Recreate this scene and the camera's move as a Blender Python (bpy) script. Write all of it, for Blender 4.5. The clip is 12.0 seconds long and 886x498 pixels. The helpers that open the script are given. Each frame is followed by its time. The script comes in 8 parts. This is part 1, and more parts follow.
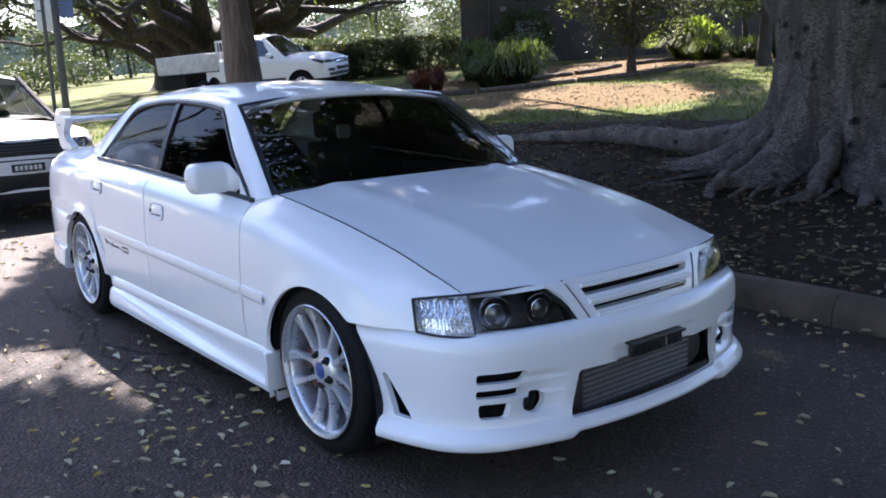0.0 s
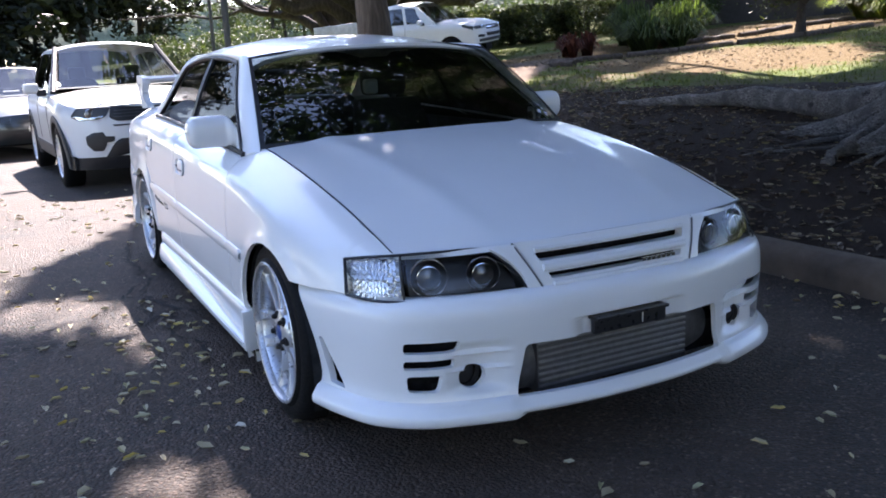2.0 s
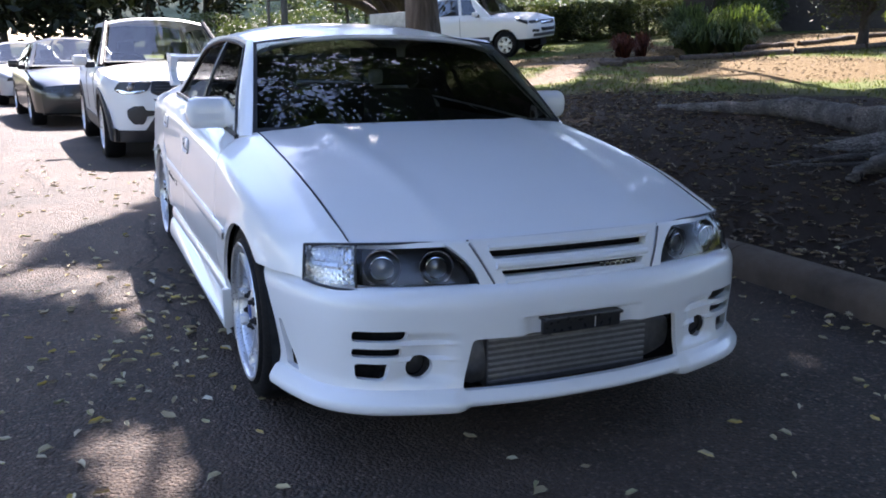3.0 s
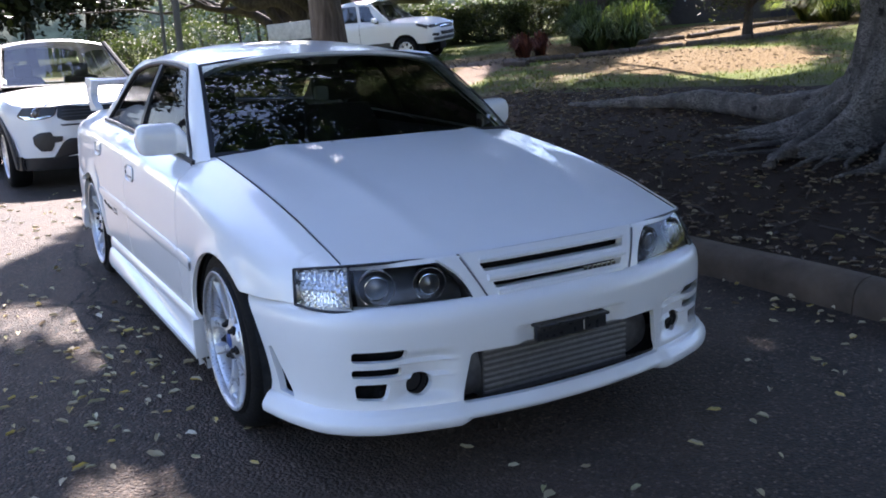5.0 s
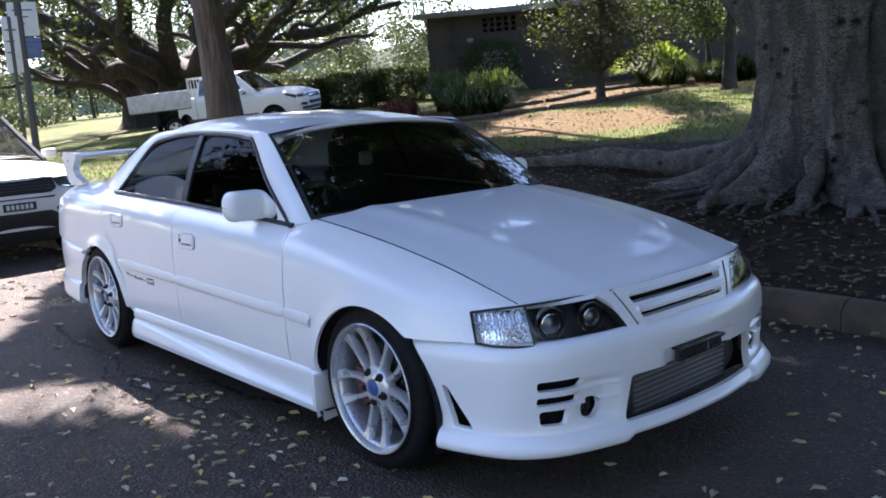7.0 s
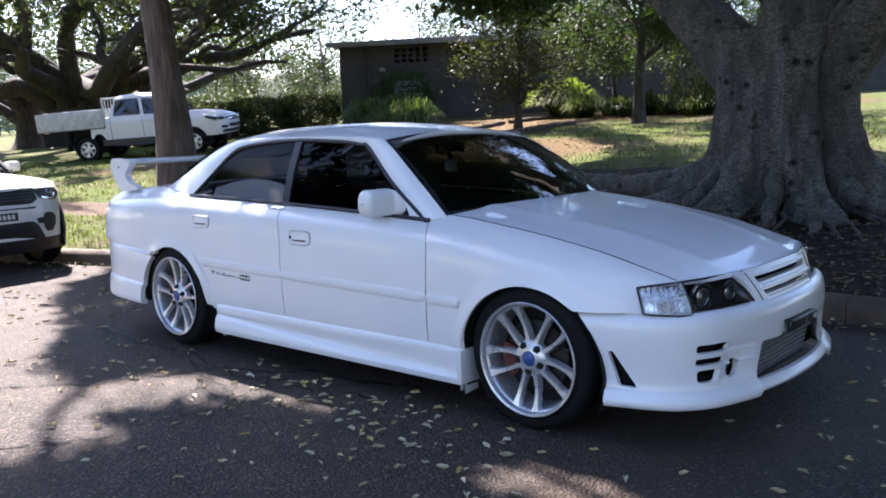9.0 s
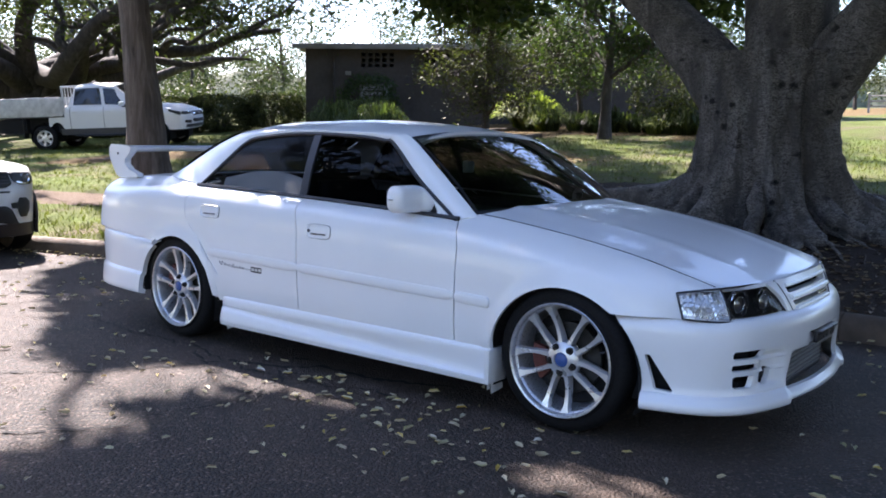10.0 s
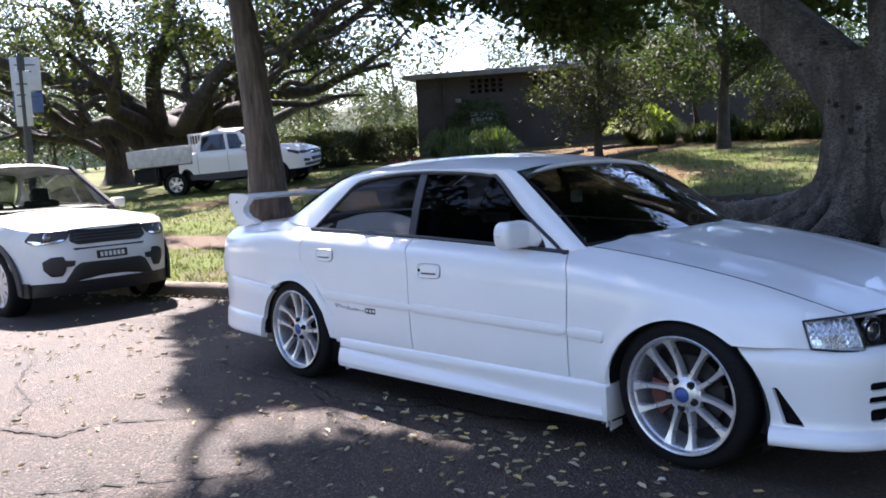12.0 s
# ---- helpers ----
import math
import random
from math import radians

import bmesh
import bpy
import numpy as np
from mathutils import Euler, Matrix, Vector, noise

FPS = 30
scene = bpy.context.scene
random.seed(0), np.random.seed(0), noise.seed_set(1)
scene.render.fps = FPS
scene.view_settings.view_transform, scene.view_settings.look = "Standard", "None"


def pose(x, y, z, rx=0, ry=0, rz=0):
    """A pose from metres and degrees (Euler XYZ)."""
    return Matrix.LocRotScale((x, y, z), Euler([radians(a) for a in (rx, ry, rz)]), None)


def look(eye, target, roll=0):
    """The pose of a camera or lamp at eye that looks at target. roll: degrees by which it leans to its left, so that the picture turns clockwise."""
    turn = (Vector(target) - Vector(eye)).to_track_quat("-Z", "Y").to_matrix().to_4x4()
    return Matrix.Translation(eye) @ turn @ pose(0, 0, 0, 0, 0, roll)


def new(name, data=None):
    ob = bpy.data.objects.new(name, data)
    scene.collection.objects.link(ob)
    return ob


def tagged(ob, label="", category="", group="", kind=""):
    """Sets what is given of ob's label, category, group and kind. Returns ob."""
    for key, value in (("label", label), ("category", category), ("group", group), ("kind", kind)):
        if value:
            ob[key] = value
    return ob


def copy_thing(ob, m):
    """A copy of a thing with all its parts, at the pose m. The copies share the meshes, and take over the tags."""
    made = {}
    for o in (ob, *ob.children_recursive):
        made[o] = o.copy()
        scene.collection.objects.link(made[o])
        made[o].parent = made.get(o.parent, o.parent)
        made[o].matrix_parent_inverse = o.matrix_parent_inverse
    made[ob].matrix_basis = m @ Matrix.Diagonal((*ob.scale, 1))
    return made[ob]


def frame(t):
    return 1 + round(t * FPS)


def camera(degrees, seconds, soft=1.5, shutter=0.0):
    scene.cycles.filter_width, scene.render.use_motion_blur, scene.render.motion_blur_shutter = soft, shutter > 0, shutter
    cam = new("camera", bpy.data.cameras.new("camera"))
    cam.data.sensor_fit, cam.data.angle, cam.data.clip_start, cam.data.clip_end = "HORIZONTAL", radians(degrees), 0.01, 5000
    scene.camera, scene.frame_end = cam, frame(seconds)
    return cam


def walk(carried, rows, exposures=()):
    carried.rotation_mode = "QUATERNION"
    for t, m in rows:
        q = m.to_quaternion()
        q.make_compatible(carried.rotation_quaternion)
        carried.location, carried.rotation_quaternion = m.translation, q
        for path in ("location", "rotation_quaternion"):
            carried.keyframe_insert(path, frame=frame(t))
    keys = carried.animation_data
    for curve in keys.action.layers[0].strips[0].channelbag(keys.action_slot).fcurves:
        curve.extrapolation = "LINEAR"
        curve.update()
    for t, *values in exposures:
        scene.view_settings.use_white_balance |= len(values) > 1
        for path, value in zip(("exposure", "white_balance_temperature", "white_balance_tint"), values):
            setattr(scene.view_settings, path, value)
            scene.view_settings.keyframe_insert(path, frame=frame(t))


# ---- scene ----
cam = camera(54.0, 12.0, 1.8)
PATH = [
    (0, (4.033, -2.373, 1.36), (2.49, -1.162, 0.968), -2.0),
    (0.5, (4.11, -2.216, 1.274), (2.478, -1.128, 0.884), -2.4),
    (1, (4.224, -2.025, 1.262), (2.58, -0.961, 0.859), -0.9),
    (1.5, (4.187, -1.828, 1.246), (2.5, -0.841, 0.828), -1.7),
    (2, (4.22, -1.643, 1.242), (2.475, -0.77, 0.8), -2.8),
    (2.5, (4.351, -1.451, 1.245), (2.574, -0.657, 0.786), -0.6),
    (2.7, (4.37, -1.409, 1.248), (2.581, -0.642, 0.789), 0.1),
    (4.3, (4.395, -1.418, 1.265), (2.625, -0.603, 0.812), 1.9),
    (4.5, (4.384, -1.446, 1.261), (2.628, -0.598, 0.814), 1.5),
    (5, (4.282, -1.643, 1.297), (2.587, -0.682, 0.843), -2.3),
    (5.5, (4.138, -1.833, 1.303), (2.502, -0.78, 0.843), -3.6),
    (6, (3.997, -2.084, 1.329), (2.407, -0.943, 0.918), -2.2),
    (6.5, (3.988, -2.412, 1.353), (2.438, -1.199, 0.996), -3.2),
    (7, (3.934, -2.673, 1.343), (2.432, -1.393, 1.017), -3.5),
    (7.2, (3.872, -2.785, 1.334), (2.389, -1.481, 1.019), -3.5),
    (8.8, (3.54, -3.714, 1.3), (2.219, -2.238, 1.023), -1.9),
    (9, (3.5, -3.808, 1.297), (2.186, -2.323, 1.027), -2.0),
    (9.5, (3.378, -3.966, 1.289), (2.108, -2.443, 1.035), -1.0),
    (10, (3.205, -4.051, 1.251), (1.982, -2.488, 1.0), 0.9),
    (10.5, (3.102, -4.193, 1.257), (1.898, -2.615, 1.014), 0.7),
    (11, (3.062, -4.245, 1.25), (1.857, -2.667, 1.012), 0.5),
    (11.5, (3.121, -4.197, 1.27), (1.835, -2.681, 1.046), -1.0),
    (12, (3.219, -3.985, 1.319), (1.789, -2.601, 1.123), -3.0),
]
walk(cam, [(t, look(eye, target, roll)) for t, eye, target, roll in PATH], [(0, 2.66, 6250, 23), (5.2, 2.62, 6250, 23), (7.2, 2.50, 6250, 23), (12, 2.40, 6250, 23)])


# ---- light ----
SUN_FROM = Vector((-1.0, 0.36, 1.02)).normalized()
world = bpy.data.worlds.new("sky_world")
scene.world = world
world.use_nodes = True
wn = world.node_tree
sky = wn.nodes.new("ShaderNodeTexSky")
sky.sky_type = "NISHITA"
sky.sun_disc = False
sky.sun_elevation = math.asin(SUN_FROM.z)
sky.sun_rotation = math.atan2(SUN_FROM.x, SUN_FROM.y)
sky.air_density, sky.dust_density, sky.ozone_density = 1.0, 0.6, 2.0
wn.links.new(sky.outputs[0], wn.nodes["Background"].inputs[0])
wn.nodes["Background"].inputs[1].default_value = 0.09
sun = new("sun", bpy.data.lights.new("sun", "SUN"))
sun.data.energy, sun.data.angle, sun.data.color = 5.0, radians(0.55), (1.0, 0.93, 0.82)
sun.matrix_world = look(SUN_FROM * 60, (0, 0, 0))

# ---- helpers for building ----
TAU = 2 * math.pi


def node_mat(name):
    m = bpy.data.materials.new(name)
    m.use_nodes = True
    return m, m.node_tree, m.node_tree.nodes["Principled BSDF"]


def ramp(nt, fac, stops):
    r = nt.nodes.new("ShaderNodeValToRGB")
    while len(r.color_ramp.elements) < len(stops):
        r.color_ramp.elements.new(0.5)
    for e, (p, c) in zip(r.color_ramp.elements, stops):
        e.position, e.color = p, (*c, 1.0) if len(c) == 3 else c
    nt.links.new(fac, r.inputs[0])
    return r.outputs[0]


def noise_tex(nt, scale, detail=4.0, rough=0.55, coord=None, stretch=None, dist=0.0):
    n = nt.nodes.new("ShaderNodeTexNoise")
    n.inputs["Scale"].default_value, n.inputs["Detail"].default_value = scale, detail
    n.inputs["Roughness"].default_value, n.inputs["Distortion"].default_value = rough, dist
    g = nt.nodes.new("ShaderNodeNewGeometry").outputs["Position"] if coord is None else coord
    if stretch:
        mp = nt.nodes.new("ShaderNodeMapping")
        mp.inputs["Scale"].default_value = stretch
        nt.links.new(g, mp.inputs[0])
        g = mp.outputs[0]
    nt.links.new(g, n.inputs["Vector"])
    return n.outputs["Fac"]


def bump(nt, bsdf, height, strength=0.3, distance=0.01):
    b = nt.nodes.new("ShaderNodeBump")
    b.inputs["Strength"].default_value, b.inputs["Distance"].default_value = strength, distance
    nt.links.new(height, b.inputs["Height"])
    nt.links.new(b.outputs[0], bsdf.inputs["Normal"])
    return b


def mix_col(nt, fac, a, b, mode="MIX"):
    m = nt.nodes.new("ShaderNodeMix")
    m.data_type, m.blend_type = "RGBA", mode
    for sock, v in ((m.inputs[0], fac), (m.inputs[6], a), (m.inputs[7], b)):
        if isinstance(v, (int, float)):
            sock.default_value = v
        elif isinstance(v, tuple):
            sock.default_value = (*v, 1.0)
        else:
            nt.links.new(v, sock)
    return m.outputs[2]


def calc(nt, op, a, b=None, clamp=False):
    m = nt.nodes.new("ShaderNodeMath")
    m.operation, m.use_clamp = op, clamp
    for k, v in enumerate((a, b)):
        if v is None:
            continue
        if isinstance(v, (int, float)):
            m.inputs[k].default_value = v
        else:
            nt.links.new(v, m.inputs[k])
    return m.outputs[0]


def smooth_step(nt, v, lo, hi):
    m = nt.nodes.new("ShaderNodeMapRange")
    m.interpolation_type = "SMOOTHSTEP"
    m.inputs["From Min"].default_value, m.inputs["From Max"].default_value = lo, hi
    nt.links.new(v, m.inputs["Value"])
    return m.outputs["Result"]


def plain(name, colour, rough=0.5, metal=0.0, vary=0.12, scale=6.0, grain=0.0, coat=0.0):
    """A material of one colour with stains, grain and uneven gloss."""
    m, nt, b = node_mat(name)
    n1 = noise_tex(nt, scale, 5)
    dark = tuple(c * (1 - vary) for c in colour)
    light = tuple(min(1, c * (1 + vary * 0.6)) for c in colour)
    nt.links.new(ramp(nt, n1, [(0.3, dark), (0.7, light)]), b.inputs["Base Color"])
    b.inputs["Metallic"].default_value = metal
    n2 = noise_tex(nt, scale * 7, 3)
    nt.links.new(ramp(nt, n2, [(0.3, (rough * 0.85,) * 3), (0.7, (min(1, rough * 1.15),) * 3)]), b.inputs["Roughness"])
    b.inputs["Coat Weight"].default_value = coat
    b.inputs["Coat Roughness"].default_value = 0.04
    if grain:
        bump(nt, b, noise_tex(nt, scale * 25, 3), grain, 0.004)
    return m


def glass(name, tint, rough=0.0, shine=1.7):
    """A thin pane: partly clear, with a real glossy reflection."""
    m = bpy.data.materials.new(name)
    m.use_nodes = True
    nt = m.node_tree
    nt.nodes.clear()
    out = nt.nodes.new("ShaderNodeOutputMaterial")
    clear = nt.nodes.new("ShaderNodeBsdfTransparent")
    clear.inputs[0].default_value = (*tint, 1)
    gloss = nt.nodes.new("ShaderNodeBsdfGlossy")
    gloss.inputs["Roughness"].default_value = rough
    fres = nt.nodes.new("ShaderNodeFresnel")
    fres.inputs["IOR"].default_value = 1.52
    mx = nt.nodes.new("ShaderNodeMixShader")
    nt.links.new(calc(nt, "MULTIPLY", fres.outputs[0], shine, True), mx.inputs[0])
    nt.links.new(clear.outputs[0], mx.inputs[1])
    nt.links.new(gloss.outputs[0], mx.inputs[2])
    nt.links.new(mx.outputs[0], out.inputs[0])
    return m


def make_mesh(name, verts, faces, smooth=40):
    me = bpy.data.meshes.new(name)
    me.from_pydata([tuple(v) for v in verts], [], [tuple(f) for f in faces])
    me.validate()
    if smooth:
        me.polygons.foreach_set("use_smooth", [True] * len(me.polygons))
        me.set_sharp_from_angle(angle=radians(smooth))
    me.update()
    return me


def part(name, data, material, parent=None, label=""):
    """Links a mesh, a bmesh or (verts, faces) as one mesh object under a thing."""
    if isinstance(data, bmesh.types.BMesh):
        bmesh.ops.recalc_face_normals(data, faces=data.faces)
        me = bpy.data.meshes.new(name)
        data.to_mesh(me)
        data.free()
        me.polygons.foreach_set("use_smooth", [True] * len(me.polygons))
        me.set_sharp_from_angle(angle=radians(38))
    elif isinstance(data, tuple):
        me = make_mesh(name, *data)
    else:
        me = data
    if material is not None and not me.materials:
        me.materials.append(material)
    ob = new(name, me)
    if parent is not None:
        ob.parent = parent
    if label:
        ob["label"] = label
    return ob


def thing(name, label, category, m=None, group="", kind=""):
    ob = tagged(new(name), label, category, group, kind)
    if m is not None:
        ob.matrix_world = m
    return ob


def keyed(*keys):
    """A smooth curve through (x, value) keys, straight on beyond the ends."""
    ks = sorted(keys)
    xs = [k[0] for k in ks]
    ys = [k[1] for k in ks]
    n = len(xs)
    d = [(ys[i + 1] - ys[i]) / (xs[i + 1] - xs[i]) for i in range(n - 1)]
    m = [d[0]] + [0.0 if d[i - 1] * d[i] <= 0 else 2 * d[i - 1] * d[i] / (d[i - 1] + d[i]) for i in range(1, n - 1)] + [d[-1]]

    def f(x):
        if x <= xs[0]:
            return ys[0] + m[0] * (x - xs[0])
        if x >= xs[-1]:
            return ys[-1] + m[-1] * (x - xs[-1])
        i = 0
        while x > xs[i + 1]:
            i += 1
        h = xs[i + 1] - xs[i]
        t = (x - xs[i]) / h
        return ((1 + 2 * t) * (1 - t) ** 2 * ys[i] + t * (1 - t) ** 2 * h * m[i]
                + t * t * (3 - 2 * t) * ys[i + 1] + t * t * (t - 1) * h * m[i + 1])

    return f


def spline(points, t):
    """The point at t (0..1) on a smooth curve through the points."""
    n = len(points) - 1
    u = min(max(t, 0.0), 1.0) * n
    i = min(int(u), n - 1)
    f = u - i
    p1, p2 = Vector(points[i]), Vector(points[i + 1])
    p0 = Vector(points[i - 1]) if i > 0 else p1 * 2 - p2
    p3 = Vector(points[i + 2]) if i + 2 <= n else p2 * 2 - p1
    return 0.5 * ((2 * p1) + (p2 - p0) * f + (2 * p0 - 5 * p1 + 4 * p2 - p3) * f * f + (3 * p1 - p0 - 3 * p2 + p3) * f ** 3)


def grid(f, us, vs):
    """Verts and faces of a surface f(u, v) over two lists of values."""
    verts = [Vector(f(u, v)) for u in us for v in vs]
    n = len(vs)
    faces = [(i * n + j, i * n + j + 1, (i + 1) * n + j + 1, (i + 1) * n + j) for i in range(len(us) - 1) for j in range(n - 1)]
    return verts, faces


def lin(a, b, n):
    return [a + (b - a) * k / (n - 1) for k in range(n)]


def rolled(f, us, vs, out, depth=0.014, gap=0.0016):
    """A panel f(u, v) whose edges turn inward along -out, like pressed sheet."""
    verts, faces = grid(f, us, vs)
    nu, nv = len(us), len(vs)
    loop = [j for j in range(nv)] + [i * nv + nv - 1 for i in range(1, nu)] + [(nu - 1) * nv + j for j in range(nv - 2, -1, -1)] + [i * nv for i in range(nu - 2, 0, -1)]
    mid = sum(verts, Vector()) / len(verts)
    me_n = {}
    for i in range(nu):
        for j in range(nv):
            k = i * nv + j
            a = verts[min(i + 1, nu - 1) * nv + j] - verts[max(i - 1, 0) * nv + j]
            b = verts[i * nv + min(j + 1, nv - 1)] - verts[i * nv + max(j - 1, 0)]
            n = a.cross(b)
            if n.length < 1e-9:
                n = Vector(out)
            n.normalize()
            if n.dot(Vector(out)) < 0:
                n = -n
            me_n[k] = n
    shrunk = {}
    for k in loop:
        i, j = divmod(k, nv)
        ii = 1 if i == 0 else nu - 2 if i == nu - 1 else i
        jj = 1 if j == 0 else nv - 2 if j == nv - 1 else j
        d = verts[ii * nv + jj] - verts[k]
        if d.length > 1e-6:
            shrunk[k] = verts[k] + d.normalized() * min(gap, d.length * 0.4)
    for k, v in shrunk.items():
        verts[k] = v
    base = len(verts)
    for k in loop:
        verts.append(verts[k] - me_n[k] * depth * 0.25 )
    base2 = len(verts)
    for k in loop:
        verts.append(verts[k] - me_n[k] * depth)
    m = len(loop)
    for a in range(m):
        b = (a + 1) % m
        faces.append((loop[a], loop[b], base + b, base + a))
        faces.append((base + a, base + b, base2 + b, base2 + a))
    return verts, faces


def flip(vf):
    """The mirror image of verts and faces across the plane y = 0."""
    v, f = vf
    return [Vector((p[0], -p[1], p[2])) for p in v], [tuple(reversed(q)) for q in f]


def join(*many):
    verts, faces = [], []
    for v, f in many:
        b = len(verts)
        verts += list(v)
        faces += [tuple(k + b for k in q) for q in f]
    return verts, faces


def moved(vf, m):
    return [m @ Vector(p) for p in vf[0]], vf[1]


def tube(points, radii, sides=10, cap=True):
    """A round tapered tube along points."""
    pts = [Vector(p) for p in points]
    verts, faces = [], []
    ref = Vector((0, 0, 1))
    if abs((pts[-1] - pts[0]).normalized().dot(ref)) > 0.9:
        ref = Vector((1, 0, 0))
    for i, p in enumerate(pts):
        t = (pts[min(i + 1, len(pts) - 1)] - pts[max(i - 1, 0)]).normalized()
        a = t.cross(ref)
        if a.length < 1e-4:
            a = t.orthogonal()
        a.normalize()
        b = t.cross(a)
        r = radii[i] if isinstance(radii, (list, tuple)) else radii
        for k in range(sides):
            w = TAU * k / sides
            verts.append(p + (a * math.cos(w) + b * math.sin(w)) * r)
    n = len(pts)
    for i in range(n - 1):
        for k in range(sides):
            k2 = (k + 1) % sides
            faces.append((i * sides + k, i * sides + k2, (i + 1) * sides + k2, (i + 1) * sides + k))
    if cap:
        faces.append(tuple(reversed(range(sides))))
        faces.append(tuple((n - 1) * sides + k for k in range(sides)))
    return verts, faces


def box(x0, x1, y0, y1, z0, z1, bevel=0.0, seg=2):
    bm = bmesh.new()
    bmesh.ops.create_cube(bm, size=1)
    for v in bm.verts:
        v.co = Vector(((x0 + x1) / 2 + v.co.x * (x1 - x0), (y0 + y1) / 2 + v.co.y * (y1 - y0), (z0 + z1) / 2 + v.co.z * (z1 - z0)))
    if bevel:
        bmesh.ops.bevel(bm, geom=bm.edges[:], offset=bevel, segments=seg, affect="EDGES", profile=0.6)
    v = [p.co.copy() for p in bm.verts]
    bm.verts.index_update()
    f = [tuple(p.index for p in q.verts) for q in bm.faces]
    bm.free()
    return v, f


def lathe(profile, sides, axis="y"):
    """A body of revolution from (radius, along) pairs round the y axis."""
    verts, faces = [], []
    for r, y in profile:
        for k in range(sides):
            w = TAU * k / sides
            verts.append(Vector((r * math.cos(w), y, r * math.sin(w))))
    for i in range(len(profile) - 1):
        for k in range(sides):
            k2 = (k + 1) % sides
            faces.append((i * sides + k, i * sides + k2, (i + 1) * sides + k2, (i + 1) * sides + k))
    return verts, faces


def prism(poly, axis, lo, hi):
    """A straight prism over a polygon; axis 0 takes (y, z) pairs, 1 takes (x, z), 2 takes (x, y)."""
    n = len(poly)

    def at(p, h):
        return Vector((h, p[0], p[1])) if axis == 0 else Vector((p[0], h, p[1])) if axis == 1 else Vector((p[0], p[1], h))

    verts = [at(p, lo) for p in poly] + [at(p, hi) for p in poly]
    faces = [tuple(range(n)), tuple(reversed(range(n, 2 * n)))] + [(k, k + n, (k + 1) % n + n, (k + 1) % n) for k in range(n)]
    return verts, faces


def rounded(poly, r, seg=4):
    """A polygon with its corners rounded by r."""
    out = []
    n = len(poly)
    for i in range(n):
        p, a, b = Vector(poly[i]), Vector(poly[i - 1]), Vector(poly[(i + 1) % n])
        da, db = (a - p), (b - p)
        rr = min(r, da.length * 0.45, db.length * 0.45)
        s, e = p + da.normalized() * rr, p + db.normalized() * rr
        for k in range(seg + 1):
            t = k / seg
            out.append(((1 - t) ** 2 * s + 2 * t * (1 - t) * p + t * t * e)[:])
    return out


def carved(vf, cutters, name="carved", own=False):
    """The solid vf less the cutters, as a mesh."""
    ob = part(name, vf, None)
    bm = bmesh.new()
    for c in cutters:
        vs = [bm.verts.new(p) for p in c[0]]
        for f in c[1]:
            bm.faces.new([vs[k] for k in f])
    bmesh.ops.recalc_face_normals(bm, faces=bm.faces)
    me = bpy.data.meshes.new("cutter")
    bm.to_mesh(me)
    bm.free()
    co = new("cutter", me)
    md = ob.modifiers.new("cut", "BOOLEAN")
    md.operation, md.object, md.solver = "DIFFERENCE", co, "EXACT"
    md.use_self = own
    tmp = [co]
    dg = bpy.context.evaluated_depsgraph_get()
    dg.update()
    me = bpy.data.meshes.new_from_object(ob.evaluated_get(dg))
    old = ob.data
    for o in (ob, *tmp):
        d = o.data
        bpy.data.objects.remove(o)
        bpy.data.meshes.remove(d)
    me.polygons.foreach_set("use_smooth", [True] * len(me.polygons))
    me.set_sharp_from_angle(angle=radians(35))
    return me


def shell(f, us, vs, thick, out):
    """A closed solid from a surface f(u, v) and its copy moved inward by thick along -out(u, v)."""
    v1, f1 = grid(f, us, vs)
    n = len(v1)
    nu, nv = len(us), len(vs)
    v2 = []
    for i in range(nu):
        for j in range(nv):
            a = v1[min(i + 1, nu - 1) * nv + j] - v1[max(i - 1, 0) * nv + j]
            b = v1[i * nv + min(j + 1, nv - 1)] - v1[i * nv + max(j - 1, 0)]
            nn = a.cross(b).normalized()
            if nn.dot(out(v1[i * nv + j])) < 0:
                nn = -nn
            v2.append(v1[i * nv + j] - nn * thick)
    loop = [j for j in range(nv)] + [i * nv + nv - 1 for i in range(1, nu)] + [(nu - 1) * nv + j for j in range(nv - 2, -1, -1)] + [i * nv for i in range(nu - 2, 0, -1)]
    faces = list(f1) + [tuple(k + n for k in reversed(q)) for q in f1]
    m = len(loop)
    for a in range(m):
        b = (a + 1) % m
        faces.append((loop[b], loop[a], loop[a] + n, loop[b] + n))
    allv = v1 + v2
    vol = 0.0
    for q in faces:
        for k in range(1, len(q) - 1):
            vol += allv[q[0]].dot(allv[q[k]].cross(allv[q[k + 1]]))
    if vol < 0:
        faces = [tuple(reversed(q)) for q in faces]
    return allv, faces


# ---- materials ----


def paint(name, colour, rough=0.32):
    m, nt, b = node_mat(name)
    n = noise_tex(nt, 2.2, 3)
    nt.links.new(ramp(nt, n, [(0.3, tuple(c * 0.965 for c in colour)), (0.7, colour)]), b.inputs["Base Color"])
    dust = noise_tex(nt, 60, 4)
    nt.links.new(ramp(nt, dust, [(0.4, (rough * 0.9,) * 3), (0.75, (rough * 1.2,) * 3)]), b.inputs["Roughness"])
    b.inputs["Coat Weight"].default_value = 0.6
    nt.links.new(ramp(nt, dust, [(0.4, (0.02,) * 3), (0.8, (0.06,) * 3)]), b.inputs["Coat Roughness"])
    return m


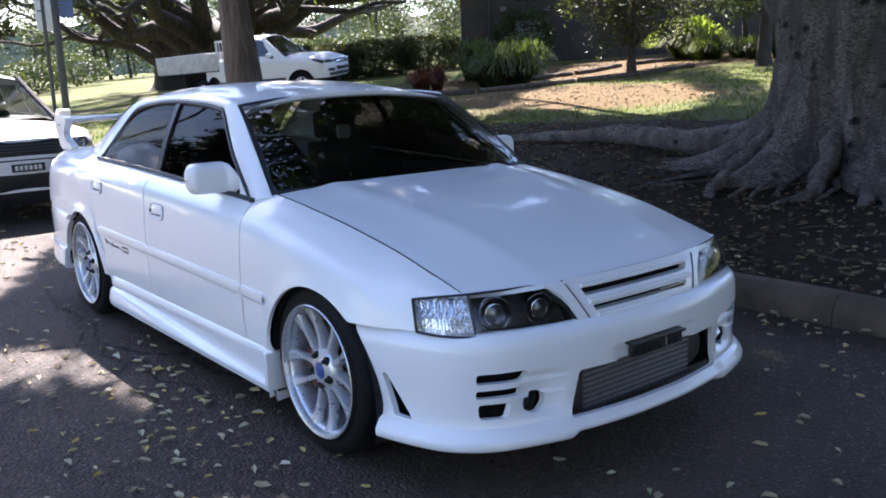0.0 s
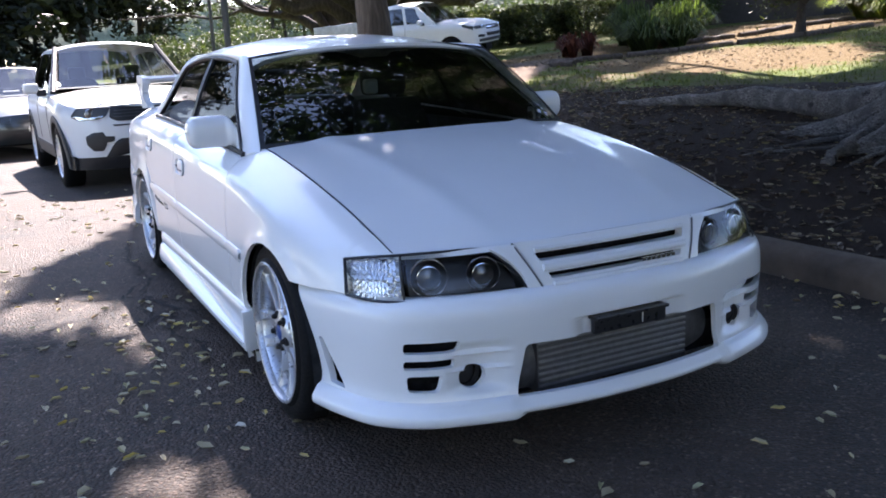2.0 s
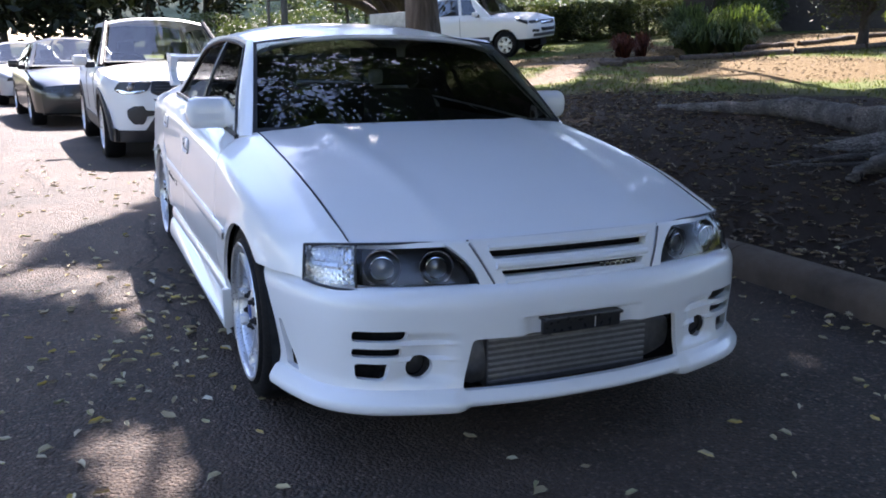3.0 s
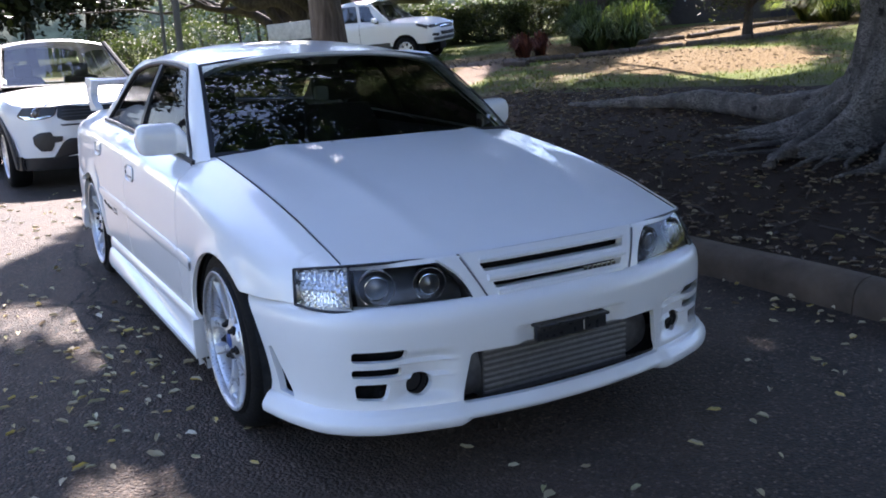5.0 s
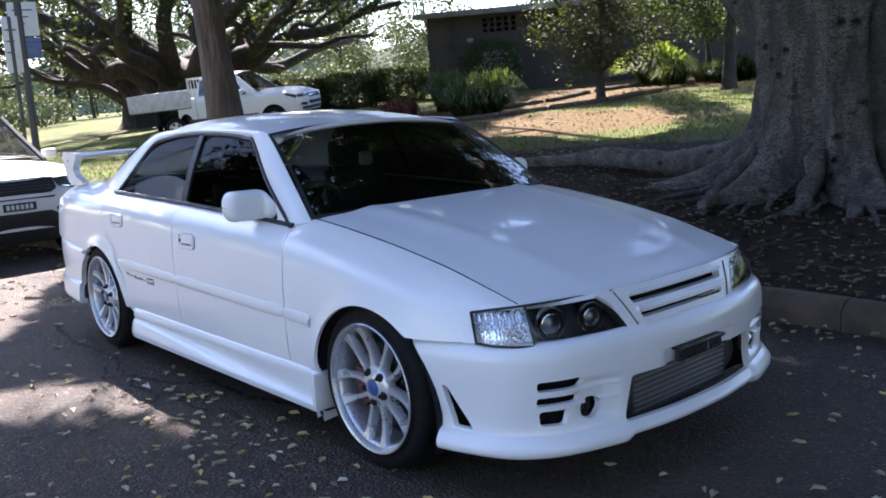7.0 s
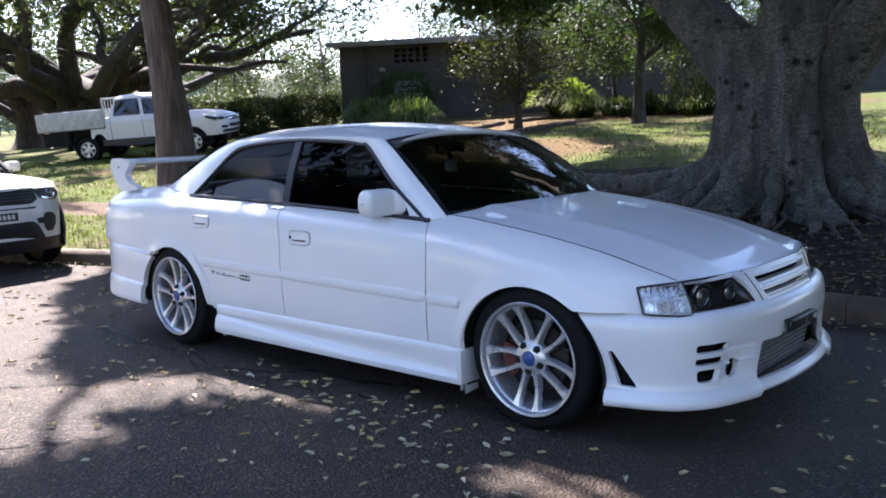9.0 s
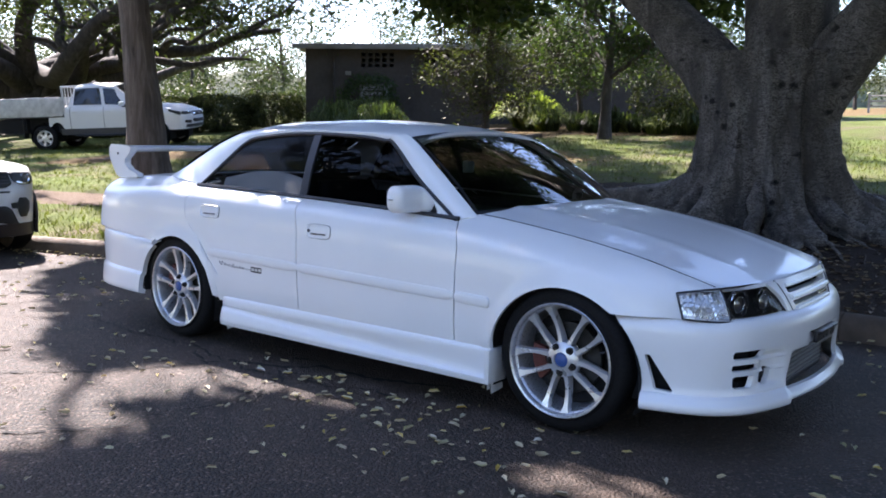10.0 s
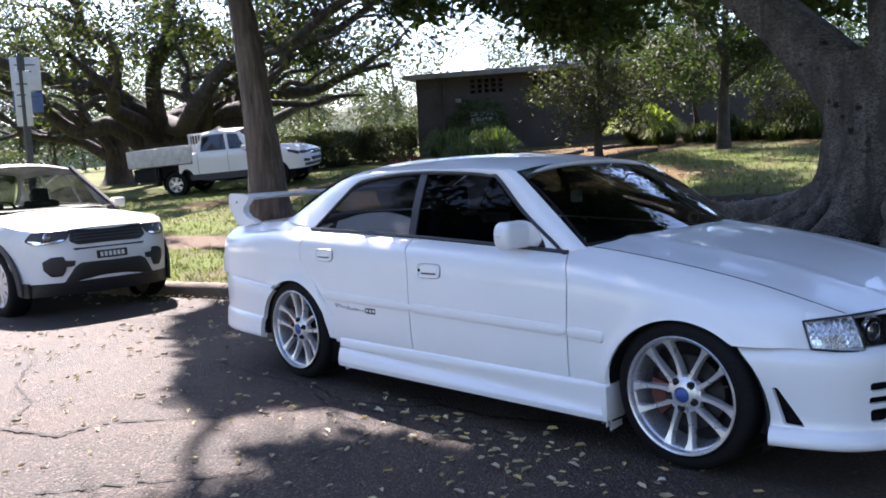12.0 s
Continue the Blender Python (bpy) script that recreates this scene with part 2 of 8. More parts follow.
M_WHITE = paint("white_paint", (0.83, 0.835, 0.835))
M_WHITE2 = paint("white_paint_road_dust", (0.78, 0.78, 0.77), 0.4)
M_BLACKCAR = paint("dark_green_paint", (0.012, 0.016, 0.018))
M_SEAM = plain("panel_gap", (0.12, 0.12, 0.125), 0.7, vary=0.1)
M_SILVER = paint("silver_paint", (0.42, 0.43, 0.45))
M_RUBBER = plain("tyre_rubber", (0.006, 0.006, 0.0065), 0.75, vary=0.25, scale=14, grain=0.15)
M_RUBBER.node_tree.nodes["Principled BSDF"].inputs["Specular IOR Level"].default_value = 0.2
M_TRIM = plain("black_trim", (0.015, 0.015, 0.017), 0.45, vary=0.2, scale=20, grain=0.1)
M_CABIN = plain("cabin_plastic", (0.022, 0.022, 0.024), 0.7, vary=0.2, scale=20, grain=0.2)
# near-black colour that carries the shade of recesses, gaps and wells
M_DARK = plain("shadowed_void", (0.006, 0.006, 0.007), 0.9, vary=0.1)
M_DISC = plain("brake_iron", (0.03, 0.029, 0.028), 0.5, 0.6, vary=0.3, scale=25)
M_ALLOY = plain("silver_alloy", (0.70, 0.71, 0.73), 0.30, 0.6, vary=0.03, scale=2.5)
M_LIP = plain("silver_lip", (0.56, 0.57, 0.59), 0.30, 0.7, vary=0.05, scale=18)
M_STEEL = plain("brushed_steel", (0.32, 0.31, 0.30), 0.38, 1.0, vary=0.2, scale=30)
M_CORE = plain("cooler_core", (0.17, 0.17, 0.175), 0.45, 0.7, vary=0.2, scale=40)
M_FIN = plain("cooler_bar", (0.36, 0.36, 0.365), 0.38, 0.8, vary=0.15, scale=40)
M_CHROME = plain("chrome", (0.8, 0.8, 0.82), 0.08, 1.0, vary=0.04)
M_LAMPBLACK = plain("lamp_housing", (0.036, 0.034, 0.033), 0.35, 0.0, vary=0.1)
M_CALIPER = plain("red_caliper", (0.10, 0.02, 0.015), 0.5, vary=0.3, scale=25)
M_BLUECAP = plain("blue_cap", (0.04, 0.09, 0.28), 0.35, vary=0.15, scale=40)
M_AMBER = plain("tail_lens", (0.35, 0.02, 0.015), 0.15, vary=0.1)
M_GLASS = glass("clear_glass", (0.86, 0.9, 0.88))
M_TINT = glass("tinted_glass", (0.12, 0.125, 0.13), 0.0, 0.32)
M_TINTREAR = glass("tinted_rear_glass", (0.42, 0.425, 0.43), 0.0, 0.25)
M_SCREEN = glass("windscreen_glass", (0.36, 0.40, 0.38), 0.0, 2.2)
M_LENS = glass("lamp_lens", (0.95, 0.96, 0.97), 0.0, 1.1)
M_REFLECT = plain("lamp_reflector", (0.85, 0.86, 0.88), 0.18, 0.95, vary=0.05)
M_INDICATOR = plain("clear_indicator", (0.92, 0.93, 0.95), 0.14, 0.75, vary=0.05)
M_PLATE = plain("plate_black", (0.02, 0.02, 0.022), 0.3, vary=0.1)
M_PLATEW = plain("plate_white", (0.7, 0.7, 0.66), 0.4, vary=0.1)
M_GREYPLASTIC = plain("grey_plastic", (0.07, 0.07, 0.072), 0.6, vary=0.2, scale=20, grain=0.15)


# ---- the white sedan ----
# Its lengths run along x (nose at +x), its right side is -y; origin on the road under mid wheelbase.
AXLE, HUB_Z, ARCH_R, ARCH_Z = 1.365, 0.319, 0.362, 0.27
car = thing("sedan", "white lowered sports sedan with body kit parked on asphalt", "car")

half_w = keyed((-2.45, 0.76), (-2.25, 0.825), (-2.0, 0.862), (-1.6, 0.882), (-1.0, 0.886), (0, 0.888), (1.0, 0.888), (1.365, 0.885), (1.6, 0.868), (1.73, 0.845), (1.83, 0.808), (1.96, 0.74))
seam_y = keyed((-2.4, 0.655), (-1.7, 0.67), (-1.2, 0.69), (0, 0.705), (0.81, 0.702), (1.4, 0.695), (1.956, 0.674))
seam_z = keyed((-2.4, 0.94), (-2.0, 0.972), (-1.7, 0.985), (-1.26, 0.985), (-0.35, 0.965), (0.3, 0.935), (0.81, 0.901), (1.2, 0.852), (1.6, 0.778), (1.83, 0.715), (1.956, 0.678))
belt_y = keyed((-2.4, 0.725), (-1.7, 0.755), (-1.2, 0.77), (0.72, 0.77), (0.81, 0.768), (1.4, 0.764), (1.83, 0.748), (1.96, 0.71))
belt_z = keyed((-2.4, 0.90), (-1.7, 0.948), (-1.26, 0.945), (-0.35, 0.92), (0.3, 0.893), (0.72, 0.872), (0.85, 0.864), (1.2, 0.822), (1.6, 0.748), (1.83, 0.684), (1.96, 0.655))
roof_z = keyed((0.34, 1.296), (0.0, 1.337), (-0.4, 1.36), (-0.9, 1.35), (-1.2, 1.315))
roof_y = keyed((0.34, 0.60), (0.0, 0.592), (-0.4, 0.586), (-0.9, 0.57), (-1.2, 0.56))


def arch_push(x, z):
    r = min(math.hypot(x - AXLE, z - ARCH_Z), math.hypot(x + AXLE, z - ARCH_Z)) - ARCH_R
    return 0.013 * math.exp(-(r / 0.045) ** 2) if z > 0.3 else 0.0


def side(x, v):
    """Body side at x, from sill (v = 0) over belt (5) to the bonnet or boot seam (6)."""
    w = half_w(x)
    b, s = belt_z(x), seam_z(x)
    pts = ((w - 0.03, 0.20), (w - 0.002, 0.36), (w + 0.003, 0.52), (w - 0.001, min(0.68, b - 0.15)), (w - 0.026, b - 0.062), (belt_y(x), b), (seam_y(x), s))
    p = spline([(0, *q) for q in pts], v / 6)
    return Vector((x, -(p.y + arch_push(x, p.z)), p.z))


def v_at(x, z):
    lo, hi = 0.0, 6.0
    for _ in range(26):
        m = (lo + hi) / 2
        if side(x, m).z < z:
            lo = m
        else:
            hi = m
    return lo


def side_panel(left, right, low, high, nu, nv, depth=0.014):
    """A side panel between x = left(z) and right(z), z = low(x) and high(x) (None: up to the seam)."""
    def f(a, b):
        x = (left(0.6) + (right(0.6) - left(0.6)) * a)
        for _ in range(6):
            v0 = v_at(x, low(x))
            v1 = 6.0 if high is None else v_at(x, high(x))
            v = v0 + (v1 - v0) * b
            z = side(x, v).z
            x = left(z) + (right(z) - left(z)) * a
        return side(x, v)
    return rolled(f, nu, nv, (0, -1, 0.25), depth, 0.0034)


def arch(x, c):
    d = ARCH_R ** 2 - (x - c) ** 2
    return ARCH_Z + math.sqrt(d) if d > 0 else 0.0


door_front = keyed((0.2, 0.80), (0.28, 0.80), (0.74, 0.803), (0.81, 0.785), (0.875, 0.727))
door_mid = keyed((0.2, -0.262), (0.28, -0.262), (0.75, -0.278), (0.92, -0.325))
door_rear = keyed((0.2, -0.95), (0.28, -0.955), (0.42, -0.977), (0.58, -1.076), (0.66, -1.16), (0.76, -1.268), (0.85, -1.282), (0.945, -1.235))
lamp_edge = keyed((0.5, 1.868), (0.555, 1.866), (0.656, 1.829))
lamp_top_z = keyed((1.826, 0.6565), (1.90, 0.669), (1.957, 0.6755))


def fender_low(x):
    a = arch(x, AXLE)
    if x > AXLE:
        if x > 1.826:
            return lamp_top_z(x)
        return max(a, 0.551 + max(0, x - 1.66) * 0.02)
    return max(a, 0.27)


def quarter_low(x):
    a = arch(x, -AXLE)
    return max(a, 0.585 + (-x - 1.6) * 0.06) if x < -AXLE else max(a, 0.3)


dense = sorted(set([round(0.5 - 0.5 * math.cos(math.pi * k / 46), 5) for k in range(47)]))
even = lin(0, 1, 26)
panels = {}
panels["front_door"] = side_panel(door_mid, door_front, lambda x: 0.285, lambda x: belt_z(x), lin(0, 1, 24), even)
panels["rear_door"] = side_panel(door_rear, door_mid, lambda x: max(0.285, arch(x, -AXLE)), lambda x: belt_z(x), lin(0, 1, 24), even)
arch_cols = lin(0, 0.16, 5) + [0.16 + (0.78 - 0.16) * (0.5 - 0.5 * math.cos(math.pi * k / 40)) for k in range(1, 41)] + lin(0.78, 0.886, 6)[1:] + lin(0.889, 1, 8)
panels["front_fender"] = join(side_panel(door_front, lambda z: 1.957, fender_low, None, arch_cols, lin(0, 1, 34)),
                              side_panel(lambda z: 1.815, lamp_edge, lambda x: 0.552, lambda x: 0.6565, lin(0, 1, 6), lin(0, 1, 10)))
panels["quarter_panel"] = side_panel(lambda z: -2.33 - 0.06 * max(0, 0.9 - z), lambda z: door_rear(z) if z < 0.945 else -1.235 + (z - 0.945) * 2, quarter_low, None, dense, lin(0, 1, 28))
for nm, vf in panels.items():
    for m in (vf, flip(vf)):
        p = part(nm, m, M_WHITE, car)


# near-black sheets behind the panel gaps, standing in for the shade there
for fn in (lambda q: q, flip):
    def backing_side(x, v):
        p = side(x, v)
        return Vector((x, p.y + 0.016, p.z - 0.004))
    part("gap_shade", fn(grid(backing_side, lin(-0.95, 0.98, 40), lin(0.6, 4.9, 16))), M_DARK, car)
    part("gap_shade", fn(grid(lambda x, v: side(x, v) + Vector((0, 0.018, -0.016)), lin(0.85, 1.93, 24), lin(5.2, 6.0, 5))), M_DARK, car)

# side mouldings along the doors
def moulding(x0, x1, zc0, zc1, h=0.052):
    def f(u, w):
        x = x0 + (x1 - x0) * u
        zc = zc0 + (zc1 - zc0) * u
        taper = min(1.0, (1 - u) * 30 + 0.55) * min(1.0, u * 30 + 0.55)
        a = TAU * w
        z = zc + h / 2 * taper * math.cos(a)
        p = side(x, v_at(x, z))
        return p + Vector((0, -0.009 * max(0.0, math.sin(a)) ** 0.6 if math.sin(a) > 0 else 0.002, 0))
    return grid(f, lin(0, 1, 22), lin(0, 0.5, 9))


for ends in ((-0.268, 0.796, 0.553, 0.530), (-1.035, -0.268, 0.567, 0.553), (0.806, 1.0, 0.530, 0.523)):
    vf = moulding(*ends)
    part("side_moulding", vf, M_WHITE, car)
    part("side_moulding", flip(vf), M_WHITE, car)


# door handles: a flush oval pull in a pressed cup
def handle(xc, zc):
    outer = [(xc + 0.088 * c, zc + 0.037 * s) for c, s in ((math.copysign(abs(math.cos(a)) ** 0.45, math.cos(a)), math.copysign(abs(math.sin(a)) ** 0.45, math.sin(a))) for a in lin(0, TAU * 35 / 36, 36))]

    def rim(k, off, scale):
        px, pz = outer[k % 36]
        px, pz = xc + (px - xc) * scale, zc + (pz - zc) * scale
        return side(px, v_at(px, pz)) + Vector((0, -off, 0))

    verts, faces = [], []
    rings = ((0.001, 1.0), (0.006, 0.985), (0.008, 0.95), (0.006, 0.90), (-0.004, 0.86), (-0.010, 0.80), (-0.004, 0.74), (0.003, 0.70), (0.005, 0.35), (0.005, 0.02))
    for off, sc in rings:
        verts += [rim(k, off, sc) for k in range(36)]
    for i in range(len(rings) - 1):
        for k in range(36):
            faces.append((i * 36 + k, i * 36 + (k + 1) % 36, (i + 1) * 36 + (k + 1) % 36, (i + 1) * 36 + k))
    p0 = side(xc, v_at(xc, zc - 0.012))
    gap = box(p0.x - 0.055, p0.x + 0.055, p0.y - 0.0062, p0.y, p0.z - 0.006, p0.z + 0.002, 0.002)
    return (verts, faces), gap


for xc, zc, keyhole in ((-0.106, 0.759, True), (-1.03, 0.808, False)):
    hv, gap = handle(xc, zc)
    for s, fn in ((-1, lambda q: q), (1, flip)):
        h = part("door_handle", fn(hv), M_WHITE, car)
        ring = [Vector((p.x, p.y - 0.0005, p.z)) for p in hv[0][:36]]
        part("handle_seam", fn(tube(ring + ring[:2], 0.0022, 5, False)), M_SEAM, h, "fine shadow gap round the handle cup")
        part("pull_gap", fn(gap), M_TRIM, h, "dark slot under the pull")
        if keyhole:
            q = side(xc - 0.075, v_at(xc - 0.075, zc))
            part("key_lock", fn(moved(lathe([(0.0, -0.002), (0.008, -0.002), (0.009, 0.006)], 14), Matrix.Translation(q + Vector((0, -0.004, 0))))), M_TRIM, h)


# side skirts with a sculpted groove
def skirt(u, w):
    x = -0.958 + 1.965 * u
    g = 0.022 * math.exp(-((u - 0.45) / 0.42) ** 2)
    low = 0.150 - 0.002 * u
    pts = [(0.868, 0.322), (0.889, 0.308), (0.893, 0.285 - 0.02 * (1 - u)), (0.891 - g, 0.262 - 0.07 * u), (0.905 - g * 0.2, 0.24 - 0.07 * u), (0.915, 0.19 - 0.01 * u), (0.912, low + 0.015), (0.895, low), (0.78, low + 0.01)]
    p = spline([(0, *q) for q in pts], w)
    pull = 0.05 * max(0, (0.04 - u) / 0.04) ** 2
    return Vector((x, -(p.y - pull), p.z))


sk = rolled(skirt, lin(0, 1, 40), lin(0, 1, 33), (0, -1, 0), 0.05, 0.0)
for m in (sk, flip(sk)):
    s = part("side_skirt", m, M_WHITE, car)
flap = box(0.992, 1.02, -0.912, -0.77, 0.150, 0.31, 0.008)
for m in (flap, flip(flap)):
    part("mud_guard", m, M_WHITE2, car)

# bonnet
lead_x = keyed((0, 2.092), (0.2, 2.088), (0.345, 2.072), (0.5, 2.036), (0.6, 1.995), (0.674, 1.956))


def lead_z(y):
    return 0.683 - 0.012 * (abs(y) / 0.674) ** 3


def bonnet(a, b):
    """a: from the windscreen to the nose; b: -1..1 across."""
    rear = 0.815 + 0.085 * (1 - b * b)
    yl = 0.674 * b
    front = lead_x(abs(yl))
    x = rear + (front - rear) * a
    sy = seam_y(x) - 0.003
    y = sy * b
    edge = seam_z(x)
    crown = 0.040 * (1 - abs(b) ** 3.0) * (1 - a ** 14 * 0.85)
    rib = 0.007 * math.exp(-((abs(b) - 0.66 + 0.12 * a) / 0.075) ** 2) * (1 - a ** 8) - 0.003 * math.exp(-((abs(b) - 0.80) / 0.10) ** 2) * (1 - a ** 6)
    z = edge + crown + rib
    if a > 0.93:
        k = (a - 0.93) / 0.07
        z = z * (1 - k ** 3) + lead_z(y) * k ** 3
    return Vector((x, y, z))


bon = rolled(bonnet, lin(0, 0.85, 34) + lin(0.85, 1, 14)[1:], lin(-1, 1, 61), (0.2, 0, 1), 0.016, 0.003)


def nose_x(y, z):
    return lead_x(abs(y)) + 0.008 + (0.683 - z) * 0.40 + 0.006 * math.sin(math.pi * min(max((0.683 - z) / 0.14, 0), 1))


def nose_strip(a, b):
    z = 0.676 - 0.134 * b
    inner = 0.343 - 0.068 * b
    outer = 0.398 - 0.074 * b - 0.016 * math.sin(math.pi * b) + 0.02 * (1 - b) ** 4
    y = inner + (outer - inner) * a
    return Vector((nose_x(y, z), -y, z))


strip = rolled(nose_strip, lin(0, 1, 8), lin(0, 1, 14), (1, 0, 0.2), 0.02, 0.0015)
hood = part("bonnet", join(bon, strip, flip(strip)), M_WHITE, car)

# the dark shut lines of the bonnet, along the wings, across the rear and down beside the grille
for sg in (-1, 1):
    part("shut_line", tube([(x, sg * (seam_y(x) - 0.0005), seam_z(x) - 0.0004) for x in lin(0.83, 1.95, 50)], 0.0021, 6), M_DARK, hood)
    part("shut_line", tube([Vector((p.x + 0.001, sg * p.y * -1, p.z)) for p in (nose_strip(0.0, b) for b in lin(0.02, 0.98, 12))], 0.0025, 6), M_SEAM, hood)
part("shut_line", tube([(lead_x(abs(y)) + 0.002, y, lead_z(y) - 0.0015) for y in lin(-0.345, 0.345, 24)], 0.0026, 6), M_SEAM, hood)

# grille: white surround with two dark slots


def grille_face(u, w):
    z = 0.6845 - 0.1425 * w
    h = 0.340 - 0.070 * w
    y = h * u
    return Vector((nose_x(y, z) - 0.001, y, z))


gsolid = shell(grille_face, lin(-1, 1, 31), lin(0, 1, 15), 0.03, lambda p: Vector((1, 0, 0.2)))
cut1 = prism(rounded([(-0.285, 0.650), (0.285, 0.650), (0.272, 0.626), (-0.272, 0.626)], 0.006), 0, 1.9, 2.3)
cut2 = prism(rounded([(-0.255, 0.592), (0.255, 0.592), (0.245, 0.574), (-0.245, 0.574)], 0.005), 0, 1.9, 2.3)
gr = part("grille", carved(gsolid, (cut1, cut2)), M_WHITE, car)


def grille_bar(z, half, rad):
    return tube([(nose_x(y, z) + 0.004, y, z) for y in lin(-half, half, 15)], rad, 8)


part("grille_bar", grille_bar(0.660, 0.285, 0.007), M_WHITE, gr)
part("grille_bar", grille_bar(0.608, 0.27, 0.011), M_WHITE, gr)
part("grille_bar", grille_bar(0.560, 0.245, 0.008), M_WHITE, gr)
bd = [(nose_x(y, 0.583) + 0.002, y, 0.583) for y in lin(0.09, 0.21, 7)]
part("badge", join(*[box(p[0] - 0.004, p[0] + 0.006, p[1] - 0.0075, p[1] + 0.0075, 0.577, 0.589, 0.002) for p in bd]), M_CHROME, gr, "small chrome badge bars")
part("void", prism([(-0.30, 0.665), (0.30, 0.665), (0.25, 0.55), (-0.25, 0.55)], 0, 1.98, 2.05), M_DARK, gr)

# front bumper
plan = [(2.205, 0.0), (2.200, 0.16), (2.172, 0.36), (2.13, 0.52), (2.075, 0.655), (1.985, 0.755), (1.87, 0.808), (1.75, 0.842), (1.58, 0.878)]
prof = keyed((0.556, -0.040), (0.548, -0.022), (0.53, -0.006), (0.50, 0.002), (0.44, 0.004), (0.36, 0.0), (0.285, -0.004), (0.25, 0.001), (0.228, 0.016), (0.212, 0.026), (0.196, 0.026), (0.182, 0.014), (0.175, -0.02))


def bump_step(y, lo, hi, soft):
    a = min(max((y - lo) / soft, 0), 1)
    b = min(max((hi - y) / soft, 0), 1)
    return a * a * (3 - 2 * a) * b * b * (3 - 2 * b)


def plan_at(t):
    p = spline([(q[0], q[1], 0) for q in plan], t)
    q = spline([(q[0], q[1], 0) for q in plan], min(t + 0.01, 1.0)) - spline([(q[0], q[1], 0) for q in plan], max(t - 0.01, 0.0))
    n = Vector((q.y, -q.x, 0)).normalized()
    return p, n


def bumper(s, z, sign=-1):
    """s: -1..1 from the right arch round the nose to the left arch."""
    t = abs(s)
    if t > 0.82:
        xe = AXLE + math.sqrt(max(ARCH_R ** 2 - (z - ARCH_Z) ** 2, 0)) if z > ARCH_Z else AXLE + ARCH_R + (ARCH_Z - z) * 0.03
        lo, hi = 0.6, 1.0
        for _ in range(22):
            m = (lo + hi) / 2
            if plan_at(m)[0].x > xe:
                lo = m
            else:
                hi = m
        te = lo
        t = 0.82 + (te - 0.82) * (t - 0.82) / 0.18
    p, n = plan_at(t)
    o = prof(z)
    y = p.y
    scoop = bump_step(y, 0.40, 0.60, 0.07) * bump_step(z, 0.262, 0.43, 0.03) * 0.024
    ledge = bump_step(z, 0.384, 0.398, 0.006) + bump_step(z, 0.335, 0.348, 0.006)
    o -= scoop * (1 - 0.7 * min(ledge, 1))
    lip = 0.012 * bump_step(y, 0.392, 3, 0.006) if z < 0.245 else 0.0
    o += lip
    recess = bump_step(y, -0.2, 0.195, 0.012) * bump_step(z, 0.388, 0.462, 0.01) * 0.02
    o -= recess
    z2 = z + (0.012 * bump_step(y, -1, 0.385, 0.01) if z < 0.2 else 0)
    q = p + n * o
    return Vector((q.x, q.y if s > 0 else -q.y, z2))


zs = [0.556, 0.549, 0.54, 0.53, 0.515, 0.50] + lin(0.485, 0.26, 46) + [0.252, 0.244, 0.236, 0.228, 0.220, 0.212, 0.204, 0.197, 0.189, 0.182, 0.177]
ss = lin(-1, 1, 141)


def bumper_inner(s, z):
    q = bumper(s, z)
    p, n = plan_at(min(abs(s), 0.9))
    d = Vector((n.x, n.y if s > 0 else -n.y, 0))
    return q - d * 0.02


def closed(f, g, us, vs):
    """A closed solid between two skins over the same grid."""
    v1, f1 = grid(f, us, vs)
    v2, _ = grid(g, us, vs)
    n, nu, nv = len(v1), len(us), len(vs)
    loop = [j for j in range(nv)] + [i * nv + nv - 1 for i in range(1, nu)] + [(nu - 1) * nv + j for j in range(nv - 2, -1, -1)] + [i * nv for i in range(nu - 2, 0, -1)]
    faces = list(f1) + [tuple(k + n for k in reversed(q)) for q in f1]
    for a in range(len(loop)):
        b = (a + 1) % len(loop)
        faces.append((loop[b], loop[a], loop[a] + n, loop[b] + n))
    allv = v1 + v2
    vol = sum(allv[q[0]].dot(allv[q[k]].cross(allv[q[k + 1]])) for q in faces for k in range(1, len(q) - 1))
    return allv, faces if vol > 0 else [tuple(reversed(q)) for q in faces]


solid = closed(bumper, bumper_inner, ss, zs)
holes = []
inlet = rounded([(-0.364, 0.401), (0.364, 0.401), (0.394, 0.243), (-0.394, 0.243)], 0.016)
holes.append(prism(inlet, 0, 2.0, 2.5))
for s in (-1, 1):
    holes.append(prism(rounded([(s * 0.552, 0.436), (s * 0.700, 0.433), (s * 0.700, 0.400), (s * 0.552, 0.402)], 0.012), 0, 1.9, 2.4))
    holes.append(prism(rounded([(s * 0.566, 0.381), (s * 0.700, 0.378), (s * 0.700, 0.351), (s * 0.566, 0.354)], 0.010), 0, 1.9, 2.4))
    holes.append(prism(rounded([(s * 0.600, 0.333), (s * 0.694, 0.331), (s * 0.690, 0.281), (s * 0.612, 0.280)], 0.014), 0, 1.9, 2.4))
    holes.append(prism([(s * (0.512 + 0.040 * math.cos(a)), 0.316 + 0.037 * math.sin(a)) for a in lin(0, TAU * 23 / 24, 24)], 0, 1.98, 2.4))
    holes.append(prism(rounded([(1.738, 0.402), (1.758, 0.404), (1.852, 0.258), (1.778, 0.262)], 0.008), 1, s * 0.6, s * 1.0))
fb = part("front_bumper", carved(solid, holes, own=True), M_WHITE, car)


def backing(s, z):
    p, n = plan_at(abs(s))
    q = p - n * 0.075
    return Vector((q.x, q.y if s > 0 else -q.y, z))


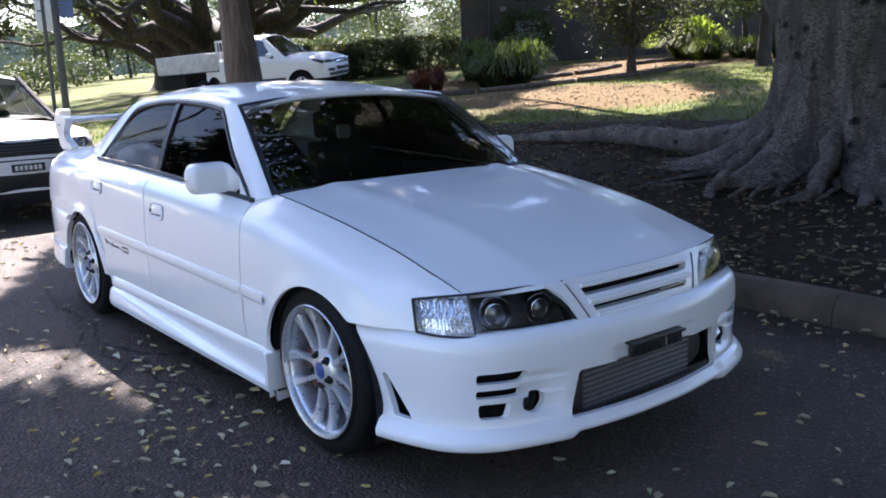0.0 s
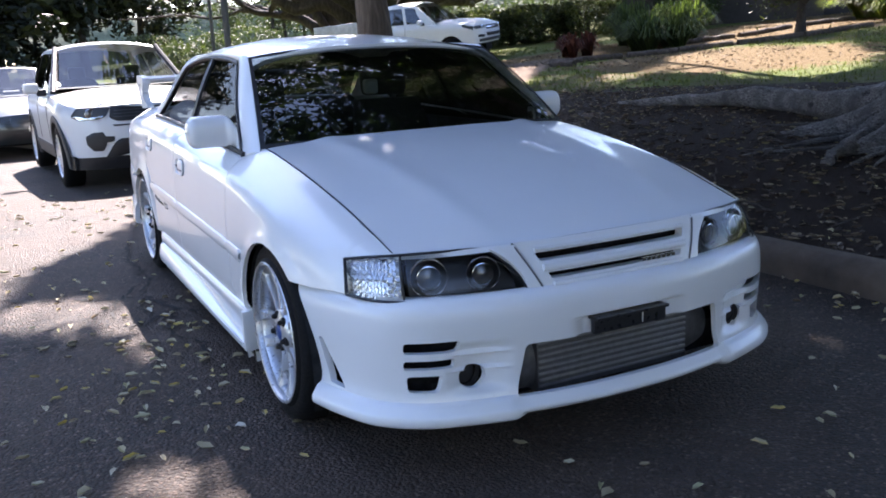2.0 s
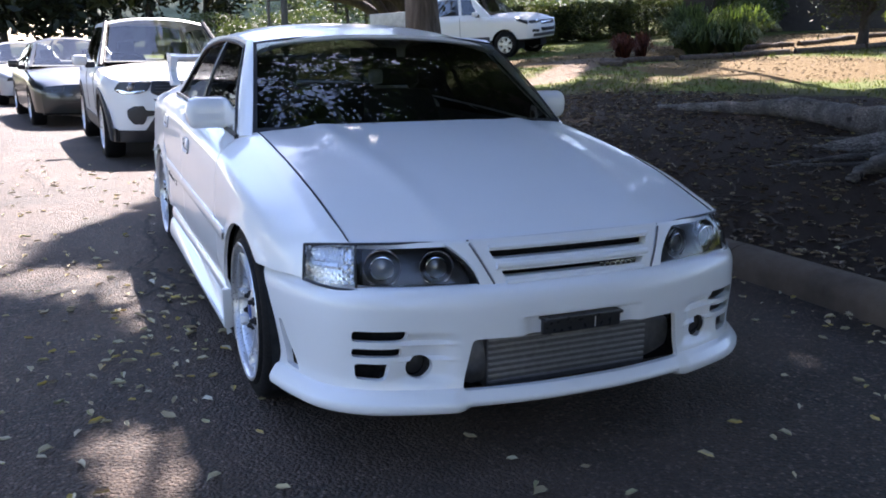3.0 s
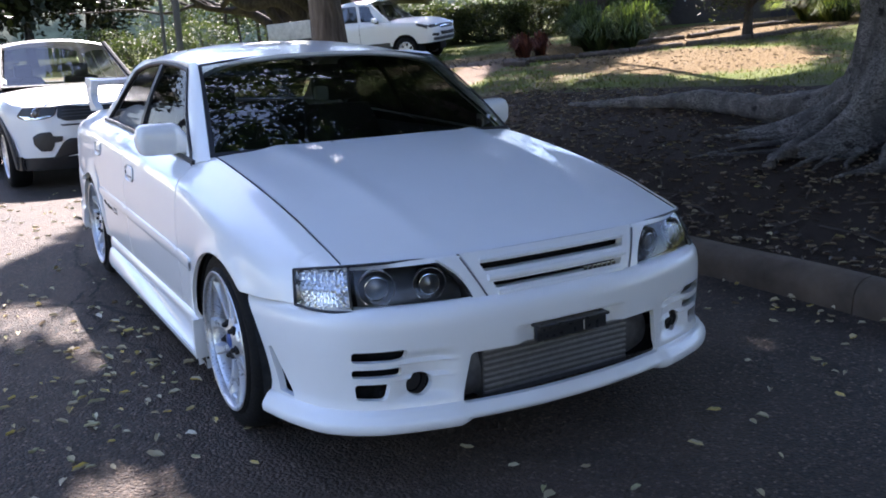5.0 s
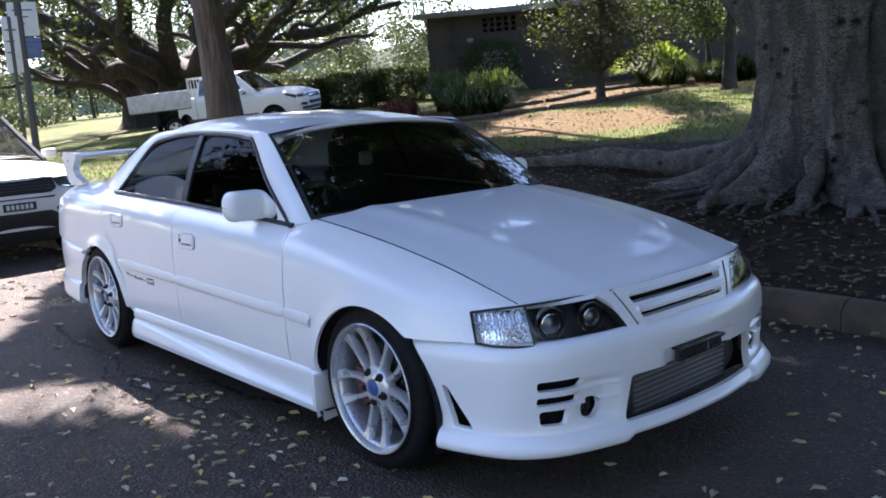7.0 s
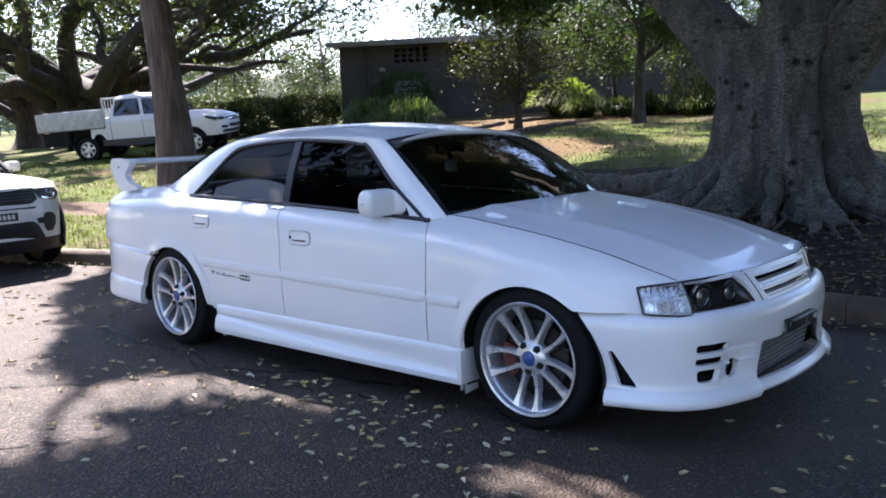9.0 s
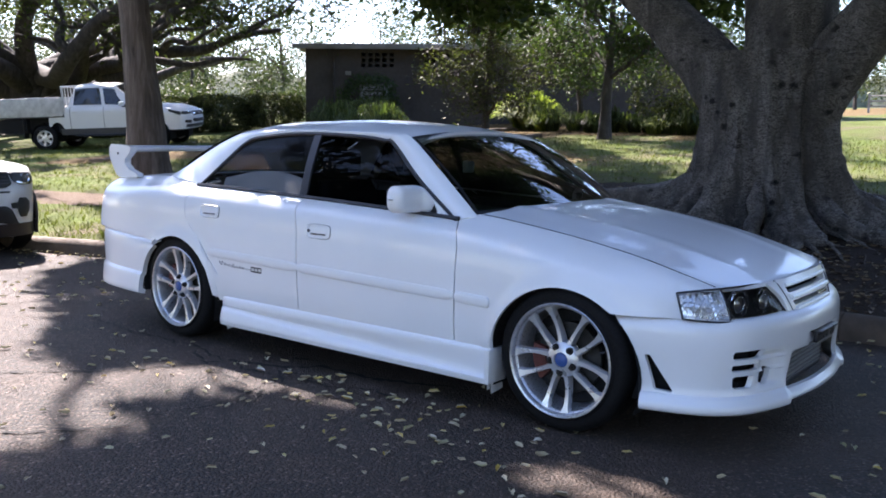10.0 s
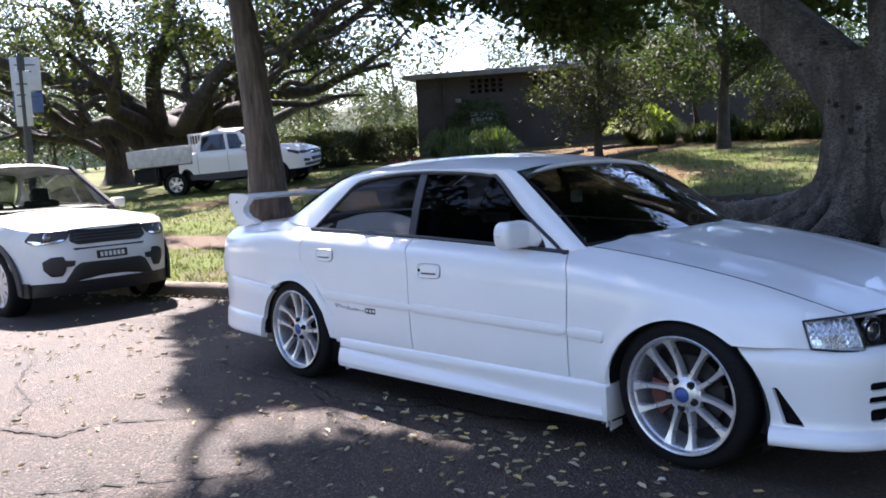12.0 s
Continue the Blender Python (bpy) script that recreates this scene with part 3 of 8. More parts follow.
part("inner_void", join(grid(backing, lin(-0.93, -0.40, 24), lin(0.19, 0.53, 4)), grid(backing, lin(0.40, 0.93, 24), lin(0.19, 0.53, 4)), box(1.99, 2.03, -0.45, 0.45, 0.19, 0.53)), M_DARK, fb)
for s in (-1, 1):
    ring = moved(lathe([(0.037, 0.0), (0.043, -0.004), (0.045, -0.012), (0.041, -0.014), (0.038, 0.0)], 28), Matrix.Translation((2.070, s * 0.512, 0.316)) @ Matrix.Rotation(radians(90 - s * 14), 4, "Z"))
    part("fog_lamp_ring", ring, M_LAMPBLACK, fb)
    lens = moved(lathe([(0.0, -0.006), (0.02, -0.004), (0.034, 0.0)], 20), Matrix.Translation((2.066, s * 0.512, 0.316)) @ Matrix.Rotation(radians(90 - s * 14), 4, "Z"))
    part("fog_lamp", lens, M_LAMPBLACK, fb)

# intercooler behind the opening
ic = part("intercooler", box(2.05, 2.118, -0.292, 0.292, 0.215, 0.415, 0.004), M_CORE, car, "bare aluminium intercooler core")
for k in range(9):
    z = 0.232 + k * 0.0195
    part("cooler_bar", box(2.116, 2.124, -0.288, 0.288, z, z + 0.0075, 0.002), M_FIN, ic)
rng = random.Random(5)
for s in (-1, 1):
    tank = tube([(2.07, s * y, 0.31 + dz) for y, dz in ((0.292, 0), (0.33, -0.004), (0.365, -0.006), (0.40, -0.01))], [0.085, 0.083, 0.07, 0.05], 12)
    part("end_tank", ([Vector((2.075 + (p.x - 2.07) * 0.42, p.y, p.z)) for p in tank[0]], tank[1]), M_CORE, ic)

# number plate holder under the bumper's nose
pl = part("plate_holder", join(box(2.198, 2.216, -0.152, 0.122, 0.402, 0.446, 0.004), box(2.17, 2.232, -0.152, 0.122, 0.444, 0.454, 0.003)), M_PLATE, car, "black plate bracket tucked under the nose")
part("bracket_edge", box(2.205, 2.219, -0.12, 0.08, 0.395, 0.402, 0.001), M_STEEL, pl)
part("bracket_mark", box(2.216, 2.218, 0.028, 0.031, 0.408, 0.44), M_PLATEW, pl)

# headlamps
lamp_bottom = [(2.128, 0.326, 0.546), (2.108, 0.43, 0.545), (2.07, 0.57, 0.546), (2.012, 0.692, 0.548), (1.945, 0.757, 0.552), (1.868, 0.793, 0.557)]
lamp_top = [(2.066, 0.375, 0.648), (2.045, 0.435, 0.6735), (2.007, 0.56, 0.675), (1.957, 0.672, 0.673), (1.90, 0.731, 0.667), (1.831, 0.777, 0.656)]


def lens_at(s, t, push=0.0):
    b, c = spline(lamp_bottom, s), spline(lamp_top, s)
    if s < 0.2:
        k = (0.2 - s) / 0.2
        c = c + (b - c) * 0.22 * k * k
    p = b + (c - b) * t
    bulge = 0.010 * math.sin(math.pi * t) * math.sin(math.pi * min(max(s, 0), 1)) ** 0.4
    d = Vector((1, 0.35 + 0.9 * s, 0.15)).normalized()
    q = p + d * (bulge + push)
    q.y -= 0.016 * math.sin(math.pi * t) * max(0, 1 - s / 0.25)
    return Vector((q.x, -q.y, q.z))


def lamp_side(fn):
    unit = part("headlamp", fn(rolled(lambda s, t: lens_at(s, t, -0.001), lin(0.006, 0.994, 36), lin(0.02, 0.98, 12), (1, -0.5, 0), 0.03, 0.0)), M_LENS, car, "clear headlamp with dark housing and twin projectors")
    part("housing", fn(grid(lambda s, t: lens_at(s, t, -0.045 if 0.03 < s < 0.97 and 0.03 < t < 0.97 else -0.003), [0.0, 0.01, 0.05] + lin(0.08, 0.55, 16) + [0.56], [0.0, 0.02] + lin(0.06, 0.94, 8) + [0.98, 1.0])), M_LAMPBLACK, unit)

    def facets(s, t):
        k = 0.006 * (1 if (int(s * 150) + int(t * 11)) % 2 else -1) * (0.4 + 0.6 * math.sin(s * 700 + t * 40) ** 2)
        edge = not (0.585 < s < 0.985 and 0.04 < t < 0.96)
        return lens_at(s, t, -0.004 if edge else -0.024 + k)

    part("indicator", fn(grid(facets, lin(0.575, 0.995, 40), lin(0.0, 1.0, 14))), M_INDICATOR, unit, "clear faceted indicator corner")
    part("lamp_divider", fn(tube([lens_at(0.568, t, -0.004) for t in lin(0.02, 0.98, 8)], 0.004, 6)), M_LAMPBLACK, unit)
    for s, r in ((0.225, 0.050), (0.455, 0.055)):
        c = lens_at(s, 0.47, -0.024)
        ahead = Vector((1, -0.18 - 0.3 * s, 0))
        m = fn(([c], []))[0][0]
        sg = 1 if m.y > 0 else -1
        a = math.atan2(abs(ahead.y) * sg, ahead.x)
        mt = Matrix.Translation(m) @ Matrix.Rotation(a + math.pi / 2, 4, "Z")
        part("lamp_ring", moved(lathe([(r * 0.97, 0.002), (r * 0.985, -0.007), (r * 1.03, -0.007), (r * 1.05, 0.0), (r * 1.04, 0.012)], 32), mt), M_REFLECT, unit)
        part("lamp_bowl", moved(lathe([(r * 0.95, 0.002), (r * 0.8, 0.012), (r * 0.66, 0.018)], 32), mt), M_LAMPBLACK, unit)
        part("projector_ring", moved(lathe([(r * 0.58, 0.0), (r * 0.61, -0.008), (r * 0.66, -0.007), (r * 0.69, 0.004)], 28), mt), M_REFLECT, unit)
        part("projector_lens", moved(lathe([(0.0, -0.010), (r * 0.25, -0.008), (r * 0.5, 0.0), (r * 0.62, 0.006)], 24), mt), M_STEEL, unit)
    seal = [lens_at(s, 1.0, 0.002) for s in lin(0.0, 1, 26)] + [lens_at(1.0, t, 0.002) for t in lin(1, 0, 8)] + [lens_at(s, 0.0, 0.002) for s in lin(1, 0.0, 26)] + [lens_at(0.0, t, 0.002) for t in lin(0, 1, 8)]
    part("lamp_seal", fn(tube(seal, 0.0042, 6)), M_TRIM, unit)


lamp_side(lambda q: q)
lamp_side(flip)

# roof, pillars, glass
part("roof", rolled(lambda a, b: (lambda x: Vector((x, roof_y(x) * b, roof_z(x) - 0.066 * abs(b) ** 2.8 - 0.012 * abs(b) ** 12)))(0.335 + 0.012 * (1 - b * b) - (1.535 + 0.02 * (1 - b * b)) * a), lin(0, 1, 34), lin(-1, 1, 41), (0, 0, 1), 0.02, 0.0), M_WHITE, car)

outer = [(0.812, 0.726, 0.889), (0.545, 0.662, 1.083), (0.30, 0.606, 1.252), (0.18, 0.598, 1.277), (-0.05, 0.592, 1.287), (-0.4, 0.585, 1.293), (-0.75, 0.575, 1.292), (-1.0, 0.566, 1.286), (-1.18, 0.578, 1.243), (-1.36, 0.606, 1.163), (-1.55, 0.636, 1.064), (-1.72, 0.66, 0.982)]
inner = [(0.722, 0.772, 0.870), (0.432, 0.704, 1.052), (0.19, 0.622, 1.228), (0.12, 0.611, 1.244), (-0.05, 0.604, 1.262), (-0.4, 0.597, 1.275), (-0.68, 0.600, 1.268), (-0.90, 0.612, 1.245), (-0.985, 0.630, 1.215), (-1.08, 0.667, 1.135), (-1.19, 0.715, 1.03), (-1.275, 0.757, 0.948)]


def frame_band(u, w):
    a, b = spline(outer, u), spline(inner, u)
    p = a + (b - a) * w
    wide = (b - a).length
    p += Vector((0.0, 1.0, 0.45)).normalized() * (0.010 + 0.06 * wide * 0.5) * math.sin(math.pi * w)
    return Vector((p.x, -p.y, p.z))


band = rolled(frame_band, lin(0, 1, 70), lin(0, 1, 12), (0, -1, 0.5), 0.02, 0.0)
for m in (band, flip(band)):
    part("roof_pillar", m, M_WHITE, car)


def sill_at(x):
    return Vector((x, belt_y(x) - 0.006, belt_z(x) + 0.004))


def top_at(x):
    lo, hi = 0.0, 1.0
    for _ in range(26):
        m = (lo + hi) / 2
        if spline(inner, m).x > x:
            lo = m
        else:
            hi = m
    return spline(inner, lo)


def window(x0, x1, lean0, lean1, push):
    """Glass between the belt and the frame; its ends lean in x from sill to top."""
    def f(u, w):
        xb = x0 + (x1 - x0) * u
        xt = xb + lean0 + (lean1 - lean0) * u
        b, t = sill_at(xb), top_at(xt)
        p = b + (t - b) * w
        p.y += 0.012 * math.sin(math.pi * w) - push
        return Vector((p.x, -p.y, p.z))
    return grid(f, lin(0, 1, 26), lin(0, 1, 12))


front_win = window(0.715, -0.335, -0.55, -0.045, 0.010)
rear_win = window(-0.365, -1.262, -0.045, 0.30, 0.010)
# the right rear pane takes a clearer tint so the pale panel shows through
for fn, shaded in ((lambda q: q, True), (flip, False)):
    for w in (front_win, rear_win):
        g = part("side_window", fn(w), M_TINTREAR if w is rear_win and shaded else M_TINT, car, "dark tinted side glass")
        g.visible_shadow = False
    trim_top = tube([(p.x, -(p.y + 0.001), p.z - 0.006) for p in (spline(inner, t) for t in lin(0.0, 1, 60))], 0.0115, 6)
    part("window_seal", fn(trim_top), M_TRIM, car)
    belt = tube([(x, -(belt_y(x) + 0.004), belt_z(x) + 0.007) for x in lin(0.735, -1.275, 40)], 0.0105, 6)
    part("belt_moulding", fn(belt), M_TRIM, car)

    def pillar(u, w):
        xb = -0.322 - 0.055 * u
        b, t = sill_at(xb), top_at(xb - 0.045)
        p = b + (t - b) * w
        p.y += 0.012 * math.sin(math.pi * w) + 0.003
        return Vector((p.x, -p.y, p.z))
    part("centre_pillar", fn(rolled(pillar, lin(0, 1, 5), lin(0, 1, 12), (0, -1, 0.4), 0.012, 0.0)), M_TRIM, car)

    def sail(u, w):
        a = Vector((0.725, belt_y(0.7) + 0.003, 0.878))
        b = Vector((0.60, belt_y(0.6) + 0.003, 0.884))
        c = spline(inner, 0.03 + 0.05 * w)
        q = a + (b - a) * u
        p = q + (Vector((c.x, c.y + 0.004, c.z)) - q) * w
        return Vector((p.x, -p.y, p.z))
    part("mirror_sail", fn(rolled(sail, lin(0, 1, 5), lin(0, 1, 5), (0, -1, 0.3), 0.01, 0.0)), M_WHITE, car)


def screen(u, w):
    """Windscreen: u from the base to the roof, w -1..1 across."""
    bx = 0.800 + 0.107 * (1 - w * w)
    bot = Vector((bx, 0.722 * w, 0.897 + 0.012 * (1 - w * w)))
    tx = 0.292 + 0.03 * (1 - w * w)
    top = Vector((tx, 0.603 * w, 1.256 + 0.038 * (1 - abs(w) ** 2.4)))
    p = bot + (top - bot) * u
    return p + Vector((0.55, 0, 0.83)) * 0.020 * math.sin(math.pi * u)


ws = part("windscreen", grid(lambda u, w: screen(u, w), lin(0.0, 1, 18), lin(-1, 1, 33)), M_SCREEN, car, "laminated windscreen reflecting the trees")
ws.visible_shadow = False
edge = [(0, w) for w in lin(-1, 1, 30)] + [(u, 1) for u in lin(0, 1, 14)] + [(1, w) for w in lin(1, -1, 30)] + [(u, -1) for u in lin(1, 0, 14)]


def border(k, t):
    u, w = edge[int(k)]
    c = 0.045 * t
    return screen(u + (0.5 - u) * 2 * c * 0.75, w * (1 - c * 0.55)) + Vector((0.002, 0, 0.003))


part("screen_border", grid(border, list(range(len(edge))), lin(0, 1, 3)), M_TRIM, ws, "black baked border")


def backlight(u, w):
    top = Vector((-1.19 - 0.02 * (1 - w * w), 0.555 * w, 1.262 + 0.05 * (1 - abs(w) ** 2.6)))
    bot = Vector((-1.72 - 0.10 * (1 - w * w), 0.645 * w, 0.978 + 0.02 * (1 - w * w)))
    return bot + (top - bot) * u + Vector((-0.5, 0, 0.85)) * 0.025 * math.sin(math.pi * u)


bl = part("rear_window", grid(backlight, lin(0, 1, 14), lin(-1, 1, 25)), M_TINT, car, "tinted rear glass")
bl.visible_shadow = False

# boot, tail and rear bumper


def boot(a, b):
    x = -1.74 - 0.09 * (1 - b * b) - (0.60 - 0.09 * (1 - b * b) + 0.05 * (1 - b * b)) * a
    return Vector((x, (seam_y(x) - 0.002) * b, seam_z(x) + 0.028 * (1 - abs(b) ** 2.2) - 0.02 * max(0, a - 0.9) / 0.1 * 0.5))


part("boot_lid", rolled(boot, lin(0, 1, 16), lin(-1, 1, 31), (0, 0, 1), 0.02, 0.002), M_WHITE, car)


def tail(u, w):
    z = 0.955 - 0.33 * u
    y = w * (0.65 + 0.115 * min(1, u * 2.2) - 0.02 * u)
    x = -2.36 - 0.06 * math.sin(math.pi * 0.5 * u) - 0.05 * (1 - w * w) + 0.10 * abs(w) ** 6 * (1 - u)
    return Vector((x, y, z))


part("tail_panel", grid(tail, lin(0, 1, 12), lin(-1, 1, 31)), M_WHITE, car)
for s in (-1, 1):
    part("tail_lamp", rolled(lambda u, w: tail(0.22 + 0.42 * u, s * (0.30 + 0.40 * w)) + Vector((-0.004, 0, 0)), lin(0, 1, 6), lin(0, 1, 12), (-1, 0, 0), 0.006, 0.0), M_AMBER, car, "red rear lamp lens")

rplan = [(-2.46, 0.0), (-2.455, 0.25), (-2.44, 0.5), (-2.40, 0.68), (-2.31, 0.79), (-2.15, 0.845), (-1.95, 0.875), (-1.75, 0.888), (-1.62, 0.892)]
rprof = keyed((0.66, -0.03), (0.65, -0.008), (0.63, 0.0), (0.56, 0.006), (0.46, 0.004), (0.40, 0.002), (0.385, 0.014), (0.33, 0.02), (0.26, 0.024), (0.235, 0.014), (0.228, -0.02))


def rear_bumper(s, k):
    t = abs(s)
    top = 0.66 - 0.075 * max(0, t - 0.3) / 0.7
    z = 0.228 + (top - 0.228) * k
    p = spline([(q[0], q[1], 0) for q in rplan], t)
    e = -AXLE - math.sqrt(max(ARCH_R ** 2 - (z - ARCH_Z) ** 2, 0.0)) if z > ARCH_Z else -AXLE - ARCH_R
    if t > 0.75:
        p.x = p.x + (e - (-1.62)) * (t - 0.75) / 0.25
    o = rprof(0.228 + 0.432 * k)
    d = Vector((-1 + t, t, 0)).normalized()
    q = p + d * o
    return Vector((q.x, q.y if s > 0 else -q.y, z))


part("rear_bumper", rolled(rear_bumper, lin(-1, 1, 81), lin(0, 1, 36), (-1, 0, 0), 0.03, 0.0), M_WHITE, car)

# rear wing
wing = part("rear_wing", tube([(-2.22, y, 1.155) for y in lin(-0.70, 0.70, 12)], 0.02, 8), M_WHITE, car, "tall white boot wing")


def blade(u, w):
    y = -0.70 + 1.40 * u
    a = TAU * w
    c = math.cos(a)
    return Vector((-2.215 + 0.125 * c, y, 1.143 + 0.018 * math.sin(a) + 0.012 * c + 0.012 * (1 - (2 * u - 1) ** 2)))


part("wing_blade", grid(blade, lin(0, 1, 24), lin(0, 1, 21)), M_WHITE, wing)
for s in (-1, 1):
    poly = rounded([(-2.352, 1.182), (-2.20, 1.178), (-2.085, 1.166), (-2.105, 1.13), (-2.185, 1.07), (-2.15, 1.02), (-2.02, 0.985), (-2.02, 0.965), (-2.26, 0.955), (-2.315, 1.03), (-2.358, 1.10)], 0.02)
    bm = bmesh.new()
    v, f = prism(poly, 1, s * 0.665, s * 0.712)
    vs_ = [bm.verts.new(q) for q in v]
    for q in f:
        bm.faces.new([vs_[k] for k in q])
    bmesh.ops.bevel(bm, geom=[e for e in bm.edges if abs(e.verts[0].co.y - e.verts[1].co.y) < 1e-6], offset=0.008, segments=2, affect="EDGES")
    part("wing_upright", bm, M_WHITE, wing)
    part("wing_bolt", moved(lathe([(0.0, -0.004), (0.007, -0.004), (0.008, 0.0)], 10), Matrix.Translation((-2.245, s * 0.713, 1.12)) @ (Matrix.Rotation(math.pi, 4, "Z") if s > 0 else Matrix.Identity(4))), M_TRIM, wing)


# door mirrors
def mirror_shell(u, w):
    """u along the mirror from root to tip, w round it."""
    a = TAU * w
    y = -0.715 - 0.225 * u
    k = (1 - max(0, (u - 0.78) / 0.22) ** 3) ** 0.5 if u > 0.78 else min(1.0, 0.30 + 0.9 * (u / 0.3)) if u < 0.3 else 1.0
    k = max(k, 0.03)
    hz, hx = 0.067 * k, 0.060 * (0.35 + 0.65 * k)
    c, s = math.cos(a), math.sin(a)
    xs = math.copysign(abs(c) ** 0.62, c)
    zsn = math.copysign(abs(s) ** 0.62, s)
    x = 0.462 + (0.075 if u < 0.3 else 0.0) * (1 - u / 0.3 if u < 0.3 else 0) + hx * (xs if xs > 0 else xs * 0.55) - 0.02 * u
    z = 0.958 + hz * zsn - 0.018 * (1 - k) * (1 if u < 0.3 else 0) - 0.03 * (1 - min(1, u / 0.3))
    return Vector((x, y, z))


for fn in (lambda q: q, flip):
    mir = part("door_mirror", fn(grid(mirror_shell, lin(0, 0.6, 22) + lin(0.6, 1, 20)[1:], lin(0, 1, 41))), M_WHITE, car)
    part("mirror_glass", fn(box(0.419, 0.425, -0.915, -0.77, 0.90, 1.015, 0.002)), M_CHROME, mir)

# washer jets and wipers
for y in (-0.25, 0.2):
    part("wiper_arm", tube([(0.93 - 0.02, y, 0.925), (0.885, y + 0.15, 0.925), (0.87, y + 0.42, 0.918)], 0.006, 6), M_TRIM, car)
part("cowl", rolled(lambda u, w: Vector((0.80 + 0.085 * (1 - w * w) + 0.05 * u, 0.69 * w, 0.888 + 0.012 * (1 - w * w))), lin(0, 1, 4), lin(-1, 1, 25), (0, 0, 1), 0.01, 0.0), M_TRIM, car)

# cabin: floor, dash, seats, wheel
part("cabin_floor", box(-1.7, 1.75, -0.74, 0.74, 0.22, 0.30, 0.01), M_CABIN, car)
part("engine_bay", box(0.95, 1.98, -0.60, 0.60, 0.28, 0.62, 0.02), M_DARK, car)
part("boot_floor", box(-2.3, -1.2, -0.6, 0.6, 0.3, 0.85, 0.02), M_DARK, car)
for s in (-1, 1):
    part("door_card", box(-1.2, 0.78, s * 0.74 - 0.01, s * 0.74 + 0.01, 0.28, 0.87, 0.005), M_CABIN, car)


def dash(u, w):
    y = -0.70 + 1.40 * u
    hood_ = 0.045 * math.exp(-((y + 0.36) / 0.22) ** 2)
    pts = [(0.86, 0.882), (0.62, 0.885), (0.46, 0.87 + hood_), (0.36, 0.85 + hood_), (0.33, 0.78), (0.40, 0.60), (0.45, 0.40)]
    p = spline([(q[0], 0, q[1]) for q in pts], w)
    return Vector((p.x, y, p.z))


part("dashboard", grid(dash, lin(0, 1, 30), lin(0, 1, 24)), M_CABIN, car)
wheel_m = Matrix.Translation((0.22, -0.36, 0.83)) @ Matrix.Rotation(radians(-66), 4, "Y")
st = part("steering_wheel", moved(tube([(0.185 * math.cos(a), 0.185 * math.sin(a), 0) for a in lin(0, TAU, 37)], 0.016, 10, False), wheel_m), plain("leather_grey", (0.10, 0.10, 0.10), 0.5, vary=0.2, scale=30), car)
part("wheel_boss", moved(box(-0.06, 0.06, -0.07, 0.07, -0.03, 0.012, 0.02, 3), wheel_m), M_CABIN, st)
for a in (0.2, 2.94, 4.71):
    part("wheel_spoke", moved(tube([(0.04 * math.cos(a), 0.04 * math.sin(a), 0), (0.18 * math.cos(a), 0.18 * math.sin(a), 0)], 0.014, 8), wheel_m), M_CABIN, st)


def seat_shape(xc, yc, name, wide):
    def back(u, w):
        a = TAU * w
        z = 0.45 + 0.55 * u
        c, s = math.cos(a), math.sin(a)
        hw = wide * (1 - 0.25 * u ** 3)
        y = yc + hw * math.copysign(abs(s) ** 0.5, s)
        x = xc - 0.22 * u + 0.07 * math.copysign(abs(c) ** 0.6, c) + 0.03 * (abs(y - yc) / wide) ** 2
        return Vector((x, y, z))
    vf = grid(back, lin(0, 1, 12), lin(0, 1, 25))
    vf[1].append(tuple(11 * 25 + k for k in range(24)))
    st_ = part(name, vf, M_CABIN, car)
    part("cushion", box(xc - 0.05, xc + 0.47, yc - wide, yc + wide, 0.36, 0.52, 0.05, 3), M_CABIN, st_)
    return st_


for yc in (-0.36, 0.36):
    s_ = seat_shape(-0.22, yc, "front_seat", 0.25)
    part("headrest", box(-0.50, -0.40, yc - 0.13, yc + 0.13, 1.02, 1.18, 0.04, 3), M_CABIN, s_)
seat_shape(-1.05, 0.0, "rear_seat", 0.62)
part("rear_view_mirror", box(0.20, 0.225, -0.12, 0.12, 1.175, 1.235, 0.012, 3), M_CABIN, car)
part("air_freshener", box(0.20, 0.206, -0.02, 0.045, 1.06, 1.13, 0.02, 3), plain("pale_card", (0.5, 0.55, 0.5), 0.6), car, "pale hanging freshener")
# pale panel with a curved top, just inside the right rear pane
part("rear_pale_panel", rolled(lambda u, w: (lambda x: (lambda b, t: Vector((x, -(b + (t - b) * 0.35 * (1 - (2 * u - 0.9) ** 2 * 0.35) * w).y + 0.024, (b + (t - b) * 0.35 * (1 - (2 * u - 0.9) ** 2 * 0.35) * w).z)))(sill_at(x), top_at(max(x + 0.25 * (x < -1) * (-x - 1), -1.0))))(-0.40 - 0.68 * u), lin(0, 1, 14), lin(0, 1, 6), (0, -1, 0), 0.004, 0.0), plain("pale_panel", (0.82, 0.83, 0.85), 0.8), car, "pale curved panel inside the rear door glass")

# door lettering, as plain marks
deco = []
for k, (x0, w, h, dz) in enumerate(((-0.93, 0.035, 0.022, 0), (-0.885, 0.02, 0.012, -0.002), (-0.855, 0.03, 0.010, -0.003), (-0.815, 0.028, 0.022, 0.0), (-0.78, 0.022, 0.012, -0.003), (-0.75, 0.024, 0.014, 0), (-0.72, 0.016, 0.010, 0), (-0.695, 0.05, 0.004, 0))):
    zc = 0.513 + dz - 0.014 * k / 7
    deco.append(tube([side(x0 + w * t, v_at(x0 + w * t, zc + h * 0.5 * math.sin(9 * t + k))) + Vector((0, -0.001, 0)) for t in lin(0, 1, 12)], 0.0017, 5))
part("script_decal", join(*deco), M_TRIM, car, "dark script marks on the rear door")
pd = side(-0.60, v_at(-0.60, 0.502))
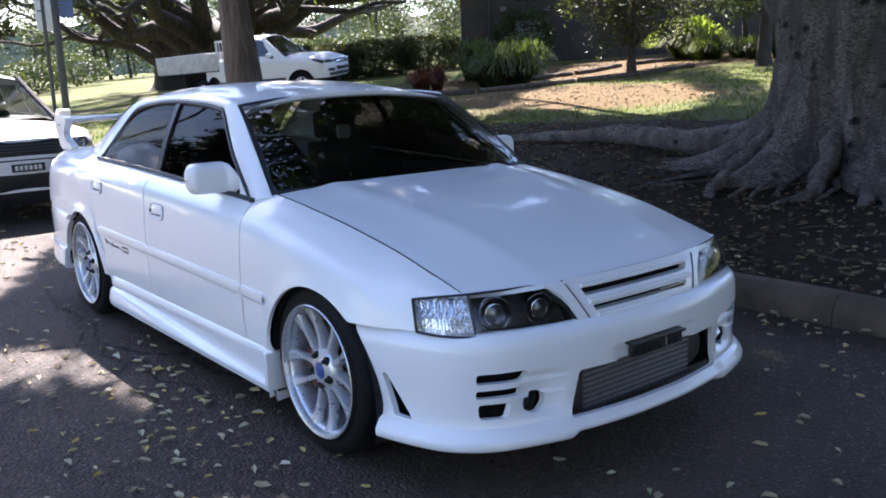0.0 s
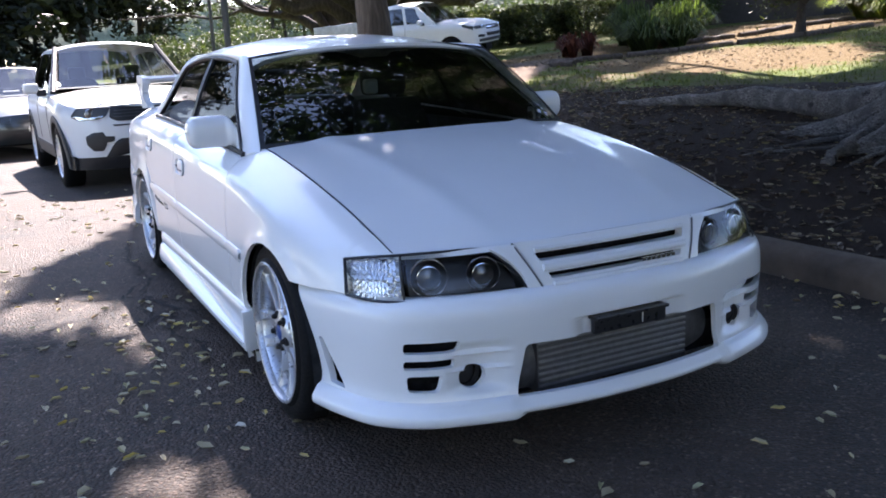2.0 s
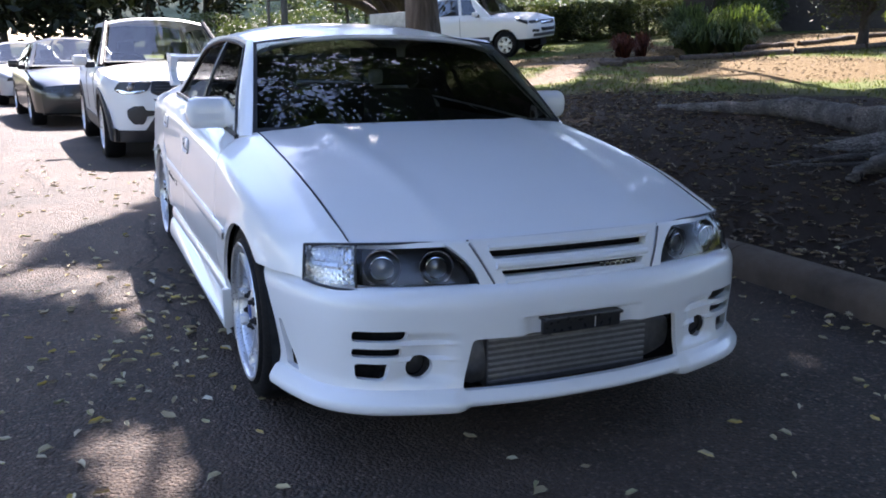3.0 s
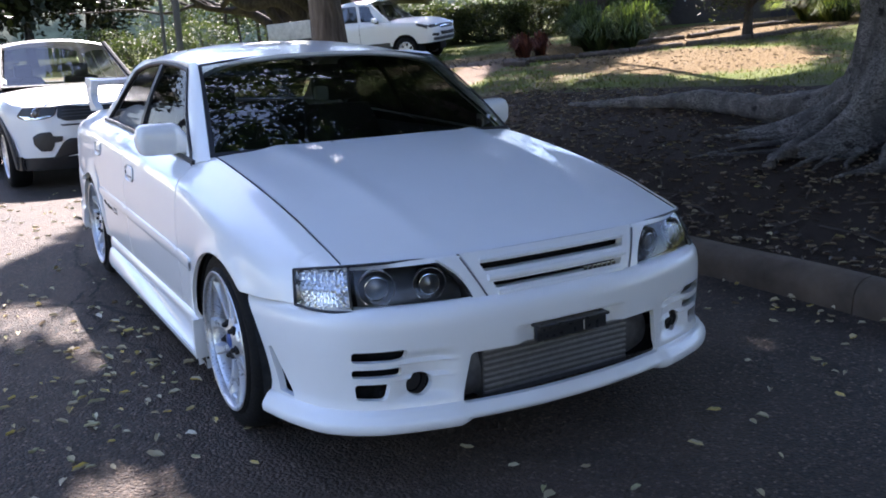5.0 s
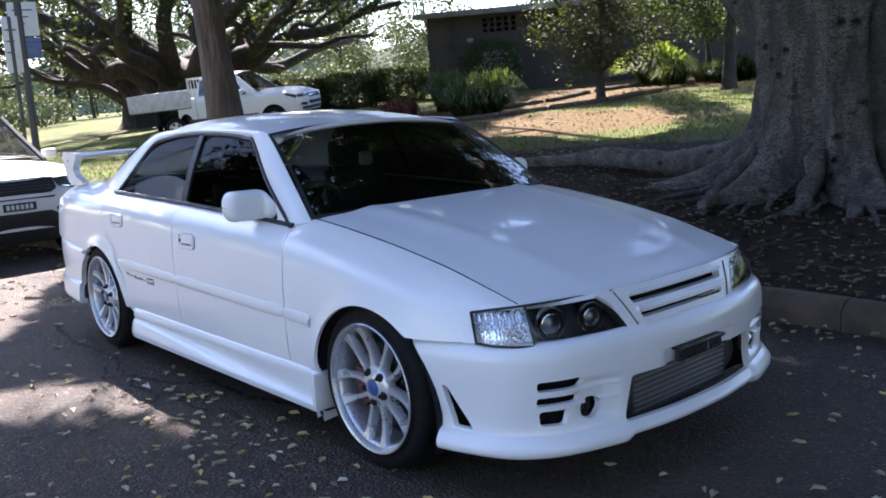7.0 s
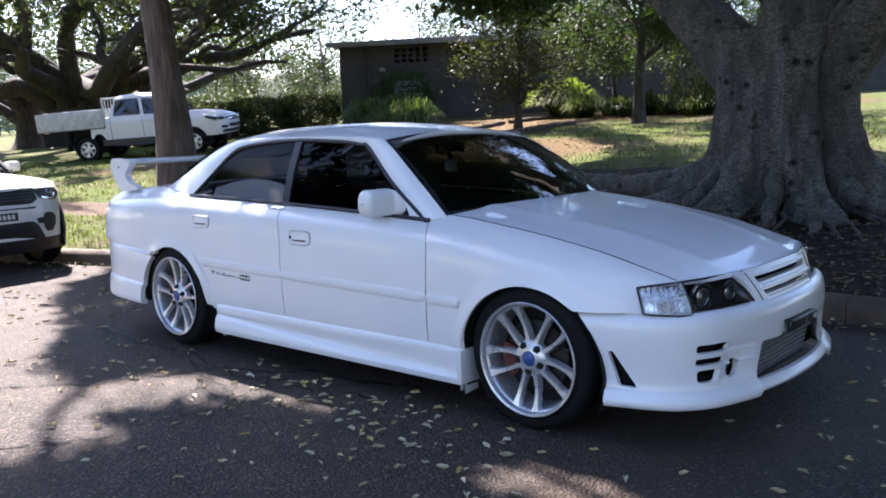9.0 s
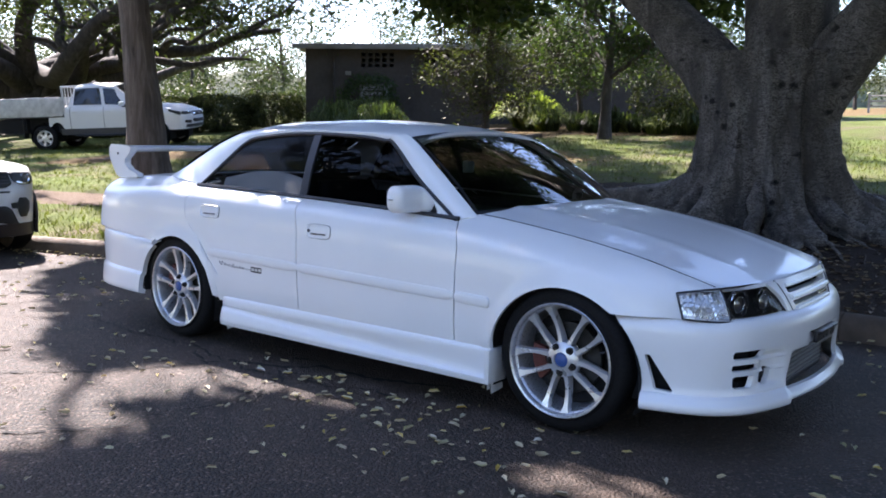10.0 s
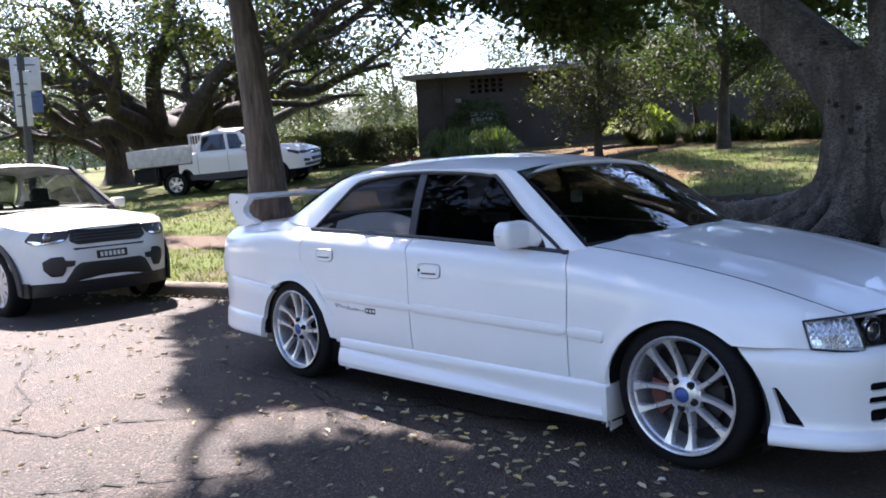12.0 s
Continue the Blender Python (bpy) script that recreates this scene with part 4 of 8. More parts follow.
part("badge_decal", join(box(-0.645, -0.555, pd.y - 0.0015, pd.y + 0.004, 0.487, 0.518)), M_TRIM, car, "small dark block badge")
for k in range(3):
    part("badge_bar", box(-0.638 + k * 0.029, -0.618 + k * 0.029, pd.y - 0.0022, pd.y, 0.495, 0.511), M_PLATEW, car)

# wheel wells
for xc in (AXLE, -AXLE):
    for s in (-1, 1):
        well = [(xc + (ARCH_R + 0.004) * math.cos(a), ARCH_Z + (ARCH_R + 0.004) * math.sin(a)) for a in (lin(-0.35, math.pi + 0.35, 30) if xc > 0 else lin(-0.35, math.pi + 0.05, 30))]
        wv = grid(lambda p, y: Vector((p[0], s * y, p[1])), well, lin(0.52, 0.872, 4))
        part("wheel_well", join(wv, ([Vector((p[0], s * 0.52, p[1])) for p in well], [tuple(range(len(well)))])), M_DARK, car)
# floor box widened and a low plate added to block light under the car
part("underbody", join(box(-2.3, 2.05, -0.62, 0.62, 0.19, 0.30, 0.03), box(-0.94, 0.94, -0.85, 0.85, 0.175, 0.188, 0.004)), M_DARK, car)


# wheels: ten paired spokes
def build_wheel(parent, name="wheel"):
    R = 0.319
    w = part(name, lathe([(0.243, -0.018), (0.249, -0.022), (0.256, -0.018), (0.262, -0.010), (0.283, -0.012), (0.300, -0.004), (0.311, 0.010), (0.317, 0.026), (R, 0.05), (R, 0.085), (R - 0.006, 0.087), (R - 0.006, 0.093), (R, 0.095), (R, 0.13), (R - 0.006, 0.132), (R - 0.006, 0.138), (R, 0.14), (R, 0.18), (0.315, 0.20), (0.30, 0.22), (0.26, 0.232), (0.235, 0.22)], 72), M_RUBBER, parent, "black low-profile tyre on its rim")
    part("rim", lathe([(0.247, -0.016), (0.249, -0.022), (0.246, -0.025), (0.238, -0.022), (0.234, -0.014), (0.233, 0.0), (0.226, 0.006), (0.224, 0.012), (0.222, 0.03), (0.216, 0.06), (0.214, 0.19), (0.235, 0.21)], 72), M_LIP, w, "polished rim lip")
    hub = part("hub", lathe([(0.0, 0.006), (0.032, 0.006), (0.034, -0.002), (0.045, 0.0), (0.062, 0.006), (0.074, 0.012), (0.080, 0.024), (0.078, 0.05)], 48), M_ALLOY, w)
    for k in range(10):
        base = TAU * (k // 2) / 5 + math.pi / 2
        d = (1 if k % 2 else -1)
        secs = []
        for t in lin(0, 1, 9):
            r = 0.052 + (0.231 - 0.052) * t
            a = base + d * (0.37 - 0.155 * t)
            y = 0.010 + 0.014 * math.sin(math.pi * t) * 0.6 - 0.012 * t ** 2
            half = 0.0150 - 0.0048 * math.sin(math.pi * min(1, t * 1.1))
            if t > 0.85:
                half += 0.011 * (t - 0.85) / 0.15
            deep = 0.045 - 0.018 * t
            c = Vector((r * math.cos(a), y, r * math.sin(a)))
            tg = Vector((-math.sin(a), 0, math.cos(a)))
            up = Vector((0, 1, 0))
            secs.append([c - tg * half + up * deep, c - tg * half * 1.0 + up * 0.010, c - tg * half * 0.72 - up * 0.0, c + tg * half * 0.72 - up * 0.0, c + tg * half * 1.0 + up * 0.010, c + tg * half + up * deep])
        vv, ff = [], []
        for sct in secs:
            vv += sct
        for i in range(len(secs) - 1):
            for j in range(6):
                ff.append((i * 6 + j, i * 6 + (j + 1) % 6, (i + 1) * 6 + (j + 1) % 6, (i + 1) * 6 + j))
        ff += [tuple(range(6)), tuple(reversed(range(48, 54)))]
        part("spoke", (vv, ff), M_ALLOY, w)
    for k in range(5):
        a = TAU * k / 5 + math.pi / 2
        mt = Matrix.Translation((0.057 * math.cos(a), 0.004, 0.057 * math.sin(a)))
        part("lug_nut", moved(lathe([(0.0, -0.018), (0.006, -0.018), (0.0095, -0.011), (0.010, -0.003), (0.0165, -0.003), (0.0175, 0.010)], 14), mt), M_DISC, hub)
    part("centre_cap", lathe([(0.0, -0.006), (0.022, -0.005), (0.029, -0.001), (0.032, 0.004)], 28), M_BLUECAP, hub, "blue centre cap")
    part("valve", tube([(0.215, -0.002, -0.045), (0.196, -0.010, -0.041)], 0.0045, 8), M_TRIM, w)
    part("brake_disc", lathe([(0.06, 0.07), (0.155, 0.07), (0.157, 0.074), (0.157, 0.09), (0.06, 0.09)], 48), M_DISC, w)
    # near-black disc, painted shade behind the spokes
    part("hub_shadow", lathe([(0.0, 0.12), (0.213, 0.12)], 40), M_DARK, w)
    cal = [(r_ * math.cos(a), r_ * math.sin(a)) for r_, a in [(0.17, x) for x in lin(2.35, 3.35, 8)] + [(0.105, x) for x in lin(3.35, 2.35, 8)]]
    part("brake_caliper", prism(cal, 1, 0.045, 0.11), M_CALIPER, w, "red-brown brake caliper")
    return w


wh = build_wheel(car)
wh.matrix_basis = Matrix.Translation((AXLE, -0.868, HUB_Z)) @ Matrix.Rotation(radians(-30), 4, "Y")
w2 = copy_thing(wh, Matrix.Translation((-AXLE, -0.868, HUB_Z)) @ Matrix.Rotation(radians(2), 4, "Y"))
w3 = copy_thing(wh, Matrix.Translation((AXLE, 0.868, HUB_Z)) @ Matrix.Rotation(math.pi, 4, "Z"))
w4 = copy_thing(wh, Matrix.Translation((-AXLE, 0.868, HUB_Z)) @ Matrix.Rotation(math.pi, 4, "Z"))


# ---- ground, road, kerb ----
kerb_y = keyed((14, 1.0), (8, 1.6), (3, 1.95), (1.5, 1.985), (0.5, 1.95), (-2, 1.58), (-5.7, 0.82), (-10, -0.25), (-20, -2.8), (-45, -10))
ROAD_W = 9.0


def road_z(x):
    return -0.010 * max(0.0, -x - 2.0) - 0.004 * max(0.0, x - 4)


def ground_z(x, y):
    d = y - kerb_y(x)
    base = road_z(max(min(x, 60), -60))
    if d > 0.13:
        e = d - 0.16
        far = max(0.0, e - 25)
        h = base + 0.125 + 0.078 * min(e, 25) + 0.045 * min(far, 70)
        lump = noise.noise(Vector((x * 0.35, y * 0.35, 1.7))) * 0.05 * min(1, max(0, e) / 2)
        return h + lump
    if d < -ROAD_W:
        return base + 0.12 + 0.02 * min(-d - ROAD_W, 60)
    return base - 0.06


def steps(a, b, near, n, power=2.4):
    """n values from a to b, closest together about near."""
    out = []
    for k in range(n):
        t = -1 + 2 * k / (n - 1)
        s = math.copysign(abs(t) ** power, t)
        out.append(near + (b - near) * s if s > 0 else near + (near - a) * s)
    return out


def ground_mat():
    """Mulch and leaf litter under the trees, worn grass beyond, by distance from the kerb."""
    m, nt, b = node_mat("verge_ground")
    geo = nt.nodes.new("ShaderNodeNewGeometry")
    col = nt.nodes.new("ShaderNodeVertexColor")
    col.layer_name = "cover"
    sep = nt.nodes.new("ShaderNodeSeparateColor")
    nt.links.new(col.outputs[0], sep.inputs[0])
    fine, mid, big = noise_tex(nt, 90, 5, 0.7), noise_tex(nt, 9, 5, 0.6), noise_tex(nt, 0.9, 4)
    mulch = ramp(nt, fine, [(0.28, (0.012, 0.008, 0.006)), (0.5, (0.035, 0.023, 0.016)), (0.66, (0.085, 0.055, 0.036)), (0.8, (0.16, 0.12, 0.08))])
    mulch = mix_col(nt, ramp(nt, mid, [(0.35, (0, 0, 0)), (0.7, (0.7, 0.7, 0.7))]), mulch, (0.03, 0.02, 0.015))
    grass = ramp(nt, fine, [(0.25, (0.02, 0.031, 0.008)), (0.5, (0.07, 0.088, 0.016)), (0.75, (0.17, 0.17, 0.04))])
    patch = noise_tex(nt, 0.55, 5, 0.65)
    grass = mix_col(nt, ramp(nt, patch, [(0.47, (0, 0, 0)), (0.60, (0.8, 0.8, 0.8))]), grass, mix_col(nt, fine, (0.045, 0.032, 0.022), (0.20, 0.155, 0.11)))
    grass = mix_col(nt, ramp(nt, mid, [(0.45, (0, 0, 0)), (0.75, (0.55, 0.55, 0.55))]), grass, (0.17, 0.15, 0.06))
    lawn = mix_col(nt, ramp(nt, big, [(0.4, (0, 0, 0)), (0.6, (0.5, 0.5, 0.5))]), grass, (0.10, 0.16, 0.018))
    bark = ramp(nt, fine, [(0.25, (0.05, 0.03, 0.011)), (0.5, (0.13, 0.086, 0.033)), (0.72, (0.25, 0.178, 0.07))])
    path = ramp(nt, noise_tex(nt, 40, 5, 0.6), [(0.3, (0.095, 0.066, 0.044)), (0.7, (0.22, 0.165, 0.12))])
    rough = calc(nt, "MULTIPLY", calc(nt, "SUBTRACT", noise_tex(nt, 3.2, 5, 0.7), 0.5), 1.2)

    def mask(ch):
        return smooth_step(nt, calc(nt, "ADD", sep.outputs[ch], rough), 0.42, 0.58)

    c = mix_col(nt, mask(0), mulch, lawn)
    c = mix_col(nt, mask(1), c, bark)
    c = mix_col(nt, smooth_step(nt, calc(nt, "ADD", sep.outputs[2], calc(nt, "MULTIPLY", rough, 0.3)), 0.45, 0.55), c, path)
    nt.links.new(c, b.inputs["Base Color"])
    b.inputs["Roughness"].default_value = 0.95
    b.inputs["Specular IOR Level"].default_value = 0.2
    h = calc(nt, "ADD", fine, calc(nt, "MULTIPLY", mid, 1.5))
    bump(nt, b, h, 0.9, 0.03)
    return m


def bed_edge(x):
    """The timber edging's line: y over x."""
    return 9.9 + 1.15 * (x + 12.0) + 0.55 * max(0.0, x + 12.0) ** 2


def cover(x, y):
    """How much of grass, bark chips and path lies at a place."""
    d = y - kerb_y(x)
    # mulch apron round the fig, its far border wandering
    r = math.hypot((x - 0.3) / 8.6, (y - 3.4) / 5.1)
    g = min(1.0, max(0.0, (r - 0.9) / 0.25))
    if x > 5:
        g = max(g, min(1, (x - 5) / 2))
    if y < 3.8 and x < -4.2:
        g = max(g, min(1.0, (-4.2 - x) / 0.8))
    # dry litter on the lawn between the apron and the beds
    k = 0.0
    e = math.hypot((x + 8.2) / 3.6, (y - 10.6) / 2.6)
    k = max(k, min(0.80, 1.35 - e))
    if -13 < x < -6.5 and 4.6 < y < 10:
        k = max(k, 0.42)
    bed = y - bed_edge(x)
    if x < -6.0 and bed > -0.1 and -16.5 < x:
        k = 1.0
    if -9.5 < x < -3.6 and 17.3 < y < 24:
        k = 1.0
    p = 0.0
    if x < -5.0 and abs(bed - 1.7) < 0.7 and x > -16.5:
        p = 0.62
    if -14.6 < x < -9.6 and abs(y - (7.0 + 0.92 * (-10.2 - x))) < 0.85 - 0.05 * (x + 14.6):
        p = 0.9
    e2 = d - (3.1 + 0.1 * math.sin(x))
    if -30 < x < -5.5 and abs(e2) < 0.55:
        p = max(p, 0.75)
    if -75 < x < -30 and abs(d - 14 - 0.12 * x) < 1.2:
        p = 1.0
    return g, k, p


M_GROUND = ground_mat()
xs_ = sorted(set([round(v, 3) for v in steps(-400, 400, -3, 150, 3.0)] + [round(v, 3) for v in lin(-14, 8, 90)]))
ds_ = sorted(set([round(v, 3) for v in steps(-320, 420, 6, 120, 3.0)] + [round(v, 3) for v in lin(0.16, 14, 70)] + [-ROAD_W - 0.01, -ROAD_W + 0.01, 0.06, 0.125, 0.135, 0.155]))
gv = [(x, kerb_y(max(min(x, 60), -60)) + d, 0) for x in xs_ for d in ds_]
gv = [(x, y, ground_z(max(min(x, 60), -60), y if abs(x) <= 60 else y)) for x, y, z in gv]
n_ = len(ds_)
gf = [(i * n_ + j, (i + 1) * n_ + j, (i + 1) * n_ + j + 1, i * n_ + j + 1) for i in range(len(xs_) - 1) for j in range(n_ - 1)]
gm = make_mesh("ground", gv, gf, 180)
ca = gm.color_attributes.new("cover", "FLOAT_COLOR", "POINT")
ca.data.foreach_set("color", [c for (x, y, z) in gv for c in (*cover(x, y), 1.0)])
tagged(part("ground", gm, M_GROUND), "rising park verge of mulch, leaf litter and patchy grass", "ground", kind="structure")


def asphalt_mat():
    m, nt, b = node_mat("old_asphalt")
    pos = nt.nodes.new("ShaderNodeNewGeometry").outputs["Position"]
    fine = noise_tex(nt, 150, 5, 0.7)
    agg = nt.nodes.new("ShaderNodeTexVoronoi")
    agg.inputs["Scale"].default_value = 80
    nt.links.new(pos, agg.inputs["Vector"])
    big, mid = noise_tex(nt, 0.7, 5, 0.6), noise_tex(nt, 5, 5, 0.65)
    stone = ramp(nt, agg.outputs["Color"], [(0.15, (0.024, 0.017, 0.012)), (0.45, (0.053, 0.037, 0.027)), (0.7, (0.09, 0.064, 0.046)), (0.95, (0.30, 0.22, 0.16))])
    binder = mix_col(nt, smooth_step(nt, agg.outputs["Distance"], 0.45, 0.75), stone, (0.018, 0.016, 0.015))
    c = mix_col(nt, ramp(nt, fine, [(0.38, (0.75, 0.75, 0.75)), (0.6, (0.0, 0.0, 0.0))]), binder, (0.025, 0.022, 0.02))
    c = mix_col(nt, ramp(nt, big, [(0.4, (0, 0, 0)), (0.66, (0.42, 0.42, 0.42))]), c, (0.125, 0.080, 0.053))
    c = mix_col(nt, ramp(nt, mid, [(0.5, (0, 0, 0)), (0.74, (0.5, 0.5, 0.5))]), c, (0.034, 0.027, 0.022))
    nt.links.new(c, b.inputs["Base Color"])
    b.inputs["Roughness"].default_value = 0.74
    b.inputs["Specular IOR Level"].default_value = 0.38
    h = calc(nt, "ADD", calc(nt, "MULTIPLY", fine, 0.8), calc(nt, "MULTIPLY", agg.outputs["Distance"], -1.8))
    bump(nt, b, h, 1.0, 0.009)
    return m


M_ASPHALT = asphalt_mat()
rx = sorted(set([round(v, 3) for v in steps(-180, 120, -1, 140, 2.6)]))
rd = [-ROAD_W + ROAD_W * k / 60 for k in range(61)]
rv = [(x, kerb_y(max(min(x, 60), -60)) + d, road_z(max(min(x, 60), -60)) + 0.004 * noise.noise(Vector((x * 0.8, d * 0.8, 0))) - (0.02 * max(0, (d + 0.4) / 0.4) if d > -0.4 else 0)) for x in rx for d in rd]
n_ = len(rd)
rf = [(i * n_ + j, (i + 1) * n_ + j, (i + 1) * n_ + j + 1, i * n_ + j + 1) for i in range(len(rx) - 1) for j in range(n_ - 1)]
road = tagged(part("road", make_mesh("road", rv, rf, 180), M_ASPHALT), "old grey asphalt road with cracks and fallen leaves", "road", kind="structure")

M_KERB = plain("weathered_concrete", (0.105, 0.077, 0.054), 0.92, vary=0.5, scale=3.5, grain=0.5)
kerb = thing("kerb", "low weathered concrete kerb with a rounded edge, leaves in its gutter", "kerb", kind="structure")
x = 9.0
kn = 0
while x > -34:
    L = 1.2
    x1 = x - L + 0.006
    prof_k = [(0.0, -0.08), (0.004, 0.04), (0.012, 0.085), (0.035, 0.118), (0.075, 0.137), (0.14, 0.142), (0.175, 0.134), (0.19, 0.10), (0.19, -0.08)]
    vv, ff = [], []
    cols = lin(x, x1, 6)
    for c in cols:
        for oy, oz in prof_k:
            wob = 0.010 * noise.noise(Vector((c * 2.1, oy * 9, oz * 9)))
            vv.append(Vector((c, kerb_y(c) + oy + wob, road_z(c) + oz + wob)))
    k_ = len(prof_k)
    for i in range(5):
        for j in range(k_ - 1):
            ff.append((i * k_ + j, i * k_ + j + 1, (i + 1) * k_ + j + 1, (i + 1) * k_ + j))
    ff += [tuple(reversed(range(k_))), tuple(range(5 * k_, 6 * k_))]
    part("kerb_stone", (vv, ff), M_KERB, kerb)
    x -= L


# ---- trees and planting ----


def bark_mat(name, dark, mid, light, scale=9.0, stretch=(1, 1, 0.25), rings=0.0):
    m, nt, b = node_mat(name)
    n1 = noise_tex(nt, scale, 6, 0.65, stretch=stretch, dist=0.4)
    n2 = noise_tex(nt, 1.3, 4)
    c = ramp(nt, n1, [(0.3, dark), (0.5, mid), (0.72, light)])
    c = mix_col(nt, ramp(nt, n2, [(0.4, (0, 0, 0)), (0.65, (0.5, 0.5, 0.5))]), c, tuple(v * 0.55 for v in mid))
    nt.links.new(c, b.inputs["Base Color"])
    b.inputs["Roughness"].default_value = 0.9
    h = n1
    if rings:
        n3 = noise_tex(nt, 22, 4, 0.6, stretch=(0.5, 0.5, 2.2))
        h = calc(nt, "ADD", n1, calc(nt, "MULTIPLY", n3, rings))
    bump(nt, b, h, 0.9, 0.05)
    return m


def leaf_mat(name, dark, light, back=0.35):
    m, nt, b = node_mat(name)
    geo = nt.nodes.new("ShaderNodeNewGeometry")
    c = ramp(nt, geo.outputs["Random Per Island"], [(0.1, dark), (0.9, light)])
    nt.links.new(c, b.inputs["Base Color"])
    b.inputs["Roughness"].default_value = 0.62
    b.inputs["Specular IOR Level"].default_value = 0.25
    tr = nt.nodes.new("ShaderNodeBsdfTranslucent")
    nt.links.new(mix_col(nt, 1.0, c, (1.5, 1.7, 0.7), "MULTIPLY"), tr.inputs[0])
    mx = nt.nodes.new("ShaderNodeMixShader")
    mx.inputs[0].default_value = back
    out = nt.nodes["Material Output"]
    nt.links.new(b.outputs[0], mx.inputs[1])
    nt.links.new(tr.outputs[0], mx.inputs[2])
    nt.links.new(mx.outputs[0], out.inputs[0])
    return m




def fig_bark_mat():
    """Smooth grey hide with fine level wrinkles, dark eye-shaped scars and pale worn patches."""
    m, nt, b = node_mat("fig_bark")
    wrinkle = noise_tex(nt, 30, 6, 0.72, stretch=(0.7, 0.7, 1.6), dist=1.8)
    blotch = noise_tex(nt, 2.6, 5, 0.6, stretch=(1, 1, 0.55))
    flute = noise_tex(nt, 7, 4, 0.55, stretch=(1, 1, 0.16))
    eye = nt.nodes.new("ShaderNodeTexVoronoi")
    eye.inputs["Scale"].default_value = 4.6
    eye.inputs["Randomness"].default_value = 1.0
    mp = nt.nodes.new("ShaderNodeMapping")
    mp.inputs["Scale"].default_value = (1, 1, 1.35)
    nt.links.new(nt.nodes.new("ShaderNodeNewGeometry").outputs["Position"], mp.inputs[0])
    nt.links.new(mp.outputs[0], eye.inputs["Vector"])
    edge = calc(nt, "ADD", eye.outputs["Distance"], calc(nt, "MULTIPLY", calc(nt, "SUBTRACT", wrinkle, 0.5), 0.5))
    scar = calc(nt, "MULTIPLY", smooth_step(nt, calc(nt, "MULTIPLY", edge, -1), -0.27, -0.12), smooth_step(nt, noise_tex(nt, 3.1, 3), 0.42, 0.56))
    c = ramp(nt, blotch, [(0.3, (0.17, 0.152, 0.135)), (0.5, (0.30, 0.272, 0.245)), (0.7, (0.45, 0.415, 0.375))])
    c = mix_col(nt, ramp(nt, wrinkle, [(0.42, (0.95, 0.95, 0.95)), (0.57, (0, 0, 0))]), c, (0.06, 0.053, 0.047))
    c = mix_col(nt, ramp(nt, flute, [(0.36, (0.8, 0.8, 0.8)), (0.52, (0, 0, 0))]), c, (0.095, 0.087, 0.08))
    c = mix_col(nt, scar, c, (0.022, 0.02, 0.019))
    nt.links.new(c, b.inputs["Base Color"])
    b.inputs["Roughness"].default_value = 0.82
    h = calc(nt, "ADD", calc(nt, "ADD", calc(nt, "MULTIPLY", wrinkle, 0.8), calc(nt, "MULTIPLY", flute, 1.6)), calc(nt, "MULTIPLY", scar, -0.9))
    bump(nt, b, h, 1.0, 0.05)
    return m


M_FIGBARK = fig_bark_mat()
M_GUMBARK = bark_mat("stringy_bark", (0.035, 0.026, 0.022), (0.10, 0.078, 0.066), (0.20, 0.165, 0.145), 14, (1, 1, 0.10))
M_DARKBARK = bark_mat("dark_bark", (0.02, 0.017, 0.015), (0.055, 0.047, 0.04), (0.11, 0.095, 0.085), 8, (1, 1, 0.3))
M_FIGLEAF = leaf_mat("fig_leaf", (0.022, 0.04, 0.014), (0.055, 0.085, 0.028), 0.28)
M_GUMLEAF = leaf_mat("gum_leaf", (0.026, 0.04, 0.014), (0.075, 0.098, 0.034), 0.34)
M_OLIVELEAF = leaf_mat("shrub_leaf", (0.024, 0.032, 0.012), (0.078, 0.088, 0.034), 0.28)
M_GRASSBLADE = leaf_mat("strap_leaf", (0.06, 0.09, 0.02), (0.28, 0.32, 0.09), 0.4)
M_DARKBLADE = leaf_mat("dark_strap_leaf", (0.025, 0.04, 0.015), (0.09, 0.12, 0.045), 0.3)
M_REDLEAF = leaf_mat("red_leaf", (0.05, 0.015, 0.012), (0.16, 0.05, 0.035), 0.3)
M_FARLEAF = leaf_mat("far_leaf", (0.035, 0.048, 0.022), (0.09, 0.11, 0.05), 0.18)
M_OLDLEAF = leaf_mat("old_tree_leaf", (0.022, 0.032, 0.012), (0.07, 0.085, 0.032), 0.34)
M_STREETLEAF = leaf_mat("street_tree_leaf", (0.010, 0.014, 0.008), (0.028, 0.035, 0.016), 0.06)


